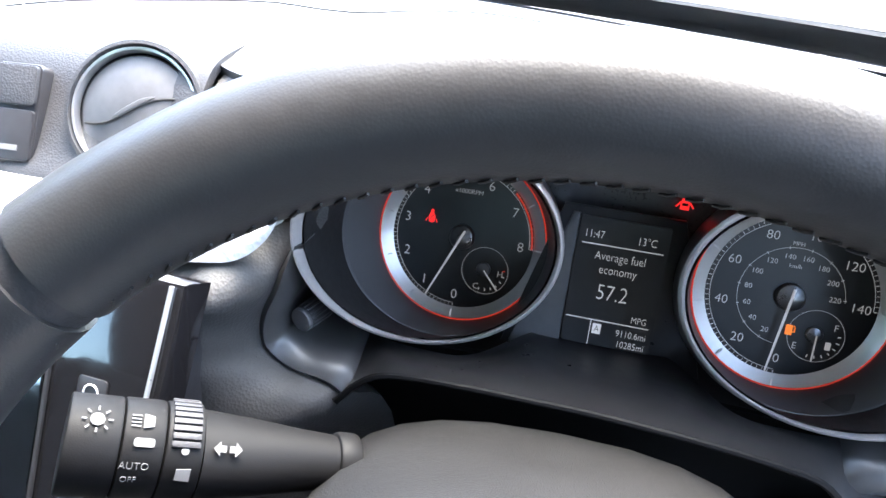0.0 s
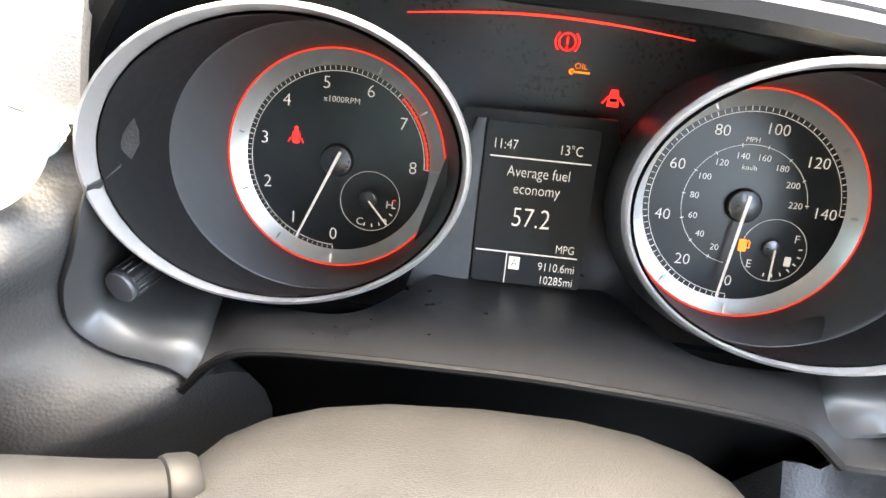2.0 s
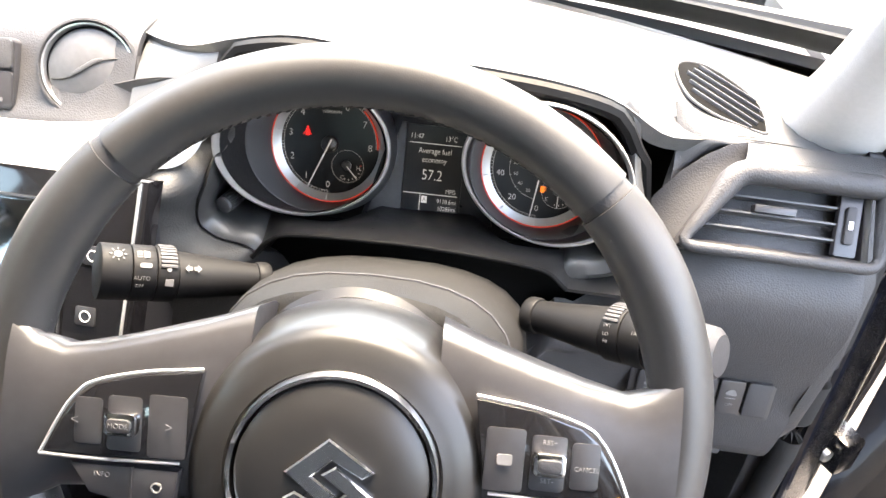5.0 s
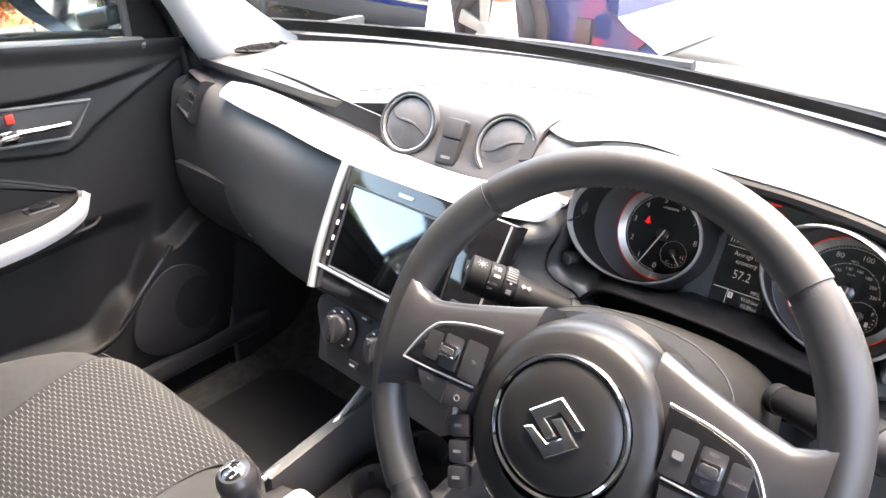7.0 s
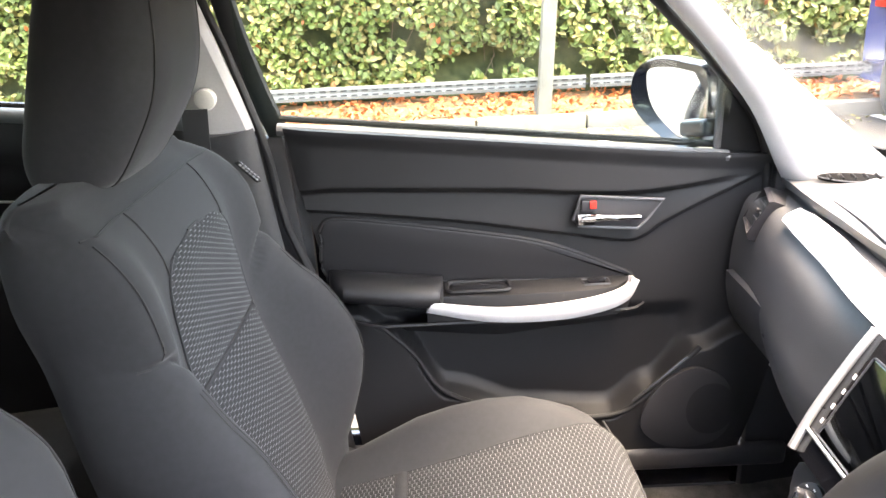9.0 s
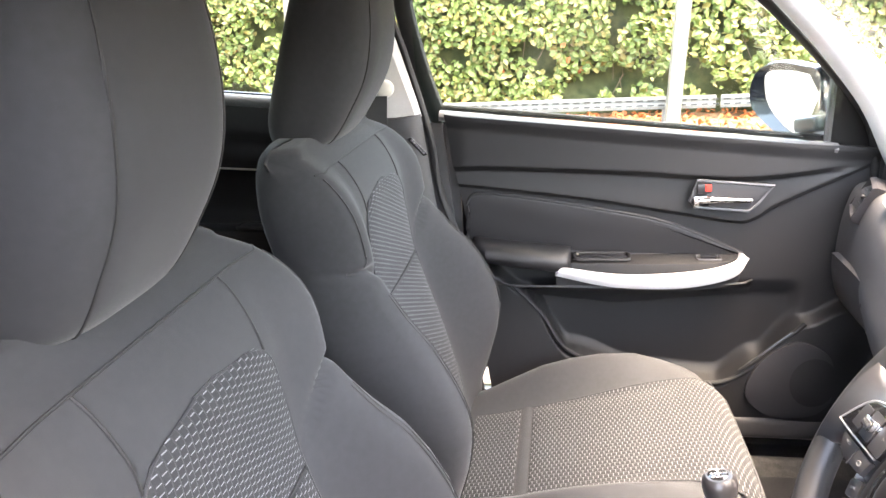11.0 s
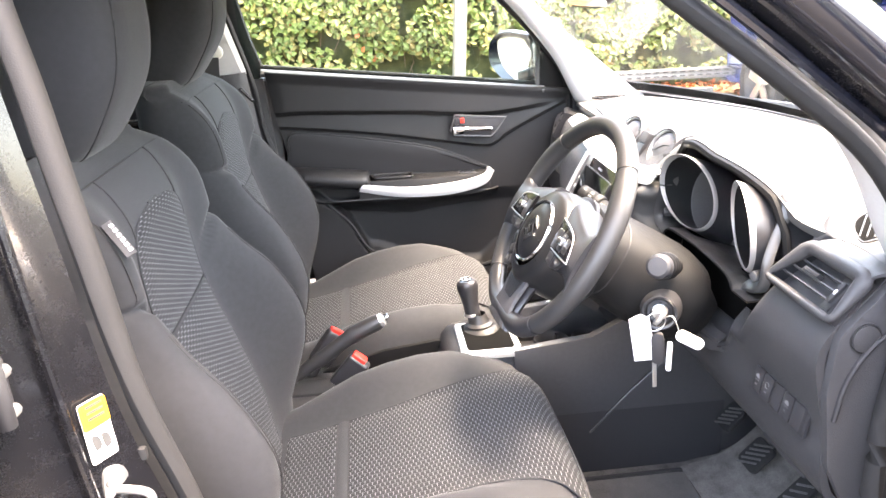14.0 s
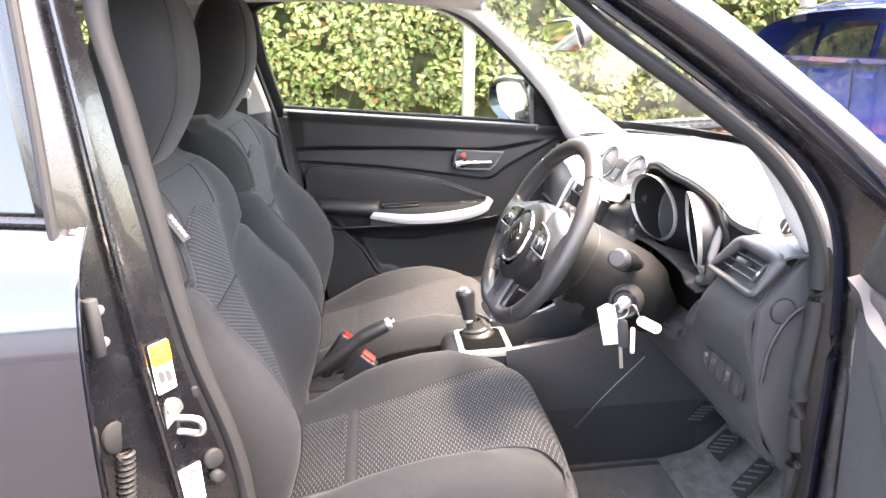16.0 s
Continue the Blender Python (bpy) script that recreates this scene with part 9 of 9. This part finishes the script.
# ---- traffic cones ----
def cone(x, y, h):
    c = thing("traffic_cone", "orange traffic cone with a white sleeve", "traffic cone", (x, y, 0), "traffic cones")
    k = h / 0.80
    part("base", prism(rounded(0.40 * k, 0.40 * k, 0.04), 0.035, pose(x, y, 0, 0, 0, 12), 0.01), M_CONE, c, "square orange foot")
    part("lower_cone", lathe([(0.125 * k, 0.03), (0.115 * k, 0.06), (0.078 * k, 0.44 * k)], pose(x, y, 0), 40), M_CONE, c, "orange lower cone")
    part("sleeve", lathe([(0.0800 * k, 0.435 * k), (0.0795 * k, 0.44 * k), (0.051 * k, 0.625 * k), (0.050 * k, 0.63 * k)], pose(x, y, 0), 40), M_CONEWHITE, c, "white reflective sleeve")
    part("tip", lathe([(0.0505 * k, 0.628 * k), (0.030 * k, 0.785 * k), (0.026 * k, 0.80 * k), (0.012 * k, 0.80 * k)], pose(x, y, 0), 40), M_CONE, c, "orange cone tip")


cone(-2.12, 2.60, 0.80)
cone(-1.69, 2.58, 0.82)


# ---- parked cars ----
def road_wheel(parent, x, y, r, face):
    """Tyre and five-spoke rim; face: the way it looks along y."""
    W = frame_z((x, y, r), (0, face, 0))
    wheel_ = part("wheel", lathe([(r * 0.62, -0.10), (r * 0.96, -0.10), (r, -0.08), (r, 0.06), (r * 0.95, 0.085), (r * 0.70, 0.085), (r * 0.66, 0.06)], W, 40), M_TYRE, parent, "black tyre")
    part("rim", lathe([(r * 0.68, 0.06), (r * 0.66, 0.075), (r * 0.60, 0.05), (r * 0.58, -0.02), (1e-5, -0.02)], W, 40), M_DARK, wheel_, "dark rim well")
    for k in range(5):
        part("spoke", prism([(-0.03, 0.0), (0.03, 0.0), (0.045, r * 0.62), (-0.045, r * 0.62)], 0.02, at(W, 0, 0, 0.04, 0, 0, 72 * k), 0.005), M_STEEL, wheel_, "alloy spoke")
    part("hub_cap", cyl(0.045, 0.02, at(W, 0, 0, 0.05), 0.005, 20), M_STEEL, wheel_)


def side_car(x0, x1, y, paint, label):
    """A parked estate car seen from its side, nose towards +x; y is its near flank."""
    L = x1 - x0
    c = thing("parked_car", label, "car", ((x0 + x1) / 2, y + 0.85, 0), "parked cars")
    low = [(x0, 0.40), (x0 - 0.02, 0.75), (x0 + 0.05, 0.98), (x0 + 0.5, 1.02), (x1 - 1.25, 0.98), (x1 - 0.45, 0.88), (x1 - 0.08, 0.74), (x1, 0.50), (x1 - 0.05, 0.26), (x0 + 0.1, 0.26)]
    prof = soft_outline(low, 5)
    loops = []
    for yy, k in ((y + 0.10, 0.94), (y + 0.02, 0.985), (y, 1.0), (y + 0.05, 1.0), (y + 1.6, 1.0), (y + 1.7, 0.96)):
        loops.append([Vector(((x0 + x1) / 2 + (px_ - (x0 + x1) / 2) * k, yy, 0.62 + (pz - 0.62) * (0.90 if k < 1 else 1.0))) for px_, pz in prof])
    bdy = rings(loops)
    bmesh.ops.recalc_face_normals(bdy, faces=bdy.faces[:])
    part("body", bdy, paint, c, "painted body side", angle=30)
    roof = [(x0 + 0.10, 0.98), (x0 + 0.30, 1.16), (x0 + 0.66, 1.33), (x0 + 1.3, 1.40), (x1 - 2.1, 1.39), (x1 - 1.65, 1.27), (x1 - 1.15, 0.98)]
    gh = rings([[Vector((a, yy, z)) for a, z in soft_roof(roof, k)] for yy, k in ((y + 0.05, 0.0), (y + 0.13, 0.55), (y + 0.24, 1.0), (y + 1.46, 1.0), (y + 1.62, 0.0))], cap=False)
    bmesh.ops.recalc_face_normals(gh, faces=gh.faces[:])
    part("roof", gh, paint, c, "painted roof and pillars")
    for a, b in ((0.42, 1.02), (1.08, 1.78), (1.86, 2.75)):
        k = 0.12
        wn_ = [(x0 + a, 1.03), (x0 + b, 1.02), (x0 + min(b, 2.35), 1.29 if a > 0.5 else 1.28), (x0 + a + (0.34 if a < 0.5 else 0.02), 1.31 if a > 0.5 else 1.26)]
        part("side_window", prism(wn_, 0.012, basis((0, y + 0.048, 0.0), (1, 0, 0), (0, 0.20, 1), (0, -1, 0.2)), 0.003), M_CARGLASS, c, "dark side window")
    part("roof_rail", tube([(x0 + 0.7, y + 0.20, 1.39), (x0 + 1.4, y + 0.20, 1.43), (x1 - 2.0, y + 0.20, 1.41)], 0.018, 8), M_CHROME, c, "bright roof rail")
    part("sill_cladding", box((L - 1.9, 0.05, 0.14), pose((x0 + x1) / 2, y + 0.0, 0.30), 0.02), M_DARK, c, "black sill cladding")
    part("chrome_strip", box((L - 2.2, 0.02, 0.03), pose((x0 + x1) / 2, y - 0.012, 0.42), 0.006), M_CHROME, c, "chrome door strip")
    for xx in (x0 + 1.03, x0 + 1.95):
        part("door_line", box((0.008, 0.012, 0.62), pose(xx, y + 0.002, 0.68)), M_DARK, c, smooth=False)
        part("door_handle", box((0.20, 0.035, 0.035), pose(xx + 0.18, y - 0.010, 0.885), 0.012), paint, c, "painted door handle")
    for xx in (x0 + 0.78, x1 - 0.85):
        part("wheel_arch", lathe([(0.36, 0), (0.42, 0.0), (0.42, 0.03), (0.36, 0.03)], frame_z((xx, y + 0.01, 0.33), (0, -1, 0)), 36), M_DARK, c, "black wheel arch")
        part("arch_well", cyl(0.37, 0.02, frame_z((xx, y + 0.012, 0.33), (0, -1, 0)), 0, 32), M_DARK, c)
        road_wheel(c, xx, y - 0.02, 0.33, -1)
    part("headlamp", prism(soft_outline([(-0.25, 0.02), (0.05, 0.06), (0.10, 0.0), (-0.02, -0.06)], 4), 0.03, basis((x1 - 0.28, y - 0.0, 0.74), (1, 0, 0), (0, 0, 1), (0, -1, 0)), 0.01), M_CHROME, c, "clear headlamp")
    part("tail_lamp", box((0.16, 0.04, 0.12), pose(x0 + 0.12, y + 0.02, 0.90), 0.02), M_RED, c, "red tail lamp")
    part("lower_grille", box((0.10, 0.04, 0.14), pose(x1 - 0.20, y - 0.002, 0.40), 0.01), M_DARK, c, "dark bumper grille")
    return c


def soft_roof(pts, k):
    """Roof line, drawn in and down by the share k towards its crown."""
    p = [(a, 0.98 + (z - 0.98) * (0.90 + 0.10 * k)) for a, z in pts]
    line = smooth_line([(a, z, 0) for a, z in p], 5)
    return [(q.x, q.y) for q in line] + [(p[-1][0], 0.94), (p[0][0], 0.94)]


side_car(-5.75, -1.45, 3.30, M_BLUE, "bright blue parked estate car seen from its side")

# white car facing, just ahead of the bonnet
wc_ = thing("parked_car", "white hatchback parked nose-on ahead, with a dark grille", "car", (0.85, 3.2, 0), "parked cars")
FY = 2.22
wl = rings([[Vector((0.85 + 0.84 * k * math.copysign(abs(math.cos(a)) ** 0.45, math.cos(a)), FY + dy + 0.16 * abs(math.cos(a)) ** 3, 0.58 + h * math.copysign(abs(math.sin(a)) ** 0.5, math.sin(a)))) for a in (2 * math.pi * i / 40 for i in range(40))] for dy, k, h in ((0.0, 0.80, 0.25), (0.03, 0.93, 0.32), (0.12, 1.0, 0.36), (0.8, 1.02, 0.40), (3.6, 1.0, 0.42))])
bmesh.ops.recalc_face_normals(wl, faces=wl.faces[:])
part("body", wl, M_WHITECAR, wc_, "white painted body", angle=50)
part("cabin", rings([[Vector((0.85 + w * x, y, z)) for x, y, z in ((-1, ya, 0.95), (-0.82, yb, 1.45), (0.82, yb, 1.45), (1, ya, 0.95))] for w, ya, yb in ((0.70, 2.95, 3.60), (0.78, 3.2, 3.8), (0.74, 5.6, 5.2))]), M_CARGLASS, wc_, "dark windows")
part("grille", prism([(-0.40, 0.06), (0.40, 0.06), (0.46, 0.0), (0.38, -0.075), (-0.38, -0.075), (-0.46, 0.0)], 0.03, basis((0.85, FY + 0.01, 0.645), (1, 0, 0), (0, 0.1, 1), (0, -1, 0.1)), 0.008), M_DARK, wc_, "dark grille")
part("grille_trim", box((0.80, 0.02, 0.014), pose(0.85, FY - 0.028, 0.555), 0.004), M_CHROME, wc_, "bright grille line")
part("badge", prism([(-0.04, 0.01), (0.0, 0.045), (0.045, 0.02), (0.0, -0.01), (0.04, -0.012), (0.0, -0.045), (-0.045, -0.02), (0.01, 0.008)], 0.012, basis((0.76, FY - 0.022, 0.650), (1, 0, 0), (0, 0.1, 1), (0, -1, 0.1)), 0.002), M_CHROME, wc_, "angular bright badge")
part("number_plate", box((0.52, 0.012, 0.11), pose(0.85, FY - 0.035, 0.485), 0.003), M_PAPER, wc_, "white number plate")
for k in range(7):
    part("plate_bar", box((0.045, 0.003, 0.070), pose(0.85 - 0.195 + 0.065 * k, FY - 0.0425, 0.485)), M_INK, wc_, smooth=False)
for xx in (0.12, 1.58):
    for yy in (FY + 0.80, FY + 3.2):
        part("wheel", lathe([(0.10, -0.09), (0.29, -0.09), (0.31, -0.07), (0.31, 0.07), (0.29, 0.09), (0.10, 0.09)], frame_z((xx, yy, 0.31), (1, 0, 0)), 32), M_TYRE, wc_, "black tyre")
part("lower_intake", box((1.0, 0.03, 0.10), pose(0.85, FY + 0.0, 0.34), 0.02), M_DARK, wc_, "dark lower intake")
for s in (-1, 1):
    part("headlamp", prism(soft_outline([(-0.13, 0.03), (0.10, 0.075), (0.15, 0.0), (0.05, -0.06), (-0.10, -0.03)], 5), 0.03, basis((0.85 + s * 0.60, FY + 0.05, 0.74), (s, 0.35, 0), (0, 0.1, 1), (0, -1, 0.1)), 0.01), M_CHROME, wc_, "clear headlamp")
    part("headlamp_rim", tube([basis((0.85 + s * 0.60, FY + 0.02, 0.743), (s, 0.35, 0), (0, 0.1, 1), (0, -1, 0.1)) @ Vector((x, y, 0.0)) for x, y in soft_outline([(-0.13, 0.03), (0.10, 0.075), (0.15, 0.0), (0.05, -0.06), (-0.10, -0.03)], 5)], 0.008, 6, True), M_DARK, wc_)

# sign on the hedge behind the blue car
sg = thing("yard_sign", "small blue and yellow sign board on two posts", "sign", (-8.0, 5.9, 0))
SG = basis((-5.95, 4.95, 1.62), (0.6, 0.8, 0), (0, 0, 1), (0.8, -0.6, 0))
part("board", prism(rounded(0.62, 0.34, 0.02), 0.02, SG, 0.003), M_SIGNBLUE, sg, "blue upper board")
part("yellow_band", prism(rounded(0.60, 0.13, 0.01), 0.004, at(SG, 0, -0.095, 0.019)), M_YELLOW, sg, "yellow lower band", smooth=False)
part("text_bar", box((0.46, 0.06, 0.002), at(SG, 0, -0.095, 0.0245)), M_INK, sg, smooth=False)
part("text_bar", box((0.40, 0.03, 0.002), at(SG, 0, 0.06, 0.0215)), M_PAPER, sg, smooth=False)
for dx in (-0.22, 0.22):
    part("post", cyl(0.025, 1.50, Matrix.Translation(at(SG, dx, 0, -0.03).translation - Vector((0, 0, 1.62))), 0, 14), M_GALV, sg)
# low white building across the yard, behind the camera, mirrored in the paintwork
bld = thing("workshop_building", "long pale workshop across the yard with a brick plinth", "building", (14, -2, 0))
part("wall", box((0.4, 40, 2.9), pose(14, -2, 1.6)), material("pale_cladding", (0.60, 0.58, 0.55), 0.6, var=0.08, scale=0.8), bld, "pale cladding wall", smooth=False)
part("plinth", box((0.44, 40, 0.5), pose(13.95, -2, 0.25)), material("brick_plinth", (0.26, 0.17, 0.13), 0.85, var=0.3, scale=5), bld, "brick plinth", smooth=False)
part("roof", box((6, 41, 0.3), pose(16.6, -2, 3.3, 0, -6, 0)), M_CONCRETE, bld, "low roof", smooth=False)
